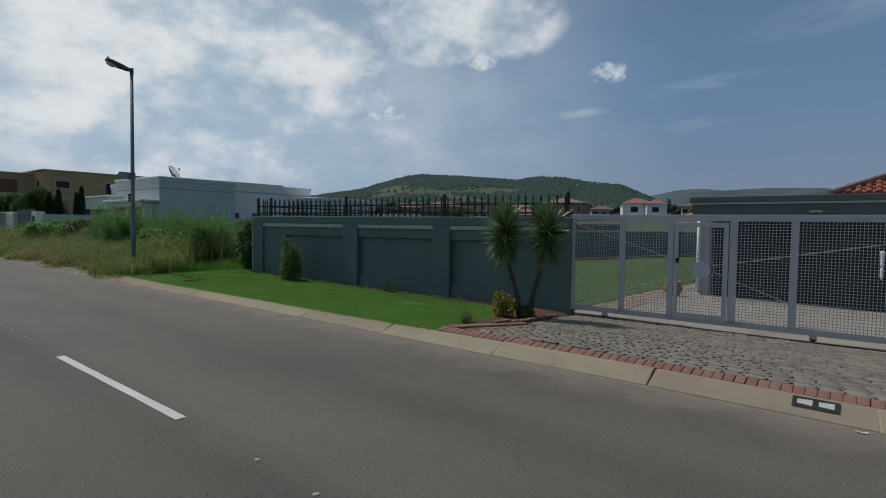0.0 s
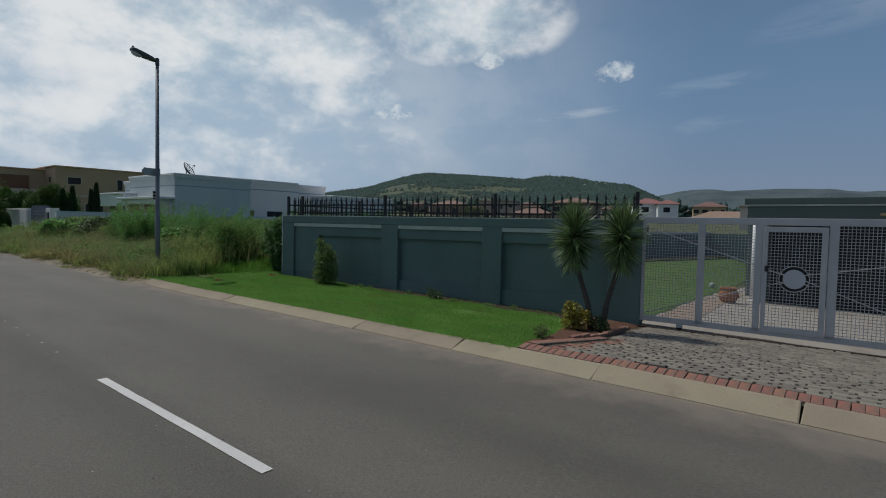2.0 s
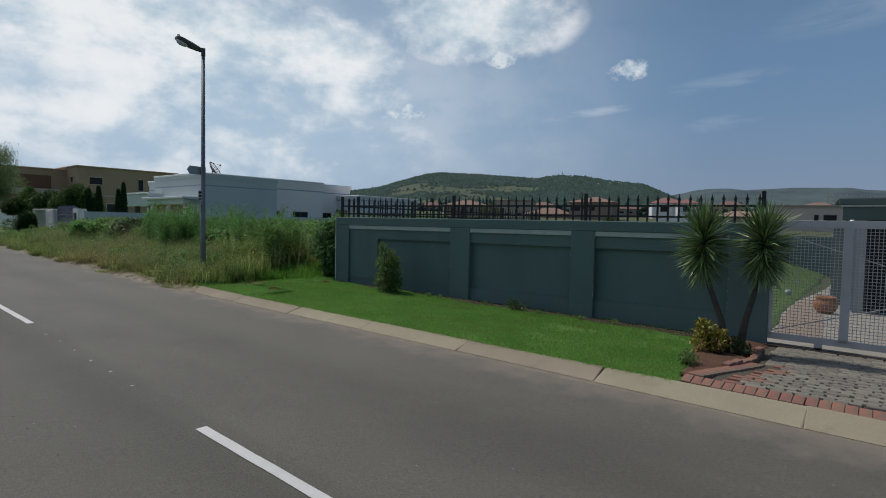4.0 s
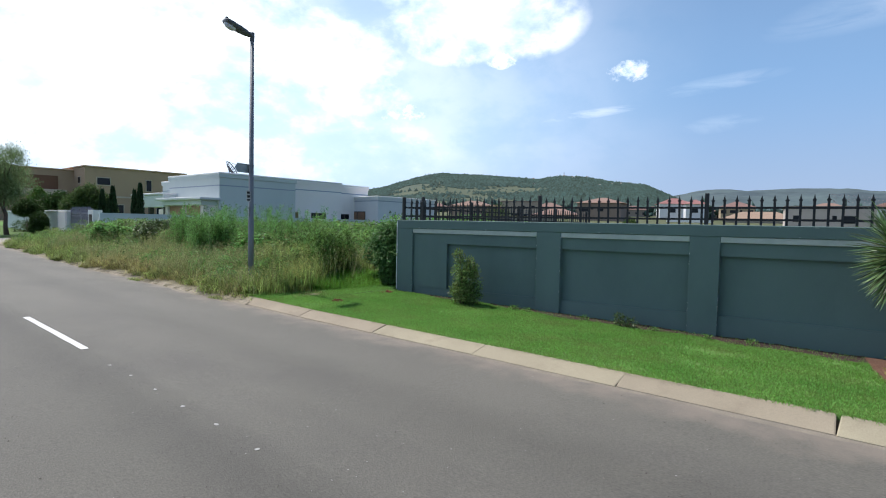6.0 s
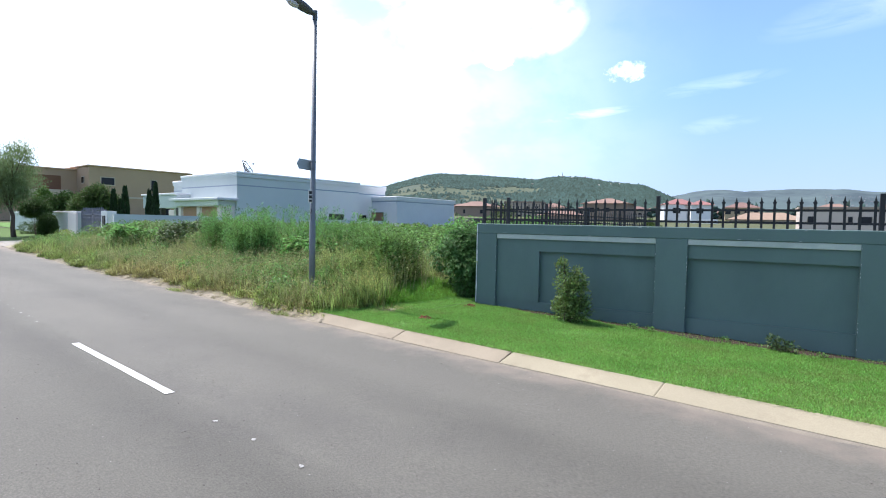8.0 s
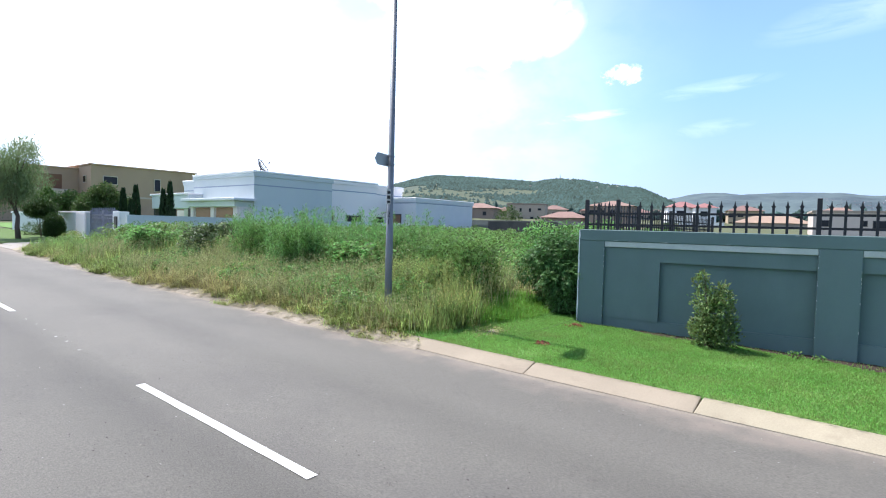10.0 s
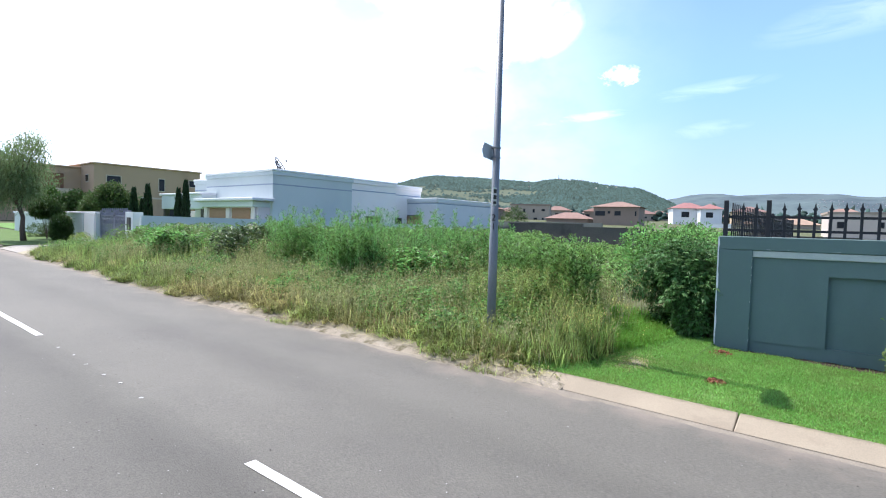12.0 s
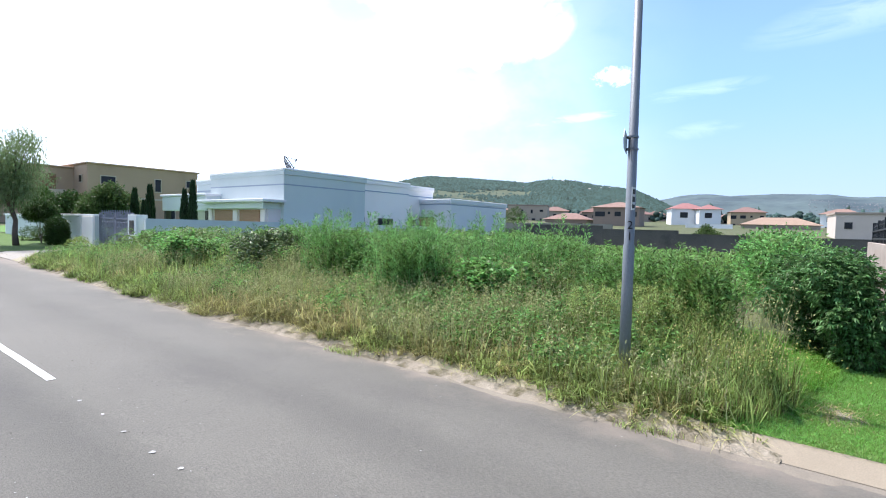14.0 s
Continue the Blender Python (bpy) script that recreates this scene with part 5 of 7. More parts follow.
def garage_house():
    root = thing("garage_house", (20, 0, -0.2), "slate-green flat-roofed garage with black stand-in doors and pale fascia line", "house")
    x0, yl = 18.5, 4.88
    bm = BM()
    box(bm, x0 + 0.55, 24.0, -12, yl - 0.15, -1.0, 2.30)
    part("wall", bm, HOUSE_GREEN, root)
    bm = BM()
    box(bm, 20.6, 24.0, yl - 0.14, 5.19, -1.0, 2.10)
    part("corner_wall", bm, HOUSE_PALE_GREEN, root, "grey-green plastered corner behind the downpipe")
    bm = BM()
    box(bm, x0 - 0.05, 24.2, -12, yl, 2.105, 2.455, None, 0.01)
    part("fascia", bm, HOUSE_GREEN, root)
    bm = BM()
    box(bm, x0 - 0.10, 24.25, -12, yl + 0.05, 2.455, 2.505, None, 0.008)
    part("band", bm, HOUSE_PALE, root, "pale fascia line")
    bm = BM()
    box(bm, x0 - 0.12, 24.3, -12, yl + 0.08, 2.505, 2.69, None, 0.015)
    part("parapet", bm, HOUSE_GREEN, root)
    # near-black doors stand in for the shade inside the garage
    for a, b in ((0.42, 4.3), (-3.2, 0.40), (-6.8, -3.22)):
        bm = BM()
        box(bm, x0 + 0.40, x0 + 0.54, a, b, -0.60, 2.08)
        door = part("garage_door", bm, GARAGE_SHADE, root, "near-black garage door standing in for the shaded interior")
        for k in range(6):
            bm = BM()
            box(bm, x0 + 0.385, x0 + 0.402, a + 0.02, b - 0.02, -0.40 + 0.41 * k, -0.03 + 0.41 * k)
            part("door_panel", bm, GARAGE_SHADE, door)
    for y in (4.54,):
        bm = BM()
        box(bm, x0, x0 + 0.34, y - 0.19, y + 0.19, -0.6, 2.105, None, 0.012)
        part("column", bm, COLUMN, root, "pale plastered column")
    bm = BM()
    tube(bm, [(x0 - 0.06, 4.66, -0.46), (x0 - 0.06, 4.66, 2.105)], 0.055, 14)
    pipe = part("downpipe", bm, PIPE_WHITE, root, "white plastic downpipe", True)
    bm = BM()
    box(bm, x0 - 0.14, x0 + 0.05, 4.56, 4.76, -0.48, -0.33, None, 0.01)
    part("pipe_shoe", bm, PIPE_WHITE, pipe)
    bm = BM()
    box(bm, x0 - 0.14, x0 - 0.05, 1.51, 1.82, 2.185, 2.25, None, 0.01)
    lamp = part("wall_lamp", bm, BRASS, root, "small brass-coloured wall lamp")
    bm = BM()
    box(bm, x0 - 0.10, x0 - 0.05, 1.62, 1.70, 2.135, 2.185)
    part("lamp_base", bm, FRAME_DARK, lamp)
    # clay-tiled hipped roof behind the parapet
    eave = 2.80
    bm = BM()
    pts = [bm.verts.new(p) for p in ((20.4, 1.36, eave), (30.6, 1.36, eave), (30.6, -14, eave), (20.4, -14, eave), (25.5, -4.0, 5.05), (25.5, -9.0, 5.05))]
    for f in ((0, 1, 4), (1, 2, 5, 4), (2, 3, 5), (3, 0, 4, 5)):
        bm.faces.new([pts[i] for i in f])
    bm.faces.new([pts[i] for i in (3, 2, 1, 0)])
    roof = part("tiled_roof", bm, TILE_RED, root, "red clay-tiled hipped roof")
    # barrel tiles in courses on the two slopes that face the street
    tile = BM()
    prof = [(-0.09, 0.0), (-0.06, 0.045), (0, 0.065), (0.06, 0.045), (0.09, 0.0), (0.15, -0.008)]
    a = [tile.verts.new((px, 0.0, pz + 0.03)) for px, pz in prof]
    b = [tile.verts.new((px * 0.9, 0.38, pz)) for px, pz in prof]
    for k in range(5):
        tile.faces.new((a[k], a[k + 1], b[k + 1], b[k]))
    base = [tile.verts.new((px, 0.0, -0.02)) for px, pz in prof]
    for k in range(5):
        tile.faces.new((base[k], base[k + 1], a[k + 1], a[k]))
    me = mesh_of("roof_tile", tile, TILE_RED)
    bm = BM()
    tube(bm, [(20.3, 1.42, eave + 0.02), (25.5, -4.0, 5.12)], 0.11, 8)
    part("hip_tiles", bm, TILE_BROWN, roof, "dark red ridge tiles along the hip")
    count = 0
    for origin, along, up, width in ((Vector((20.4, 1.36, eave)), Vector((0, -1, 0)), (Vector((25.5, -4.0, 5.05)) - Vector((20.4, -4.0, eave))), 15.6),
                                          (Vector((30.6, 1.36, eave)), Vector((-1, 0, 0)), (Vector((25.5, -4.0, 5.05)) - Vector((25.5, 1.36, eave))), 10.2)):
        span = up.length
        upn = up.normalized()
        n = along.cross(upn).normalized()
        if n.z < 0:
            n = -n
        rot = Matrix((along, upn, n)).transposed().to_4x4()
        first = along.y < 0
        for r in range(int(span / 0.34)):
            s = r * 0.34
            for c in range(int(width / 0.24)):
                u = 0.12 + c * 0.24
                lim = s / span * (5.6 if first else 5.1)
                if u < lim or u > width - lim or (first and u > 8) or count >= 300:
                    continue
                if not first and u > 10.2 - lim:
                    continue
                ob = new("roof_tile", me)
                ob.parent = roof
                ob.matrix_local = Matrix.Translation(origin + along * u + upn * s + n * 0.02 - ORIGIN[root]) @ rot
                count += 1


garage_house()


def flower_pot(x, y, z):
    root = thing("flower_pot", (x, y, z), "round terracotta pot standing on the paving", "flower pot")
    bm, rings = BM(), []
    for r, h in ((0.14, 0.0), (0.21, 0.07), (0.265, 0.19), (0.25, 0.31), (0.20, 0.38), (0.235, 0.405), (0.235, 0.435), (0.195, 0.435), (0.17, 0.36)):
        rings.append([bm.verts.new((x + r * math.cos(t), y + r * math.sin(t), z + h)) for t in [2 * math.pi * k / 20 for k in range(20)]])
    for q, s in zip(rings, rings[1:]):
        for k in range(20):
            bm.faces.new((q[k], q[(k + 1) % 20], s[(k + 1) % 20], s[k]))
    bm.faces.new(rings[0][::-1])
    part("pot", bm, POT, root, "", True)
    bm = BM()
    tube(bm, [(x, y, z + 0.30), (x, y, z + 0.385)], 0.18, 20)
    part("soil", bm, SOIL, root)


flower_pot(17.2, 5.06, -0.328)
bm = BM()
bmesh.ops.create_icosphere(bm, subdivisions=3, radius=0.095, matrix=Matrix.Translation((21.6, 6.4, float(land_z(21.6, 6.4)) + 0.10)))
solid("ball", bm, HOUSE_PALE, "pale ball lying on the lawn", "ball", smooth=True)


# ---------------------------------------------------------------- planting on the verge
def yucca():
    root = thing("yucca", (9.05, 5.55, 0.1), "two-stemmed yucca with shaggy heads of narrow leaves", "yucca")
    rng = np.random.default_rng(21)
    for (bx, by), (tx, ty) in (((9.02, 5.62), (9.06, 6.02)), ((9.08, 5.50), (9.34, 5.28))):
        bm = BM()
        zb = float(land_z(bx, by))
        pts = [Vector((bx, by, zb - 0.05)), Vector((bx + 0.3 * (tx - bx), by + 0.28 * (ty - by), 0.45)), Vector((bx + 0.75 * (tx - bx), by + 0.75 * (ty - by), 0.95)), Vector((tx, ty, 1.4)), Vector((tx, ty, 1.84))]
        tube(bm, pts, [0.068, 0.045, 0.037, 0.037, 0.032], 12)
        part("stem", bm, YUCCA_STEM, root, "", True)
        n = 1050
        s = rng.random(n)
        z = 1.16 + 0.62 * s ** 0.8
        out = rng.random(n) * 6.283
        lean = -1.25 + 2.05 * s ** 0.9 + rng.uniform(-0.3, 0.3, n) + np.where(s > 0.72, rng.uniform(0, 0.95, n), 0)
        way = np.c_[np.cos(out), np.sin(out), np.tan(np.clip(lean, -1.3, 1.42))]
        base = np.c_[np.full(n, tx) + 0.04 * np.cos(out), np.full(n, ty) + 0.04 * np.sin(out), z]
        length = (0.36 + 0.16 * s) * rng.uniform(0.75, 1.12, n)
        foliage("crown", [blade_arrays(rng, base, way, length, rng.uniform(0.014, 0.026, n), rng.uniform(0.0, 0.12, n), 0.7)], LF_YUCCA, root, "shaggy head of stiff narrow leaves")


yucca()


def shrub(name, at, lumps, n, size, material, label, category="shrub", seed=1, stems=5, up=0.4, group="", shell=0.35, fan=1):
    """Stems and a crown of many small leaves gathered in uneven lumps."""
    z = float(land_z(at[0], at[1]))
    root = thing(name, (at[0], at[1], z), label, category, group)
    rng = np.random.default_rng(seed)
    bm = BM()
    for k in range(stems):
        c = lumps[k % len(lumps)]
        end = Vector((at[0] + c[0] * 0.8, at[1] + c[1] * 0.8, z + c[2]))
        tube(bm, [(at[0] + rng.uniform(-0.05, 0.05), at[1] + rng.uniform(-0.05, 0.05), z - 0.05), Vector((at[0], at[1], z)).lerp(end, 0.5) + Vector(rng.uniform(-0.04, 0.04, 3)), end], [0.018, 0.012, 0.006], 6)
    part("stems", bm, BARK, root)
    arr = []
    total = sum(c[3] ** 2 for c in lumps)
    for cx, cy, cz, r, *sq in lumps:
        k = int(n * r * r / total)
        rad = (r, r, r * (sq[0] if sq else 1))
        p, d = in_ball(rng, k, (at[0] + cx, at[1] + cy, z + cz), rad, shell)
        p += rng.normal(size=p.shape) * r * 0.10
        p[:, 2] = np.maximum(p[:, 2], z + 0.01)
        way = d * 0.7 + rng.normal(size=(k, 3)) * 0.6 + (0, 0, up)
        if fan == 1:
            arr.append(leaf_arrays(rng, p, way, rng.uniform(0.6, 1.2, k) * size, rng.uniform(0.35, 0.6, k) * size, 0.15))
            continue
        # palmate leaves: leaflets spreading from one point
        side = unit(np.cross(way, (0, 0, 1.0)))
        big = rng.uniform(0.6, 1.25, k) * size
        for j in range(fan):
            t = (j / (fan - 1) - 0.5) * 2.2
            arr.append(leaf_arrays(rng, p, unit(way) * math.cos(t) + side * math.sin(t) + rng.normal(size=(k, 3)) * 0.06, big * (1 - 0.22 * abs(t)), big * 0.26, 0.25))
    foliage("crown", arr, material, root)
    return root


shrub("shrub", (9.08, 12.84), [(0, 0, 0.22, 0.27), (0.02, -0.08, 0.48, 0.28), (0.0, 0.05, 0.72, 0.22), (0.02, 0.15, 0.98, 0.12), (-0.05, 0.12, 1.1, 0.07), (0, -0.18, 0.24, 0.24), (0.05, -0.15, 0.72, 0.17), (0, 0.1, 0.3, 0.2), (0.0, -0.16, 0.92, 0.09)], 3800, 0.066, LF_PALE,
      "upright pale green shrub growing against the wall", seed=3, stems=7, up=0.8)
shrub("golden_shrub", (8.72, 5.80), [(0, 0.08, 0.16, 0.16), (0.03, -0.06, 0.2, 0.16), (0, 0.06, 0.33, 0.14), (-0.04, 0.10, 0.43, 0.08), (0.05, -0.14, 0.3, 0.09)], 1050, 0.07, LF_GOLD, "low golden-leaved shrub beside the yucca", seed=4)
shrub("shrub", (8.95, 5.42), [(0, 0, 0.10, 0.13), (0.1, 0.1, 0.14, 0.12)], 500, 0.06, LF_SHINY, "small dark green plant at the foot of the yucca", seed=5)
shrub("shrub", (7.42, 5.72), [(0, 0, 0.10, 0.11), (0.05, 0.05, 0.12, 0.08)], 420, 0.045, LF_PALE, "small clump of leaves at the bed's edge", seed=6)
shrub("shrub", (9.62, 9.62), [(0, 0, 0.10, 0.12), (0.0, 0.1, 0.16, 0.1), (0.0, -0.12, 0.09, 0.1)], 300, 0.06, LF_SHINY, "small dark weed at the foot of the wall", seed=7)
for k, (wx, wy, s) in enumerate(((9.86, 7.66, 0.06), (9.40, 11.45, 0.05), (9.36, 11.75, 0.05), (9.66, 9.1, 0.04), (9.8, 8.3, 0.04), (9.58, 10.35, 0.05))):
    shrub("weed", (wx, wy), [(0, 0, s, s * 1.2), (0.02, 0.06, s * 1.2, s)], 70, 0.045, LF_WEED, "tiny weed sprouting at the foot of the wall", "weed", 30 + k, 2, group="weeds by the wall")


def hedge():
    """Big creeper-covered bush against the wall's far end."""
    rng = np.random.default_rng(9)
    lumps = []
    for k in range(30):
        u, v = rng.random(), rng.random()
        z = 0.25 + 1.15 * rng.random() ** 0.7
        lumps.append((0.15 + 2.3 * u + rng.normal() * 0.1, 0.25 + (0.45 + 0.55 * min(1, z)) * v * (1 - 0.3 * u), z * (1 - 0.25 * v), rng.uniform(0.22, 0.42)))
    for k in range(22):
        lumps.append((-0.08 + 0.4 * rng.random(), 0.02 + (0.28 + 0.4 * k / 22) * rng.random(), 0.12 + 0.058 * k, 0.24))
    shrub("creeper_bush", (9.55, 15.3), lumps, 15000, 0.09, LF_VINE, "dense creeper bush with fingered leaves beside the wall's end", seed=10, stems=4, up=-0.15, shell=0.5, fan=5)
    # climbers all along the far side of the side wall
    lumps = []
    for k in range(90):
        u = 15.5 * rng.random() ** 1.5
        lumps.append((u, 0.25 + 0.9 * rng.random() + 0.125 * u, 0.5 + 1.0 * rng.random() ** 0.5, rng.uniform(0.3, 0.5)))
    shrub("creeper_hedge", (10.5, 15.75), lumps, 30000, 0.085, LF_FEATHER, "overgrown bright green creeper hedge along the side wall", seed=14, stems=10, up=0.3)


hedge()


# ---------------------------------------------------------------- the vacant plot
def edge_x(y):
    """Where the weeds begin: back from the kerb at first, right over it further on."""
    over = np.clip((np.asarray(y) - 23.5) / 3.0, 0, 1) * 0.16
    return kerb_in(y) + 0.14 - over + 0.10 * np.sin(y * 1.7) + 0.08 * np.sin(y * 4.1 + 1) - 0.03 * np.exp(-((y - 17.0) / 0.7) ** 2)


def vacant_plot():
    rng = np.random.default_rng(12)

    def tall(x, y):
        """Height of the growth: knee-high by the kerb, chest-high further in."""
        f = np.clip((x - 6.2) / 3.6, 0, 1)
        lumpy = 0.5 + 0.5 * np.sin(x * 1.1 + 2 * np.sin(y * 0.6)) * np.sin(y * 0.9 + 1.3 * np.sin(x * 0.7))
        low = np.clip((0.50 - (y - 15.5) / np.maximum(x - 0.8, 1)) / 0.07, 0, 1) * np.clip((x - 9.4) / 2.0, 0, 1)
        return (0.46 + 0.55 * f ** 1.2 + 0.28 * lumpy * f) * (1 - 0.50 * low)

    def first_y(x):
        """Where the mown lawn ends and the growth begins."""
        return np.interp(x, (5.5, 6.4, 7.5, 8.2, 9.0, 10.2), (16.5, 16.3, 15.95, 16.5, 17.05, 17.3))

    def patchy(x, y, s, seed):
        return np.array([noise.noise((a * s, b * s, seed)) for a, b in zip(x, y)])

    def around(x, y, cx, cy, r):
        return np.exp(-((x - cx) ** 2 + (y - cy) ** 2) / (r * r))

    # grass of the strip along the kerb and between the weeds, in tufts
    tufts = 9800
    tx, ty = 5.85 + 6.2 * rng.random(tufts) ** 1.45, 15.7 + 23.2 * rng.random(tufts)
    ok = (tx > edge_x(ty) + 0.04) & (ty > first_y(tx) + rng.normal(size=tufts) * 0.12)
    tx, ty = tx[ok], ty[ok]
    th = np.clip(tall(tx, ty) * rng.uniform(0.40, 1.05, len(tx)), 0.18, 0.95) * np.clip((ty - first_y(tx)) / 0.8 + 0.4, 0.4, 1)
    th *= 1 - 0.45 * np.clip((edge_x(ty) + 0.25 - tx) / 0.25, 0, 1)
    per = 13
    n = len(tx) * per
    x = np.repeat(tx, per) + rng.normal(size=n) * 0.045
    y = np.repeat(ty, per) + rng.normal(size=n) * 0.045
    h = np.repeat(th, per) * rng.uniform(0.5, 1.1, n)
    base = np.c_[x, y, land_z(np.maximum(x, 6.4), y) - 0.02 - 0.25 * np.clip(6.36 - x, 0, 0.3)]
    wind = np.repeat(rng.normal(size=(len(tx), 2)) * 0.28, per, axis=0)
    way = np.c_[rng.normal(size=n) * 0.42 + wind[:, 0] - 0.33 * np.clip(7.0 - x, 0, 1), rng.normal(size=n) * 0.34 + wind[:, 1], np.ones(n)]
    dry = patchy(tx, ty, 0.45, 1.5) + rng.normal(size=len(tx)) * 0.20 + 1.0 * around(tx, ty, 7.2, 23.7, 1.5) + 0.75 * around(tx, ty, 8.2, 19.0, 1.6) - 0.35 * np.clip((ty - 26.0) / 2.0, 0, 1)
    straw = np.repeat(dry > 0.29, per)
    for flag, name, m, lab in ((False, "tall_grass", LF_GRASS, "tall green grass overgrowing the empty plot"), (True, "dry_grass", LF_STRAW, "straw-coloured dry grass among the weeds")):
        s = straw == flag
        foliage(name, [blade_arrays(rng, base[s], way[s], h[s], rng.uniform(0.010, 0.022, s.sum()), rng.uniform(0.2, 0.9, s.sum()))], m, None, lab, "stuff", "grass")
    n = 2200
    x, y = 7.2 + rng.normal(size=n) * 0.62, 23.6 + rng.normal(size=n) * 1.05
    keep = x > edge_x(y) + 0.12
    x, y = x[keep], y[keep]
    n = len(x)
    base = np.c_[x, y, land_z(np.maximum(x, 6.4), y)]
    foliage("bleached_grass", [blade_arrays(rng, base, np.c_[rng.normal(size=n) * 0.45 - 0.35, rng.normal(size=n) * 0.45 - 0.15, np.ones(n)], rng.uniform(0.45, 0.85, n), rng.uniform(0.008, 0.016, n), rng.uniform(0.4, 1.1, n))], LF_STRAW, None, "long bleached grass bending over", "stuff", "grass")
    # fresh green grass where the lawn runs wild before the creeper
    n = 19000
    x, y = 7.5 + 2.9 * rng.random(n), 15.7 + 1.9 * rng.random(n)
    keep = (y < first_y(x) + 0.2 + 0.18 * rng.normal(size=n)) & (y > 15.55 + np.clip(9.0 - x, 0, 2) * 0.42 + 0.06 * rng.normal(size=n))
    x, y = x[keep], y[keep]
    n = len(x)
    base = np.c_[x, y, land_z(x, y)]
    foliage("rank_lawn", [blade_arrays(rng, base, rng.normal(size=(n, 3)) * (0.3, 0.3, 0) + (0, 0, 1), rng.uniform(0.14, 0.46, n) * np.clip((y - 15.45) / 0.9, 0.3, 1), rng.uniform(0.006, 0.011, n), rng.uniform(0.2, 0.9, n))], LF_FRESH, None,
            "lush uncut grass at the lawn's edge", "stuff", "grass")
    # fine stalks with seed heads, in drifts
    n = 13000
    x, y = 6.2 + 4.0 * rng.random(n) ** 1.1, 16.3 + 17 * rng.random(n)
    keep = (x > edge_x(y) + 0.1) & (patchy(x, y, 0.6, 8.8) + rng.normal(size=n) * 0.15 + 0.4 * around(x, y, 8.9, 26.0, 1.0) + 0.45 * around(x, y, 8.6, 19.6, 2.0) - 0.2 * np.clip((18.0 - y) / 0.8, 0, 1) - 0.35 * np.clip((y - 26.5) / 2.0, 0, 1) > 0.08)
    x, y = x[keep], y[keep]
    n = len(x)
    h = tall(x, y) * rng.uniform(0.75, 1.2, n)
    base = np.c_[x, y, land_z(x, y)]
    lean = np.c_[rng.normal(size=(n, 2)) * 0.25, np.ones(n)]
    arr = [blade_arrays(rng, base, lean, h, 0.009, 0.0)]
    for k in range(5):
        p = base + unit(lean) * (h * rng.uniform(0.7, 1.0, n))[:, None] + rng.normal(size=(n, 3)) * 0.018
        arr.append(leaf_arrays(rng, p, lean * 0.6 + rng.normal(size=(n, 3)) * 0.7, rng.uniform(0.03, 0.07, n), 0.018))
    foliage("seed_stalks", arr, LF_SEED, None, "thin pale grass stalks with seed heads", "stuff", "grass")

    n = 9500
    x, y = 6.5 + 6.5 * rng.random(n) ** 1.2, 16.4 + 21 * rng.random(n)
    keep = (x > edge_x(y) + 0.15) & (y > first_y(x) + 0.1) & (patchy(x, y, 0.8, 4.4) + rng.normal(size=n) * 0.2 > -0.05)
    x, y = x[keep], y[keep]
    n = len(x)
    base = np.c_[x, y, land_z(x, y) + 0.25 * tall(x, y)]
    foliage("wiry_stalks", [blade_arrays(rng, base, rng.normal(size=(n, 3)) * (0.22, 0.22, 0) + (0, 0, 1), tall(x, y) * rng.uniform(0.55, 0.95, n), rng.uniform(0.009, 0.017, n), rng.uniform(0, 0.3, n))], LF_GRASS, None, "wiry upright green stalks among the weeds", "stuff", "weeds")

    # fine upright grass where the plot meets the lawn
    n = 5200
    x, y = 6.4 + 3.6 * rng.random(n), 16.0 + 2.2 * rng.random(n)
    keep = (x > edge_x(y) + 0.1) & (y > first_y(x) - 0.05)
    x, y = x[keep], y[keep]
    n = len(x)
    foliage("fine_grass", [blade_arrays(rng, np.c_[x, y, land_z(x, y)], rng.normal(size=(n, 3)) * (0.25, 0.25, 0) + (-0.05, -0.05, 1), tall(x, y) * rng.uniform(0.7, 1.15, n), rng.uniform(0.006, 0.012, n), rng.uniform(0.1, 0.6, n))], LF_GRASS, None, "fine olive-green grass at the corner of the plot", "stuff", "grass")

    # leafy weeds: each plant a column or mound of leaves round a stem
    def weeds(count, x0, x1, y0, y1, hs, leaves, size, slim, m, name, lab, bias=1.0, seed=0, spread_r=0.2, cut=-0.12, spots=None, high=None):
        r = np.random.default_rng(100 + seed)
        leaves, size = int(leaves * 0.85), size * 1.15
        if spots:
            c = np.array(spots)[r.integers(0, len(spots), count)]
            q = np.sqrt(r.random(count))
            t = r.random(count) * 6.283
            px, py = c[:, 0] + c[:, 2] * q * np.cos(t), c[:, 1] + c[:, 3] * q * np.sin(t)
            fall = 1 - 0.15 * q ** 2
            ok = (px > edge_x(py) + 0.22) & (py > first_y(px))
        else:
            px, py = x0 + (x1 - x0) * r.random(count) ** bias, y0 + (y1 - y0) * r.random(count)
            fall = np.ones(count)
            ok = (px > edge_x(py) + 0.22) & (py > first_y(px) + 0.25) & (patchy(px, py, 0.55, 3.1 * seed) + r.normal(size=count) * 0.12 > cut)
        px, py, fall = px[ok], py[ok], fall[ok]
        c = len(px)
        hh = (tall(px, py) if high is None else high * fall) * r.uniform(hs[0], hs[1], c)
        rr = spread_r * r.uniform(0.6, 1.3, c)
        s = r.random((c, leaves)) ** 0.7
        ang = r.random((c, leaves)) * 6.283
        leanx, leany = r.normal(size=(2, c)) * 0.10
        z0 = land_z(px, py)
        # widest low down for mounds, even for slim plants, drawn in to the top
        prof = np.sqrt(np.clip(1 - s ** 2.2, 0, 1)) * (1 - slim) + slim * (1 - 0.75 * s)
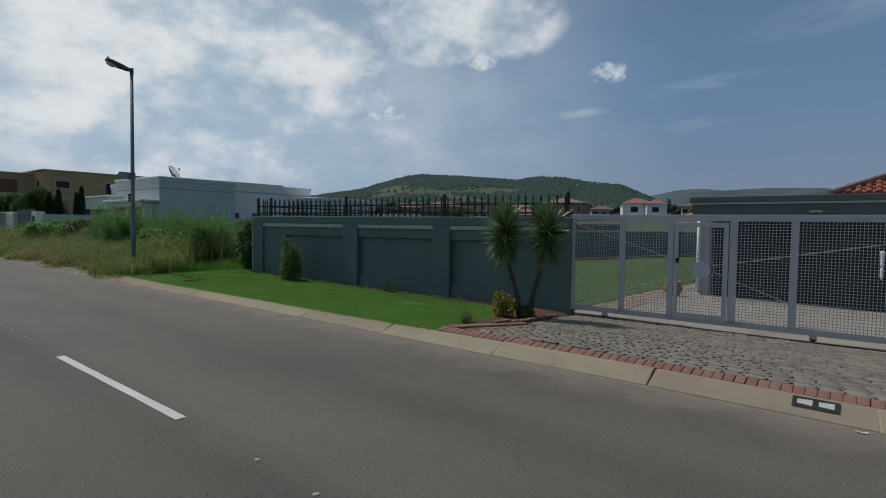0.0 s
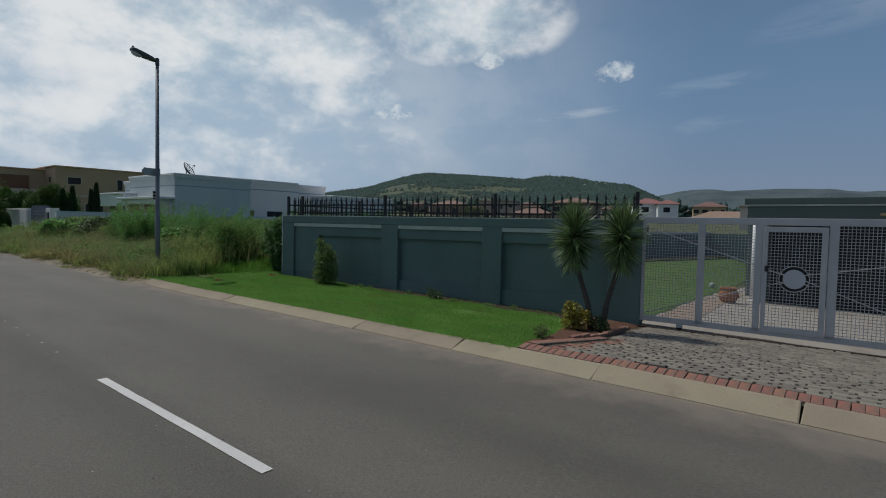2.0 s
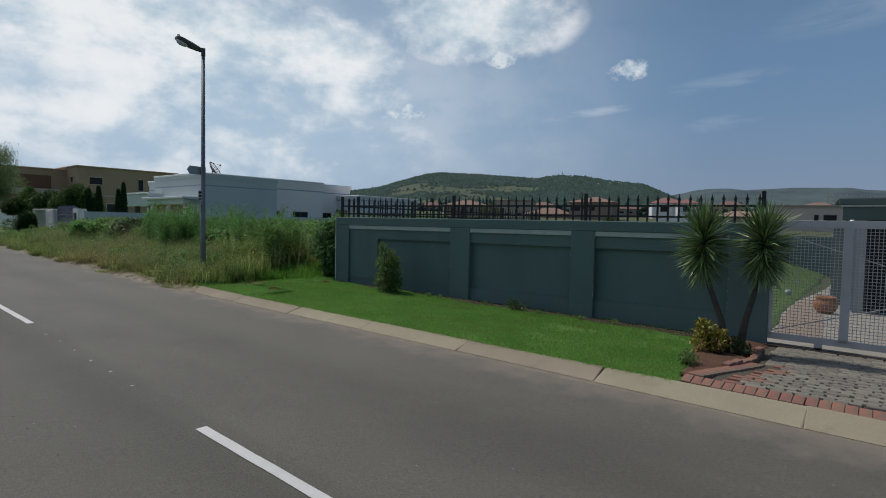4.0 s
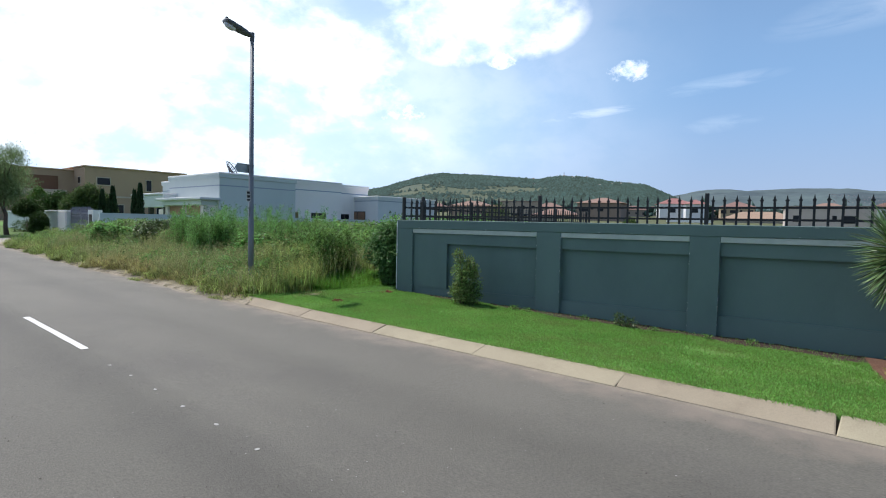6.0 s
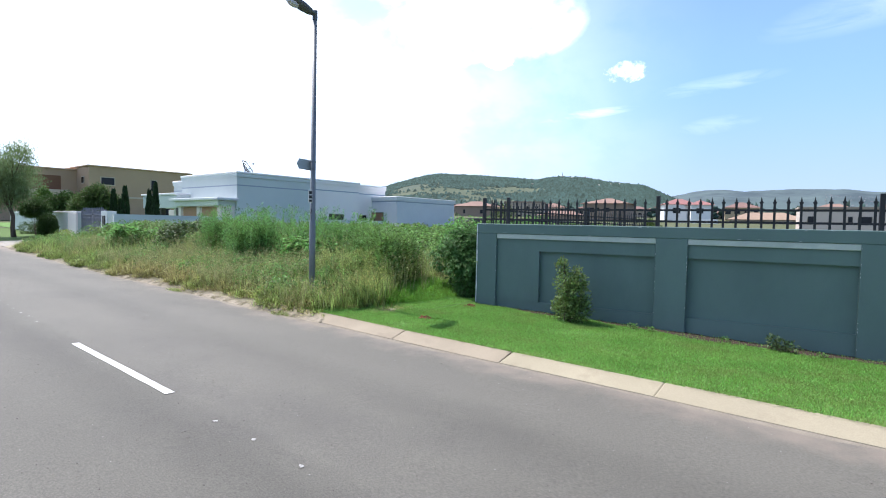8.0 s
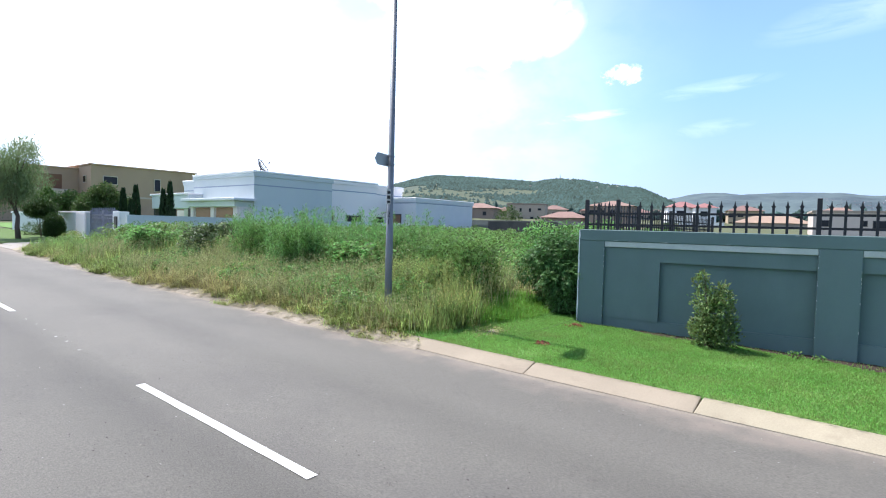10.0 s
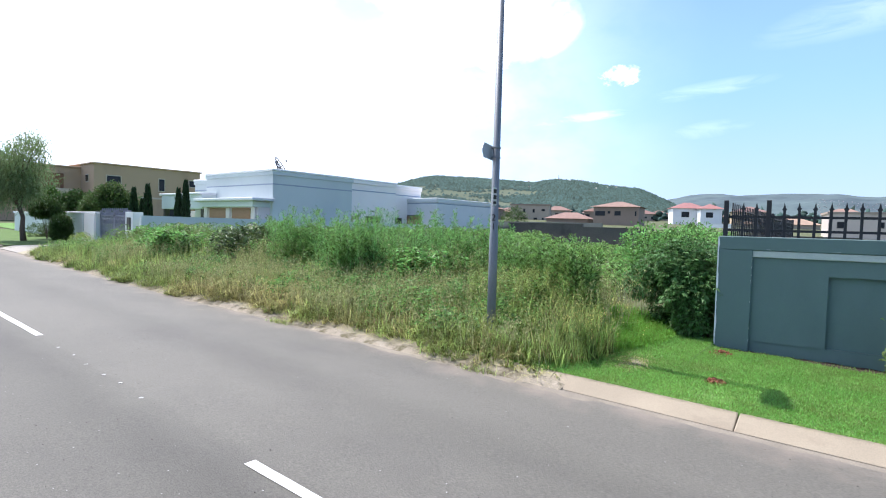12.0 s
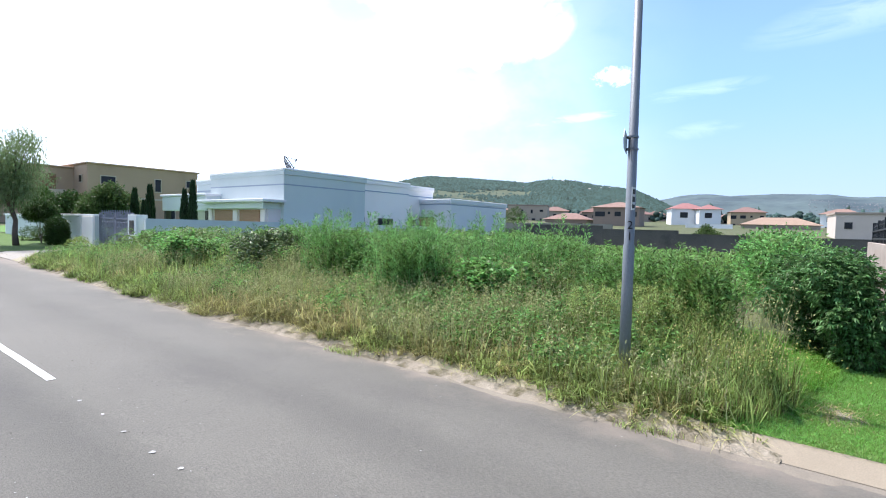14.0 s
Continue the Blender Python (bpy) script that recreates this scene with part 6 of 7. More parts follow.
        rad = rr[:, None] * prof * np.sqrt(r.uniform(0.25, 1.0, (c, leaves)))
        bx = px[:, None] + leanx[:, None] * s * hh[:, None] + rad * np.cos(ang)
        by = py[:, None] + leany[:, None] * s * hh[:, None] + rad * np.sin(ang)
        bz = z0[:, None] + 0.02 + s * hh[:, None]
        p = np.stack([bx, by, bz], -1).reshape(-1, 3)
        w = np.stack([np.cos(ang), np.sin(ang), r.uniform(-0.25, 0.9, ang.shape) + slim * 1.0], -1).reshape(-1, 3)
        k = len(p)
        lf = leaf_arrays(r, p, w, r.uniform(0.6, 1.25, k) * size, r.uniform(0.38, 0.6, k) * size * (1 - 0.7 * slim), 0.2)
        st = blade_arrays(r, np.c_[px, py, z0], np.c_[leanx, leany, np.ones(c)], hh, 0.012, 0.0)
        foliage(name, [lf, st], m, None, lab, "stuff", "weeds")

    weeds(420, 8.6, 15, 17.0, 37.8, (0.7, 1.1), 250, 0.062, 0.0, LF_WEED, "leafy_weeds", "rank green leafy weeds in mounds", 0.9, 1, 0.40, 0.0)
    weeds(420, 9.2, 22, 17.2, 38.0, (0.75, 1.15), 250, 0.070, 0.0, LF_WEED_DK, "dark_weeds", "dark green leafy weeds in mounds", 1.0, 2, 0.5)
    weeds(900, 14, 37, 17.5, 38.2, (0.8, 1.2), 100, 0.15, 0.1, LF_WEED, "leafy_weeds", "leafy weeds further into the plot", 1.0, 3, 0.55, -0.25)
    # stands of tall narrow-leaved weeds, dark below and bright at their tips
    weeds(230, 0, 0, 0, 0, (0.55, 1.15), 200, 0.10, 0.97, LF_FEATHER, "feathery_weeds", "tall feathery bright green weeds", 1.0, 4, 0.15, 0.0,
          [(8.5, 22.5, 0.6, 0.9), (9.6, 22.6, 0.9, 1.2), (9.4, 25.6, 0.8, 1.2), (10.6, 21.3, 1.4, 1.6), (10.9, 24.5, 1.4, 2.0), (11.2, 21.0, 1.2, 0.9), (11.0, 27.6, 1.2, 1.6)], 1.8)
    weeds(110, 0, 0, 0, 0, (0.75, 1.15), 190, 0.075, 1.0, LF_FEATHER, "spire_weeds", "tall slender spires of narrow-leaved weed", 1.0, 17, 0.085, 0.0,
          [(8.3, 22.4, 0.5, 0.7), (9.2, 22.9, 0.6, 0.7), (9.0, 25.6, 0.5, 0.7), (10.3, 20.9, 0.9, 0.9), (10.8, 24.2, 0.9, 1.2)], 1.8)
    weeds(260, 0, 0, 0, 0, (0.8, 1.1), 240, 0.075, 0.7, LF_WEED, "stalky_weeds", "tall stalky green weeds", 1.0, 9, 0.2, 0.0,
          [(8.5, 22.4, 0.5, 0.5), (9.6, 18.2, 0.7, 1.0), (10.4, 20.2, 1.0, 0.7), (8.9, 17.2, 0.5, 0.5), (9.2, 25.3, 0.6, 0.7)], 1.45)
    weeds(230, 0, 0, 0, 0, (0.8, 1.15), 260, 0.045, 0.8, LF_GRASS, "wiry_weeds", "upright wiry grey-green weeds", 1.0, 15, 0.10, 0.0, [(8.7, 17.4, 0.7, 0.6), (9.4, 17.8, 0.7, 0.6), (10.0, 18.0, 0.6, 0.7), (8.4, 18.3, 0.7, 0.8)], 0.95)
    # a dark shiny-leaved thicket and a bright broad-leaved one towards the white wall
    weeds(60, 0, 0, 0, 0, (0.85, 1.1), 330, 0.095, 0.0, LF_SHINY, "shiny_thicket", "thicket of dark shiny leaves with pale glints", 1.0, 10, 0.40, 0.0, [(9.1, 28.0, 0.7, 1.2), (10.4, 29.4, 1.0, 1.2)], 1.28)
    weeds(130, 0, 0, 0, 0, (0.8, 1.1), 260, 0.11, 0.0, LF_FEATHER, "broad_weeds", "bright green broad-leaved weeds in a bank", 1.0, 11, 0.45, 0.0, [(9.6, 33.2, 1.1, 2.2), (10.6, 36.0, 1.4, 1.8), (8.4, 31.4, 0.6, 1.2), (9.2, 21.0, 0.6, 0.9)], 1.1)
    weeds(560, 6.5, 9.4, 17.2, 38, (0.5, 0.95), 120, 0.06, 0.0, LF_WEED, "low_weeds", "low leafy weeds near the kerb", 0.85, 5, 0.24, 0.0)
    weeds(150, 6.7, 9.0, 17.8, 24, (0.6, 1.0), 130, 0.05, 0.2, LF_FEATHER, "low_weeds", "bright green leafy weeds in clumps near the kerb", 0.9, 18, 0.26, 0.05)
    weeds(200, 6.6, 9.0, 17.6, 34, (0.6, 1.0), 110, 0.05, 0.2, LF_WEED_DK, "low_weeds", "low dark leafy weeds near the kerb", 0.85, 16, 0.2, 0.1)
    weeds(110, 8.2, 12.0, 26, 37, (0.85, 1.1), 150, 0.10, 0.0, LF_PALE, "pale_weeds", "broad pale-leaved weeds", 1.0, 6, 0.32)
    # dry brown tops gone to seed
    weeds(80, 0, 0, 0, 0, (0.8, 1.1), 90, 0.032, 0.5, LF_SEED, "brown_weeds", "brown weeds gone to seed", 1.0, 12, 0.16, 0.0, [(8.8, 26.5, 0.8, 0.9), (8.9, 19.6, 1.0, 1.0), (10.6, 17.2, 0.5, 0.3)], 0.85)
    # dry straw fallen over the kerb, and tufts rooted in the gutter
    n = 900
    y = 16.2 + 11 * rng.random(n)
    x = edge_x(y) + 0.05 + 0.10 * rng.normal(size=n)
    base = np.c_[x, y, road_z(y) - gutter(y) + 0.06 + 0.10 * rng.random(n)]
    foliage("fallen_straw", [blade_arrays(rng, base, np.c_[-0.7 + rng.normal(size=n) * 0.4, rng.normal(size=n) * 0.9, rng.uniform(-0.1, 0.25, n)], rng.uniform(0.12, 0.32, n), 0.006, 0.25)], LF_STRAW, None, "dry straw hanging over the kerb", "stuff", "grass")
    n = 700
    c = np.array([[5.86, 21.3, 0.16], [5.95, 17.1, 0.12], [5.9, 25.6, 0.12]])[rng.integers(0, 3, n)]
    x, y = c[:, 0] + rng.normal(size=n) * 0.07, c[:, 1] + rng.normal(size=n) * c[:, 2]
    foliage("gutter_tufts", [blade_arrays(rng, np.c_[x, y, road_at(x, y)], rng.normal(size=(n, 3)) * (0.5, 0.5, 0) + (0, 0, 1), rng.uniform(0.04, 0.12, n), 0.007, 0.5)], LF_GRASS, None, "grass tufts rooted in the gutter sand", "stuff", "grass")
    # small pale flowers in the grass
    n = 1300
    c = np.array([[7.3, 16.5, 0.35], [7.3, 16.4, 0.3], [7.6, 17.0, 0.4], [8.4, 20.5, 0.5], [7.8, 23, 0.5], [9.6, 21.5, 0.5]])[rng.integers(0, 6, n)]
    x, y = c[:, 0] + rng.normal(size=n) * c[:, 2], c[:, 1] + rng.normal(size=n) * c[:, 2]
    x = np.maximum(x, 6.5)
    p = np.c_[x, y, land_z(x, y) + tall(x, y) * rng.uniform(0.6, 1.0, n)]
    foliage("yellow_flowers", [leaf_arrays(rng, p, rng.normal(size=(n, 3)) + (0, 0, 0.6), 0.019, 0.018)], LF_YELLOW, None, "small pale yellow wild flowers", "stuff", "flowers")
    # worn bare corner of the lawn
    n = 260
    bm = BM()
    c = bm.verts.new((7.35, 15.62, float(land_z(7.35, 15.62)) + 0.035))
    rim = [bm.verts.new((7.35 + (0.42 + 0.08 * math.sin(3 * t)) * math.cos(t), 15.62 + (0.30 + 0.06 * math.cos(2 * t)) * math.sin(t), float(land_z(7.35 + 0.42 * math.cos(t), 15.62 + 0.3 * math.sin(t))) + 0.004)) for t in [2 * math.pi * k / 18 for k in range(18)]]
    for k in range(18):
        bm.faces.new((c, rim[k], rim[(k + 1) % 18]))
    solid("bare_patch", bm, LITTER, "worn bare patch with dry clippings at the lawn's corner", "soil", "stuff", smooth=True)
    x, y = 7.35 + rng.normal(size=n) * 0.24, 15.62 + rng.normal(size=n) * 0.16
    foliage("dry_clippings", [blade_arrays(rng, np.c_[x, y, land_z(x, y) + 0.03], rng.normal(size=(n, 3)) * (1, 1, 0.2) + (0, 0, 0.2), rng.uniform(0.05, 0.15, n), 0.006, 0.3)], LF_STRAW, None, "dry grass clippings on the bare patch", "stuff", "grass")


vacant_plot()


# ---------------------------------------------------------------- white neighbour: wall, gate and house
def neighbour_wall():
    root = thing("wall_neighbour", (10.5, 39, 0.4), "white-painted plaster boundary wall", "wall", "", "structure")
    bm = BM()
    box(bm, 10.45, 30.0, 38.96, 39.15, 0.1, 2.05)
    part("side_wall", bm, BLUE_WHITE, root)
    bm = BM()
    box(bm, 10.35, 10.75, 44.25, 52.0, 0.2, 2.10, None, 0.01)
    part("front_wall", bm, BLUE_WHITE, root)
    bm = BM()
    box(bm, 10.28, 10.82, 44.2, 52.1, 2.10, 2.20, None, 0.015)
    part("coping", bm, CAP_WHITE, root, "white coping")
    bm = BM()
    box(bm, 10.3, 10.75, 39.5, 40.38, 0.2, 2.2, None, 0.015)
    part("gate_pillar", bm, BLUE_WHITE, root)
    bm = BM()
    box(bm, 10.25, 10.297, 39.75, 40.1, 1.35, 1.95, None, 0.004)
    part("letter_box", bm, FRAME_DARK, root, "dark letter box let into the pillar")
    for y in (46.2, 48.9, 51.5):
        bm = BM()
        box(bm, 10.28, 10.35, y - 0.2, y + 0.2, 0.2, 2.0)
        part("pilaster", bm, BLUE_WHITE, root)
    bm = BM()
    box(bm, 10.35, 10.75, 53.2, 60, 0.2, 2.05, None, 0.01)
    part("front_wall", bm, BLUE_WHITE, root)
    bm = BM()
    box(bm, 10.28, 10.82, 53.1, 60.1, 2.05, 2.18, None, 0.01)
    part("coping", bm, CAP_WHITE, root)
    bm = BM()
    box(bm, 10.24, 10.345, 44.26, 45.7, 0.2, 2.09, None, 0.01)
    part("gate_pillar", bm, PINK_WHITE, root)
    g = thing("entrance_gate", (10.5, 42.5, 0.5), "grey wrought-iron driveway gate with an ornamental top", "gate")
    bm = BM()
    z0, z1 = 0.55, 2.28
    for a, b, c, d in ((40.42, 44.2, z0, z0 + 0.12), (40.42, 44.2, z1 - 0.30, z1 - 0.22), (40.42, 40.54, z0, z1), (44.05, 44.2, z0, z1), (42.2, 42.4, z0, z1)):
        box(bm, 10.5, 10.58, a, b, c, d)
    part("gate_frame", bm, WROUGHT, g)
    for k in range(27):
        bm, y = BM(), 40.6 + k * 0.13
        box(bm, 10.52, 10.55, y - 0.018, y + 0.018, z0 + 0.1, z1 - 0.02 + 0.06 * math.sin(k * 0.7))
        part("bar", bm, WROUGHT, g)
        if k % 2:
            bm = BM()
            tube(bm, [(10.53, y, z1 - 0.05), (10.53, y + 0.06, z1 + 0.10), (10.53, y + 0.13, z1 + 0.0)], 0.022, 6)
            part("top_curl", bm, WROUGHT, g)
    for k in range(11):
        bm, y = BM(), 40.7 + 0.31 * k
        tube(bm, [(10.5, y + 0.13 * math.cos(t), z1 - 0.55 + 0.13 * math.sin(t)) for t in [2 * math.pi * i / 14 for i in range(15)]], 0.02, 5, False)
        part("scroll", bm, WROUGHT, g)
    bm = BM()
    box(bm, 10.56, 10.575, 40.54, 44.05, z0 + 0.1, 1.25)
    part("kick_plate", bm, WROUGHT, g)


neighbour_wall()
sheet("neighbour_apron", spread((6.2, 10.4, 24)), spread((39.4, 43.0, 8)), lambda x, y: np.minimum(land_z(np.maximum(x, 6.6), y) + 0.015, road_z(y) - gutter(y) + 0.006 + 0.25 * np.maximum(x - kerb_in(y) - 0.02, 0)), YARD, "pale concrete driveway apron of the neighbouring house", "paving")
# Darker grass than the garden's, with tree shade put into the colour
sheet("neighbour_lawn", spread((6.5, 10.4, 6)), spread((43.0, 62.0, 12)), lambda x, y: land_z(x, y) + 0.02, YARD_GRASS, "green lawn strip before the white wall, shade put into its colour", "lawn")
sheet("neighbour_garden", spread((10.8, 40.0, 6)), spread((39.0, 76.0, 10)), lambda x, y: land_z(x, y) + 0.01, GRASS_SOIL, "garden ground round the white house", "lawn")


def white_house():
    root = thing("white_house", (20, 43, 0.5), "pale flat-roofed single-storey house with bands and parapets", "house")

    def block(name, x0, x1, y0, y1, z1, material, groove=None, cap=0.12, rim=0.09):
        bm = BM()
        box(bm, x0, x1, y0, y1, 0.3, z1)
        w = part(name, bm, material, root)
        bm = BM()
        box(bm, x0 - rim, x1 + rim, y0 - rim, y1 + rim, z1, z1 + cap, None, 0.03)
        part("parapet_cap", bm, CAP_WHITE, w, "bright white cap")
        bm = BM()
        box(bm, x0 - rim * 0.7, x1 + rim * 0.7, y0 - rim * 0.7, y1 + rim * 0.7, z1 - 0.22, z1 - 0.002)
        part("parapet_band", bm, material, w)
        if groove:
            # the groove's shadow is painted as a grey strip standing proud
            bm = BM()
            box(bm, x0 - 0.006, x1 + 0.006, y0 - 0.006, y1 + 0.006, groove - 0.035, groove + 0.035)
            part("groove", bm, GROOVE, w, "grey band painting the groove's shadow")
        return w

    block("main_block", 17.3, 23.0, 39.2, 46.6, 4.76, BLUE_WHITE, 4.03)
    block("rear_block", 18.2, 24.0, 46.4, 50.0, 4.58, BLUE_WHITE, 3.95)
    block("centre_block", 22.7, 28.0, 40.2, 48, 4.86, PINK_WHITE, 4.2)
    block("east_block", 27.5, 31.6, 41.0, 48, 4.82, PINK_WHITE, 4.2)
    block("annex", 30.1, 37.3, 38.1, 44.3, 3.93, TRIM_WHITE, 3.62, 0.09)
    # porch roof before the street front
    bm = BM()
    box(bm, 16.2, 17.32, 39.4, 45.2, 2.72, 3.05, None, 0.02)
    porch = part("porch_roof", bm, BLUE_WHITE, root)
    bm = BM()
    box(bm, 15.95, 17.34, 39.0, 45.6, 3.05, 3.22, None, 0.03)
    part("porch_cap", bm, TRIM_WHITE, porch, "sunlit white edge of the porch roof")
    for y in (39.75, 42.4, 45.0):
        bm = BM()
        box(bm, 16.42, 16.6, y - 0.2, y + 0.2, 0.4, 2.72)
        part("porch_pillar", bm, PORCH_PAINT, root)
    bm = BM()
    box(bm, 16.55, 17.31, 39.45, 45.25, 0.4, 2.72)
    part("porch_wall", bm, PORCH_PAINT, root)
    for a, b in ((40.15, 42.05), (42.75, 44.65)):
        bm = BM()
        box(bm, 16.5, 16.56, a, b, 0.5, 2.66)
        part("garage_door", bm, GARAGE_WOOD, root, "brown timber door under the porch")
    # carport wing further along the street
    bm = BM()
    box(bm, 16.4, 17.6, 45.4, 51.0, 2.62, 3.50, None, 0.02)
    wing = part("carport_beam", bm, BLUE_WHITE, root)
    bm = BM()
    box(bm, 16.3, 17.7, 45.35, 51.15, 3.50, 3.64, None, 0.03)
    part("carport_cap", bm, TRIM_WHITE, wing)
    for y in (45.6, 48.2, 50.8):
        bm = BM()
        box(bm, 16.5, 16.8, y - 0.14, y + 0.14, 0.4, 2.62)
        part("carport_post", bm, FRAME_DARK, wing)
    bm = BM()
    box(bm, 19.5, 19.8, 46, 54, 0.3, 2.6)
    part("carport_back_wall", bm, PORCH_PAINT, root)

    def window(x0, x1, y, z0, z1):
        bm = BM()
        box(bm, x0, x1, y - 0.03, y + 0.02, z0, z1)
        w = part("window", bm, FRAME_DARK, root, "dark framed window")
        n = 2
        for k in range(n):
            a = x0 + 0.06 + (x1 - x0 - 0.06) * k / n
            bm = BM()
            box(bm, a, a + (x1 - x0) / n - 0.09, y - 0.036, y - 0.031, z0 + 0.06, z1 - 0.06)
            part("pane", bm, DARK_GLASS, w)

    window(25.1, 26.5, 40.2, 1.5, 2.5)
    window(28.5, 29.5, 41.0, 1.2, 2.5)
    # window on the annex's street side
    bm = BM()
    box(bm, 30.07, 30.12, 39.6, 41.6, 1.7, 2.75)
    w = part("window", bm, FRAME_DARK, root, "dark framed window")
    for a in (39.67, 40.64):
        bm = BM()
        box(bm, 30.062, 30.068, a, a + 0.88, 1.77, 2.68)
        part("pane", bm, GARAGE_WOOD, w)
    # doorway in the recess beside the main block
    bm = BM()
    box(bm, 23.05, 23.9, 40.12, 40.19, 0.6, 2.5)
    part("doorway", bm, RECESS_BROWN, root, "shaded brown door")


white_house()


def satellite_dish():
    x, y, z = 19.6, 42.3, 4.86
    root = thing("satellite_dish", (x, y, z), "grey open-ribbed satellite dish on the flat roof", "satellite dish")
    axis = Vector((0.55, -0.62, 0.55)).normalized()
    a = axis.cross(Vector((0, 0, 1))).normalized()
    b = axis.cross(a)
    c = Vector((x, y, z + 0.50))
    for r, d in ((0.16, 0.02), (0.32, 0.075), (0.44, 0.145), (0.56, 0.235)):
        bm = BM()
        tube(bm, [c + axis * d + (a * math.cos(t) + b * math.sin(t)) * r for t in [2 * math.pi * k / 28 for k in range(29)]], 0.030 if r > 0.5 else 0.016, 5, False)
        part("ring", bm, DISH_MESH, root)
    for k in range(14):
        t = k * math.pi / 7
        bm = BM()
        tube(bm, [c + axis * (d + 0.012) + (a * math.cos(t) + b * math.sin(t)) * r for r, d in ((0.05, 0.0), (0.36, 0.095), (0.56, 0.235))], 0.013, 5)
        part("rib", bm, DISH_MESH, root)
    for t in (0.5, 2.6, 4.7):
        bm = BM()
        tube(bm, [c + axis * 0.235 + (a * math.cos(t) + b * math.sin(t)) * 0.54, c + axis * 0.68], 0.012, 5)
        part("feed_arm", bm, LAMP_GREY, root)
    bm = BM()
    tube(bm, [c + axis * 0.63, c + axis * 0.74], 0.05, 10)
    part("feed_horn", bm, LAMP_GREY, root)
    bm = BM()
    tube(bm, [(x, y, z - 0.02), c], 0.04, 8)
    part("mast", bm, LAMP_GREY, root)


satellite_dish()


def tan_house():
    root = thing("tan_house", (26, 84, 1.5), "tan plastered two-storey house with a flat roof", "house")
    bm = BM()
    box(bm, 21.8, 33.8, 81, 92, 0.8, 7.9)
    part("wall", bm, TAN, root)
    bm = BM()
    box(bm, 21.6, 34.0, 80.8, 92.2, 7.9, 8.08, None, 0.04)
    part("roof_edge", bm, TAN, root)
    bm = BM()
    box(bm, 21.7, 33.9, 80.9, 81.0, 4.3, 4.5)
    part("string_course", bm, TAN_TRIM, root)
    bm = BM()
    box(bm, 10.0, 21.9, 85.2, 94, 0.8, 7.55)
    part("wing_wall", bm, TAN, root)
    bm = BM()
    box(bm, 9.8, 22.0, 85.0, 94, 7.55, 7.72, None, 0.04)
    part("roof_edge", bm, TAN, root)
    # flat dark brown panel: the deep balcony's shade is painted, not hollowed out
    bm = BM()
    box(bm, 14.0, 20.1, 85.08, 85.25, 5.1, 6.8)
    part("balcony_recess", bm, RECESS_BROWN, root, "flat dark brown panel painting the shaded balcony recess")
    bm = BM()
    box(bm, 13.6, 20.8, 84.2, 85.2, 4.3, 5.1, None, 0.02)
    part("balcony_wall", bm, TAN_TRIM, root)
    for x0, x1, z0, z1 in ((23.1, 24.5, 5.85, 6.68), (28.75, 29.35, 5.35, 6.75), (32.4, 33.15, 6.1, 6.85), (25.0, 26.0, 2.4, 3.4), (30, 31, 2.2, 3.5)):
        bm = BM()
        box(bm, x0 - 0.1, x1 + 0.1, 80.93, 80.99, z0 - 0.1, z1 + 0.1)
        w = part("window", bm, TAN_TRIM, root)
        bm = BM()
        box(bm, x0, x1, 80.9, 80.935, z0, z1)
        part("pane", bm, DARK_GLASS, w)
    bm = BM()
    box(bm, 21.72, 21.79, 82.4, 83.3, 5.9, 6.8)
    w = part("window", bm, TAN_TRIM, root)
    bm = BM()
    box(bm, 21.68, 21.715, 82.5, 83.2, 6.0, 6.7)
    part("pane", bm, DARK_GLASS, w)


tan_house()


# ---------------------------------------------------------------- garden trees by the street
def street_tree():
    x, y = 7.9, 46.7
    z = float(land_z(x, y))
    root = thing("street_tree", (x, y, z), "small street tree with a loose drooping crown", "tree")
    rng = np.random.default_rng(31)
    bm = BM()
    top = Vector((x - 0.15, y + 0.1, z + 1.7))
    tube(bm, [(x, y, z - 0.1), (x - 0.06, y, z + 0.6), (x - 0.02, y, z + 1.2), top], [0.15, 0.115, 0.095, 0.09], 10)
    part("trunk", bm, BARK, root, "", True)
    ends = []
    for k in range(9):
        a = k * 0.7 + rng.uniform(-0.2, 0.2)
        e = Vector((x - 0.4 + 1.05 * math.cos(a) * rng.uniform(0.5, 1), y + 1.3 * math.sin(a) * rng.uniform(0.5, 1), z + rng.uniform(2.9, 5.1)))
        mid = top.lerp(e, 0.5) + Vector(rng.uniform(-0.15, 0.15, 3))
        bm = BM()
        tube(bm, [top, mid, e], [0.075, 0.045, 0.015], 7)
        part("limb", bm, BARK, root)
        ends += [e, mid, top.lerp(e, 0.8) + Vector(rng.uniform(-0.4, 0.4, 3))]
    arr = []
    for e in ends:
        for _ in range(4):
            c = np.array(e) + rng.normal(size=3) * (0.42, 0.42, 0.38)
            k = 200
            p = c + rng.normal(size=(k, 3)) * (0.24, 0.24, 0.30)
            arr.append(leaf_arrays(rng, p, rng.normal(size=(k, 3)) * 0.5 + (0, 0, -0.7), rng.uniform(0.09, 0.18, k), 0.036, 0.2))
    foliage("crown", arr, LF_TREE, root, "loose drooping grey-green crown")


street_tree()


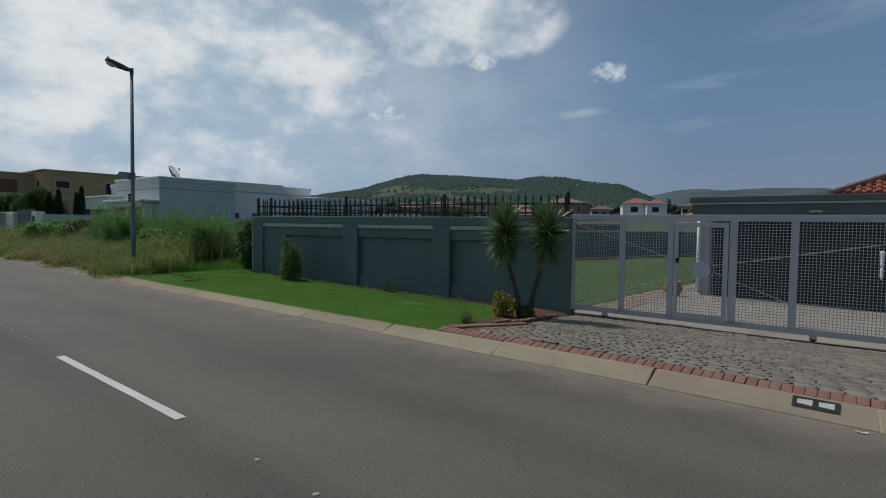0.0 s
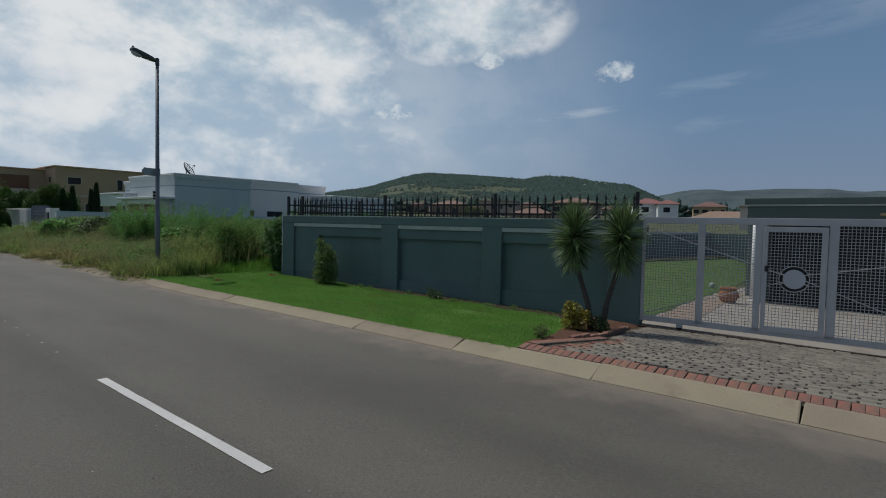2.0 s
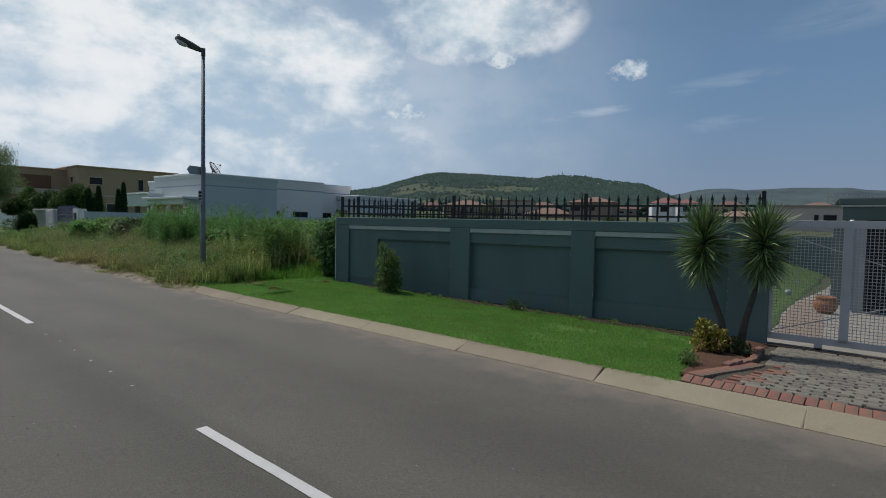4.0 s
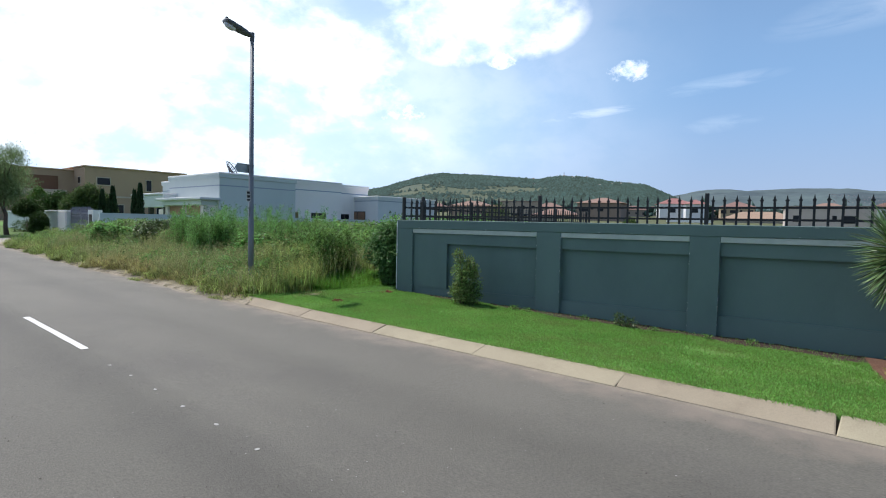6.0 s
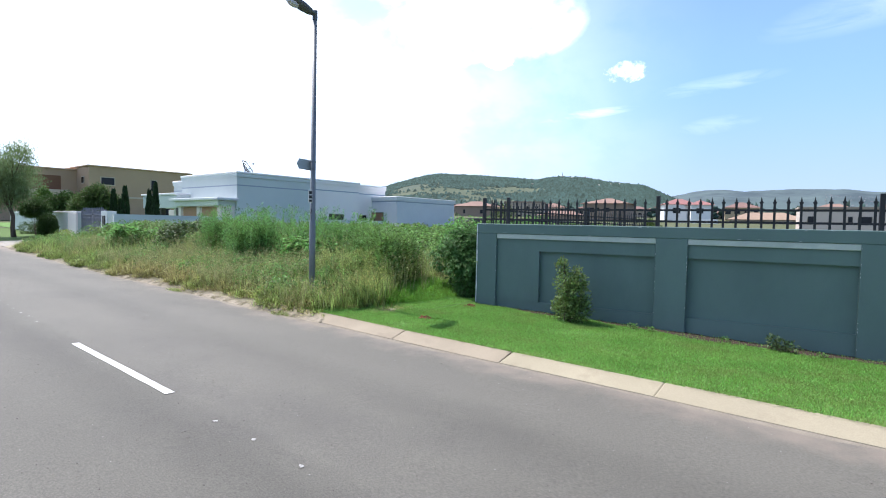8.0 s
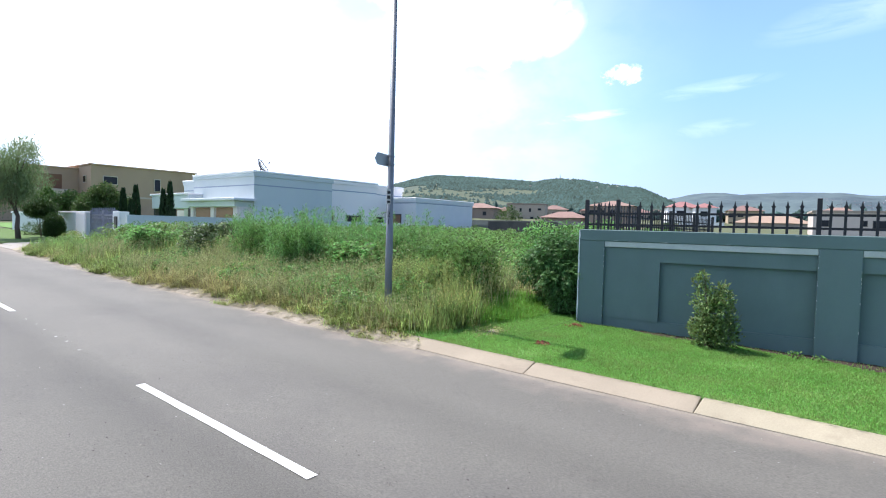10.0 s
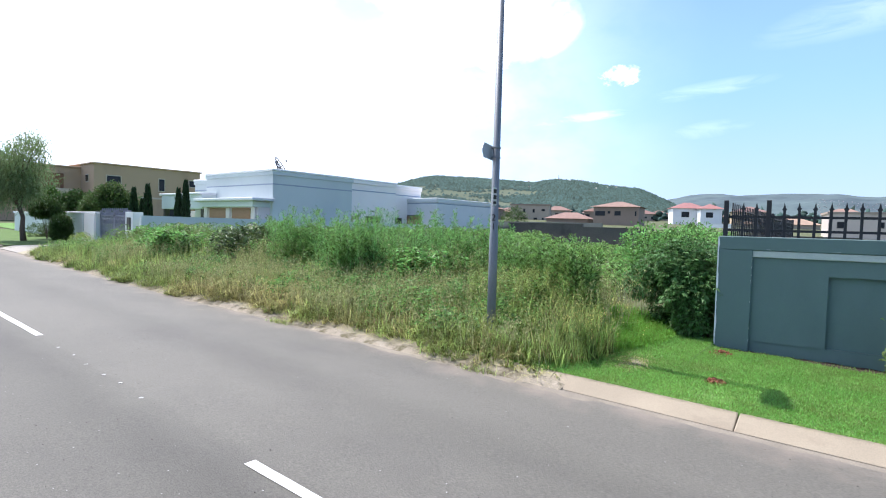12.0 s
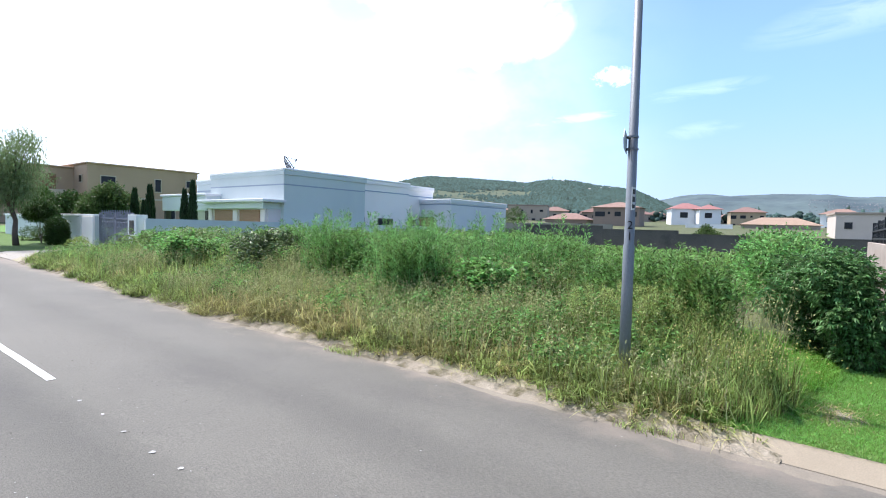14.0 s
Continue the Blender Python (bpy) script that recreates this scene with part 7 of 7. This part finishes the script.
def cypress(x, y, top, r, seed):
    z = float(land_z(x, y))
    root = thing("cypress", (x, y, z), "slim dark green cypress", "tree", "garden cypresses")
    rng = np.random.default_rng(seed)
    bm = BM()
    tube(bm, [(x, y, z - 0.1), (x, y, z + (top - z) * 0.8)], [0.06, 0.02], 7)
    part("trunk", bm, BARK, root)
    n = 1500
    s = rng.random(n) ** 0.9
    prof = 0.58 * r * np.clip(np.sin(np.pi * (0.12 + 0.88 * s)) ** 0.6, 0.05, 1) * (1 - 0.35 * s)
    a = rng.random(n) * 6.283
    q = prof * rng.uniform(0.6, 1.1, n)
    p = np.c_[x + q * np.cos(a), y + q * np.sin(a), z + 0.15 + (top - z - 0.3) * s]
    w = np.c_[np.cos(a) * 0.35, np.sin(a) * 0.35, np.ones(n)]
    foliage("crown", [leaf_arrays(rng, p, w, rng.uniform(0.15, 0.3, n), 0.07)], LF_CYPRESS, root)


for k, (cx, cy, ct, cr) in enumerate(((12.6, 40.1, 3.44, 0.28), (12.7, 39.55, 3.82, 0.3), (12.7, 45.8, 3.66, 0.36), (12.8, 44.2, 3.78, 0.4), (12.7, 44.6, 3.0, 0.3))):
    cypress(cx, cy, ct, cr, 60 + k)

shrub("topiary_tree", (9.25, 48.2), [(0, 0, 1.68, 0.58, 0.9), (0.32, 0, 1.55, 0.5, 0.85), (-0.32, 0, 1.55, 0.5, 0.85), (0, 0.32, 1.55, 0.5, 0.85), (0.05, -0.32, 1.55, 0.5, 0.85)], 13000, 0.10, LF_TOPIARY,
      "clipped mushroom-shaped garden tree on bare stems", "tree", 41, 5, shell=0.6)
shrub("topiary_bush", (9.42, 46.4), [(0, 0, 0.42, 0.48, 0.95), (0, 0, 0.92, 0.46), (0.03, 0.02, 0.7, 0.47), (0.05, 0, 0.25, 0.48, 0.6)], 10000, 0.09, LF_TOPIARY, "clipped rounded bush before the white wall", "shrub", 42, shell=0.75)
shrub("garden_conifer", (13.0, 62.4), [(0, 0, 1.4, 1.0), (0, 0, 2.4, 0.75), (0, 0, 3.0, 0.4)], 4200, 0.2, LF_SHRUB, "bright green garden conifer behind the wall", "tree", 43)
shrub("garden_bush", (13.6, 58.2), [(0, 0, 1.6, 1.2), (0.9, 0, 1.9, 0.9), (-0.9, 0.2, 1.9, 0.9), (0, 0.2, 2.5, 0.6), (1.2, 0, 2.4, 0.5)], 7000, 0.2, LF_TOPIARY, "dark green garden bush behind the wall", "shrub", 44)
shrub("garden_conifer", (14.0, 55.0), [(0, 0, 1.2, 0.7), (0, 0, 2.0, 0.5), (0, 0, 2.5, 0.3)], 1500, 0.15, LF_SHRUB, "small bright green garden conifer", "tree", 48)
shrub("garden_tree", (13.8, 52.2), [(0, 0, 2.3, 0.9), (0.95, 0.1, 2.1, 0.85), (-0.95, 0, 2.0, 0.8), (0.2, 0.3, 2.95, 0.65), (-0.5, 0, 2.8, 0.5), (1.45, 0, 1.5, 0.5), (-1.4, 0, 1.5, 0.5), (0.5, 0.2, 1.4, 0.8)], 12000, 0.16, LF_GARDEN, "loose olive-green garden tree behind the white wall", "tree", 45)
shrub("yellow_bush", (9.9, 44.6), [(0, 0, 0.2, 0.3), (0.1, 0.7, 0.2, 0.3), (-0.5, -0.2, 0.15, 0.25)], 900, 0.08, LF_GRASS, "low yellow-green border plants by the gate", "shrub", 46)
shrub("garden_bush", (9.4, 50.8), [(0, 0, 0.3, 0.5), (0.6, 0, 0.3, 0.5)], 1500, 0.10, LF_GARDEN, "low bush on the lawn strip", "shrub", 47)


shrub("garden_tree", (57, 27.4), [(0, 0, 0.9, 1.0), (0.3, 0.8, 0.7, 0.8), (-0.3, -0.8, 0.7, 0.8), (0.2, 0.2, 1.6, 0.6)], 5000, 0.2, LF_GARDEN, "rounded garden tree beyond the rear wall", "tree", 49)


# ---------------------------------------------------------------- rear walls and distant houses
def rear_walls():
    root = thing("wall_rear_plot", (38, 30, 0.8), "dark weathered block wall stepping along the rear boundary", "wall", "", "structure")
    for ya, yb, z1, m in ((36.9, 45, 2.05, BLOCK_PALE), (30.4, 36.9, 2.40, BLOCK_WALL), (25.2, 30.4, 2.17, BLOCK_WALL), (20.5, 25.2, 1.95, BLOCK_WALL), (14, 20.5, 1.9, BLOCK_WALL)):
        bm = BM()
        box(bm, 38, 38.2, ya, yb, 0.2, z1, None, 0.01)
        part("wall_length", bm, m, root)
        bm = BM()
        box(bm, 37.97, 38.23, ya, yb, z1, z1 + 0.05)
        part("coping", bm, m, root)
    sheet("rear_garden", spread((38.3, 75, 8)), spread((14, 60, 8)), lambda x, y: land_z(x, y) + 0.03, LAND, "grassy plots beyond the rear wall", "ground")
    bm = BM()
    box(bm, 60, 60.2, 38, 58, 0.5, 2.9)
    solid("wall_far_plot", bm, BLOCK_PALE, "pale plastered wall across the far plots", "wall", "structure")


    bm = BM()
    box(bm, 147.2, 147.5, 41.0, 51.8, 1.8, 4.6)
    box(bm, 147.15, 147.55, 41.0, 51.8, 4.6, 4.7)
    solid("wall_white_plot", bm, FAR_WHITE, "low white garden wall before the far white house", "wall", "structure")


rear_walls()
shrub("garden_tree", (111.7, 81.7), [(0, 0, 1.9, 2.3, 0.9), (1.6, -1.2, 1.3, 1.7), (-1.4, 1.1, 1.2, 1.8), (0.4, -0.3, 2.9, 1.3)], 1800, 0.36, LF_GARDEN,
      "round green garden tree before the far houses", "tree", 77)


def polar(az, d):
    """A place d metres from the middle of the walk, az degrees east of the street's line."""
    return Vector((0.8 + d * math.sin(radians(az)), 15.5 + d * math.cos(radians(az)), 0))


def far_house(az, d, w, depth, eave, rise, base, wall, roof, turn=0.0, storeys=2, windows=3, label="", hip=True):
    """A plain suburban house: walls, overhanging hipped or flat roof, windows with panes."""
    c = polar(az, d)
    m = Matrix.Translation((c.x, c.y, base)) @ Matrix.Rotation(radians(-az + turn), 4, "Z")
    root = thing("distant_house", (c.x, c.y, base), label, "house", "distant houses")
    bm = BM()
    box(bm, -w / 2, w / 2, -depth / 2, depth / 2, -2.5, eave, m)
    part("wall", bm, wall, root)
    bm = BM()
    o = 0.7
    if hip:
        pts = [bm.verts.new(m @ Vector(p)) for p in ((-w / 2 - o, -depth / 2 - o, eave - 0.1), (w / 2 + o, -depth / 2 - o, eave - 0.1), (w / 2 + o, depth / 2 + o, eave - 0.1), (-w / 2 - o, depth / 2 + o, eave - 0.1),
                                                     (-w / 2 + depth / 2, 0, eave + rise), (w / 2 - depth / 2, 0, eave + rise))]
        for f in ((0, 1, 5, 4), (1, 2, 5), (2, 3, 4, 5), (3, 0, 4), (3, 2, 1, 0)):
            bm.faces.new([pts[i] for i in f])
    else:
        box(bm, -w / 2 - 0.2, w / 2 + 0.2, -depth / 2 - 0.2, depth / 2 + 0.2, eave, eave + rise, m)
    part("roof", bm, roof, root)
    rng = random.Random(int(az * 10))
    for s in range(storeys):
        z = eave - 1.9 - 2.9 * s
        spots = windows if isinstance(windows, tuple) else [(-w / 2 + w * (k + 0.5) / windows + rng.uniform(-0.5, 0.5), rng.choice((0.35, 0.6, 0.9)), rng.choice((0.7, 1.1, 1.25))) for k in range(windows)]
        for u, ww, tall in spots:
            bm = BM()
            z0 = z + 0.7 - tall
            box(bm, u - ww, u + ww, -depth / 2 - 0.06, -depth / 2 + 0.02, z0, z + 0.7, m)
            win = part("window", bm, FRAME_DARK, root)
            bm = BM()
            box(bm, u - ww + 0.1, u + ww - 0.1, -depth / 2 - 0.085, -depth / 2 - 0.062, z0 + 0.1, z + 0.6, m)
            part("pane", bm, DARK_GLASS, win)


FH = "house with a clay-tiled hipped roof on the far slope"
far_house(76.0, 190, 9.8, 8, 5.6, 1.9, 4.6, FAR_WHITE, TILE_ROSE, 12, 1, ((-1.2, 1.15, 1.75), (3.0, 0.5, 1.1)), "white two-storey house with a pale red hipped roof")
far_house(78.0, 184, 6.0, 6, 5.3, 1.5, 4.6, FAR_WHITE, TILE_ROSE, 12, 1, ((-0.5, 1.0, 1.6),), "white wing of a house with a pale red hipped roof")
far_house(81.2, 215, 10.5, 9, 5.4, 1.9, 4.8, OCHRE, TILE_FAR, 8, 2, 4, "ochre two-storey house with a brown hipped roof")
far_house(83.8, 165, 17, 9, 1.9, 1.9, 3.2, CREAM, TILE_TAN, 5, 1, 3, "long low " + FH)
far_house(69.85, 150, 11.5, 10, 5.0, 1.5, 3.6, BROWN_WALL, TILE_FAR, -10, 1, ((-4.0, 1.3, 1.3), (-1.7, 0.33, 0.7), (0.5, 0.8, 1.2), (5.0, 0.2, 1.3)), "brown two-storey house with a red hipped roof")
far_house(64.9, 160, 12, 8, 1.7, 1.8, 3.8, BROWN_WALL, TILE_FAR, -14, 1, 3, "low brown " + FH)
far_house(60.7, 185, 13, 9, 5.6, 0.4, 4.5, CREAM, BROWN_WALL, -6, 2, 4, "cream flat-roofed house on the far slope", False)
far_house(55.6, 170, 12, 9, 4.2, 1.6, 4.0, BROWN_WALL, TILE_FAR, -16, 2, 2, "brown " + FH)
far_house(90.8, 105, 11.5, 9, 2.9, 0.3, 2.7, FAR_CREAM, CREAM, 10, 1, ((-4.2, 0.5, 1.0), (0.65, 0.3, 0.9), (2.4, 0.85, 1.2)), "cream flat-roofed house beyond the plots", False)
far_house(79.6, 240, 7, 7, 4.2, 1.5, 4.9, CREAM, TILE_FAR, 20, 2, 2, FH)
far_house(86.5, 260, 10, 8, 3.5, 1.5, 5.4, CREAM, TILE_FAR, 8, 1, 2, FH)
far_house(62.3, 240, 10, 8, 4.0, 1.7, 6.0, CREAM, TILE_FAR, -20, 1, 2, FH)
far_house(58.2, 260, 10, 8, 4.5, 1.7, 6.2, CREAM, TILE_FAR, 10, 1, 2, FH)
far_house(66.6, 255, 9, 8, 4.0, 1.5, 6.0, FAR_WHITE, TILE_FAR, 10, 1, 2, FH)


for az, d, w, eave, base, turn, wall, roof in ((57.2, 215, 9, 3.6, 5.2, 12, CREAM, TILE_BROWN), (59.4, 232, 8, 5.0, 5.4, -14, BROWN_WALL, TILE_FAR), (63.4, 205, 9, 4.6, 4.9, 6, CREAM, TILE_FAR), (67.6, 215, 10, 4.9, 4.8, -8, BROWN_WALL, TILE_BROWN),
                                               (71.8, 230, 9, 4.4, 5.2, 14, CREAM, TILE_FAR), (73.3, 260, 8, 4.8, 5.8, 4, CREAM, TILE_BROWN), (88.4, 205, 10, 4.8, 4.6, -6, FAR_WHITE, TILE_FAR), (53.4, 225, 9, 4.2, 5.4, 9, CREAM, TILE_FAR), (50.8, 245, 10, 4.6, 5.7, -9, BROWN_WALL, TILE_FAR), (93.4, 190, 11, 4.8, 4.4, 8, FAR_WHITE, TILE_BROWN)):
    far_house(az, d, w, 7, eave, 1.6, base, wall, roof, turn, 2 if eave > 4.5 else 1, 3, FH)


# ---------------------------------------------------------------- hills
RIDGE_AZ = (20, 30, 38.6, 41.2, 43.6, 46.6, 48.4, 50, 53.1, 56.6, 60.4, 61.4, 62.8, 65, 68, 71, 72.4, 74, 75.5, 80, 90)
RIDGE_EL = (0.4, 1.4, 2.7, 3.05, 3.4, 4.4, 4.9, 5.16, 5.03, 4.82, 4.65, 4.86, 5.02, 4.92, 4.42, 4.15, 3.55, 2.8, 2.1, 1.2, 0.8)
BACK_AZ = (10, 60, 70, 73.9, 75.5, 77.4, 79.5, 82, 86, 87.9, 89, 91.2, 96, 110)
BACK_EL = (1.2, 1.5, 2.5, 3.35, 3.55, 3.74, 3.76, 3.74, 3.76, 3.56, 3.4, 3.38, 3.2, 2.4)


def hill_height(az, r, prof_az, prof_el, near, crest):
    top = np.tan(np.radians(np.interp(az, prof_az, prof_el))) * crest
    f = np.clip((r - near) / (crest - near), 0, 1)
    return 8 + (top - 6) * (f * f * (3 - 2 * f)) ** 0.85 - np.clip(r - crest, 0, 1e4) * 0.25


def hill(name, prof_az, prof_el, near, crest, far, az0, az1, material, label, rough):
    az, r = np.linspace(az0, az1, 150), np.linspace(near, far, 60)
    A, R = np.meshgrid(az, r, indexing="ij")
    Z = hill_height(A, R, prof_az, prof_el, near, crest)
    X, Y = 0.8 + R * np.sin(np.radians(A)), 15.5 + R * np.cos(np.radians(A))
    bumps = np.array([noise.fractal((x * 0.006, y * 0.006, 0), 1.0, 2.0, 4) for x, y in zip(X.ravel(), Y.ravel())]).reshape(X.shape)
    Z = Z + bumps * rough
    nx, ny = X.shape
    i = (np.arange(nx - 1)[:, None] * ny + np.arange(ny - 1)[None]).ravel()
    f = np.stack([i, i + ny, i + ny + 1, i + 1], 1)[:, ::-1]
    me = np_mesh(name, np.stack([X, Y, Z], -1).reshape(-1, 3), f.ravel(), np.full(len(f), 4), material)
    me.polygons.foreach_set("use_smooth", [True] * len(me.polygons))
    ob = new(name, me)
    ORIGIN[ob] = Vector((0, 0, 0))
    return tagged(ob, label, "hill", "", "structure")


hill("hill", RIDGE_AZ, RIDGE_EL, 420, 1150, 1500, 15, 95, HILL, "rounded hill with grass slopes and dark bush", 3)
hill("backdrop_ridge", BACK_AZ, BACK_EL, 1500, 2600, 3000, 10, 112, RIDGE, "long far ridge, paled blue-green with painted haze", 9)


def lump_arrays(rng, centre, radius, squash=0.8):
    """Rough rounded tree crowns, far off: jittered twenty-sided lumps."""
    g = (1 + 5 ** 0.5) / 2
    v = unit(np.array([(-1, g, 0), (1, g, 0), (-1, -g, 0), (1, -g, 0), (0, -1, g), (0, 1, g), (0, -1, -g), (0, 1, -g), (g, 0, -1), (g, 0, 1), (-g, 0, -1), (-g, 0, 1)], float))
    f = np.array([(0, 11, 5), (0, 5, 1), (0, 1, 7), (0, 7, 10), (0, 10, 11), (1, 5, 9), (5, 11, 4), (11, 10, 2), (10, 7, 6), (7, 1, 8), (3, 9, 4), (3, 4, 2), (3, 2, 6), (3, 6, 8), (3, 8, 9), (4, 9, 5), (2, 4, 11), (6, 2, 10), (8, 6, 7), (9, 8, 1)])
    n = len(centre)
    p = centre[:, None] + v[None] * np.asarray(radius)[:, None, None] * rng.uniform(0.6, 1.25, (n, 12, 1)) * (1, 1, squash)
    loops = (12 * np.arange(n)[:, None, None] + f[None]).ravel()
    return p.reshape(-1, 3), loops, np.full(20 * n, 3)


def tuft_arrays(rng, centre, radius):
    """Small far tree crowns: jittered four-sided peaks."""
    v = np.array([(1, 0, -0.3), (0, 1, -0.3), (-1, 0, -0.3), (0, -1, -0.3), (0, 0, 0.6)])
    f = np.array([(0, 1, 4), (1, 2, 4), (2, 3, 4), (3, 0, 4)])
    n = len(centre)
    p = centre[:, None] + v[None] * np.asarray(radius)[:, None, None] * rng.uniform(0.65, 1.3, (n, 5, 1))
    return p.reshape(-1, 3), (5 * np.arange(n)[:, None, None] + f[None]).ravel(), np.full(4 * n, 3)


def hill_trees():
    rng = np.random.default_rng(50)
    n = 100000
    az, r = rng.uniform(33, 80, n), 430 + 760 * rng.random(n) ** 0.8
    x, y = 0.8 + r * np.sin(np.radians(az)), 15.5 + r * np.cos(np.radians(az))
    patch = np.array([noise.fractal((a * 0.011, b * 0.011, 9.1), 1.0, 2.0, 3) for a, b in zip(x, y)])
    # bush thick on the crest and the eastern half, open grass on the western slopes
    crest = np.clip((r - 830 - 25 * np.sin(az)) / 70, 0, 1)
    east = np.clip((az - 58) / 5, 0, 1)
    slope = np.clip(1 - np.abs(r - 720) / 150, 0, 1) * np.clip((61 - az) / 3, 0, 1)
    foot = np.clip((600 - r) / 80, 0, 1)
    ok = patch + 0.75 * crest + 0.55 * east - 0.30 * slope + 0.26 * foot + rng.normal(size=n) * 0.18 > -0.08
    x, y, az, r = x[ok], y[ok], az[ok], r[ok]
    z = hill_height(az, r, RIDGE_AZ, RIDGE_EL, 420, 1150) + np.array([noise.fractal((a * 0.006, b * 0.006, 0), 1.0, 2.0, 4) for a, b in zip(x, y)]) * 3
    s = rng.uniform(1.3, 3.4, len(x)) * np.where(rng.random(len(x)) < 0.06, 1.5, 1.0)
    foliage("hill_bush", [tuft_arrays(rng, np.c_[x, y, z + s * 0.3], s)], HILL_TREES, None, "dark bush and trees covering the hill", "stuff", "trees")
    # tree belt and gardens between the far houses
    n = 1200
    az, r = rng.uniform(40, 97, n), rng.uniform(225, 430, n)
    x, y = 0.8 + r * np.sin(np.radians(az)), 15.5 + r * np.cos(np.radians(az))
    z = land_z(x, y)
    s = rng.uniform(1.0, 2.4, n)
    arr = []
    for _ in range(3):
        off = rng.normal(size=(n, 3)) * s[:, None] * 0.5
        arr.append(lump_arrays(rng, np.c_[x, y, z + s * 0.9] + off, s * 0.75, 0.9))
    foliage("far_trees", arr, HILL_TREES, None, "trees among the far houses", "stuff", "trees")
    # pale specks of far town on the ridge
    n = 1300
    az, r = 99 - 13 * rng.random(n) ** 1.4, rng.uniform(1600, 2200, n)
    x, y = 0.8 + r * np.sin(np.radians(az)), 15.5 + r * np.cos(np.radians(az))
    z = hill_height(az, r, BACK_AZ, BACK_EL, 1500, 2600) + 4
    foliage("far_town", [lump_arrays(rng, np.c_[x, y, z], rng.uniform(1.1, 2.3, n), 0.6)], FAR_TOWN, None, "pale houses of a far town on the ridge", "stuff", "houses")
    # pale houses scattered over the hillside
    n = 12
    az, r = rng.uniform(57, 71, n), rng.uniform(700, 1080, n)
    x, y = 0.8 + r * np.sin(np.radians(az)), 15.5 + r * np.cos(np.radians(az))
    z = hill_height(az, r, RIDGE_AZ, RIDGE_EL, 420, 1150) + 3
    foliage("hill_houses", [lump_arrays(rng, np.c_[x, y, z], rng.uniform(1.6, 3.2, n), 0.6)], FAR_CREAM, None, "pale houses half hidden in the hillside bush", "stuff", "houses")
    # far cypresses standing up among the roofs
    n = 26
    az, r = rng.uniform(50, 92, n), rng.uniform(230, 420, n)
    x, y = 0.8 + r * np.sin(np.radians(az)), 15.5 + r * np.cos(np.radians(az))
    s = rng.uniform(0.8, 1.4, n)
    foliage("far_cypresses", [lump_arrays(rng, np.c_[x, y, land_z(x, y) + 3.5], s, 4.0)], HILL_TREES, None, "dark cypresses among the far houses", "stuff", "trees")


hill_trees()


def mast():
    az, d = 63.0, 1150
    c = polar(az, d)
    z = float(hill_height(az, d, RIDGE_AZ, RIDGE_EL, 420, 1150))
    root = thing("radio_mast", (c.x, c.y, z), "thin radio mast on the hilltop", "mast")
    bm = BM()
    tube(bm, [(c.x, c.y, z - 4), (c.x, c.y, z + 15)], [0.9, 0.4], 6)
    part("mast_pole", bm, LAMP_GREY, root)


mast()


def paper_scrap(x, y, turn, size):
    """A crumpled scrap of paper in the gutter."""
    bm = BM()
    z = float(road_z(y)) + 0.006
    rows = [[bm.verts.new((x + size * (math.cos(turn) * u - math.sin(turn) * v * 0.4), y + size * (math.sin(turn) * u + math.cos(turn) * v * 0.4), z + 0.012 * abs(math.sin(5 * u + 3 * v)))) for u in (-1, -0.5, 0, 0.5, 1)] for v in (-1, 0, 1)]
    for p, q in zip(rows, rows[1:]):
        for k in range(4):
            bm.faces.new((p[k], p[k + 1], q[k + 1], q[k]))
    bmesh.ops.solidify(bm, geom=bm.faces[:], thickness=0.003)
    solid("paper_scrap", bm, PIPE_WHITE, "crumpled scrap of white paper in the gutter", "litter")


paper_scrap(6.10, 0.60, 1.5, 0.045)

driveway()
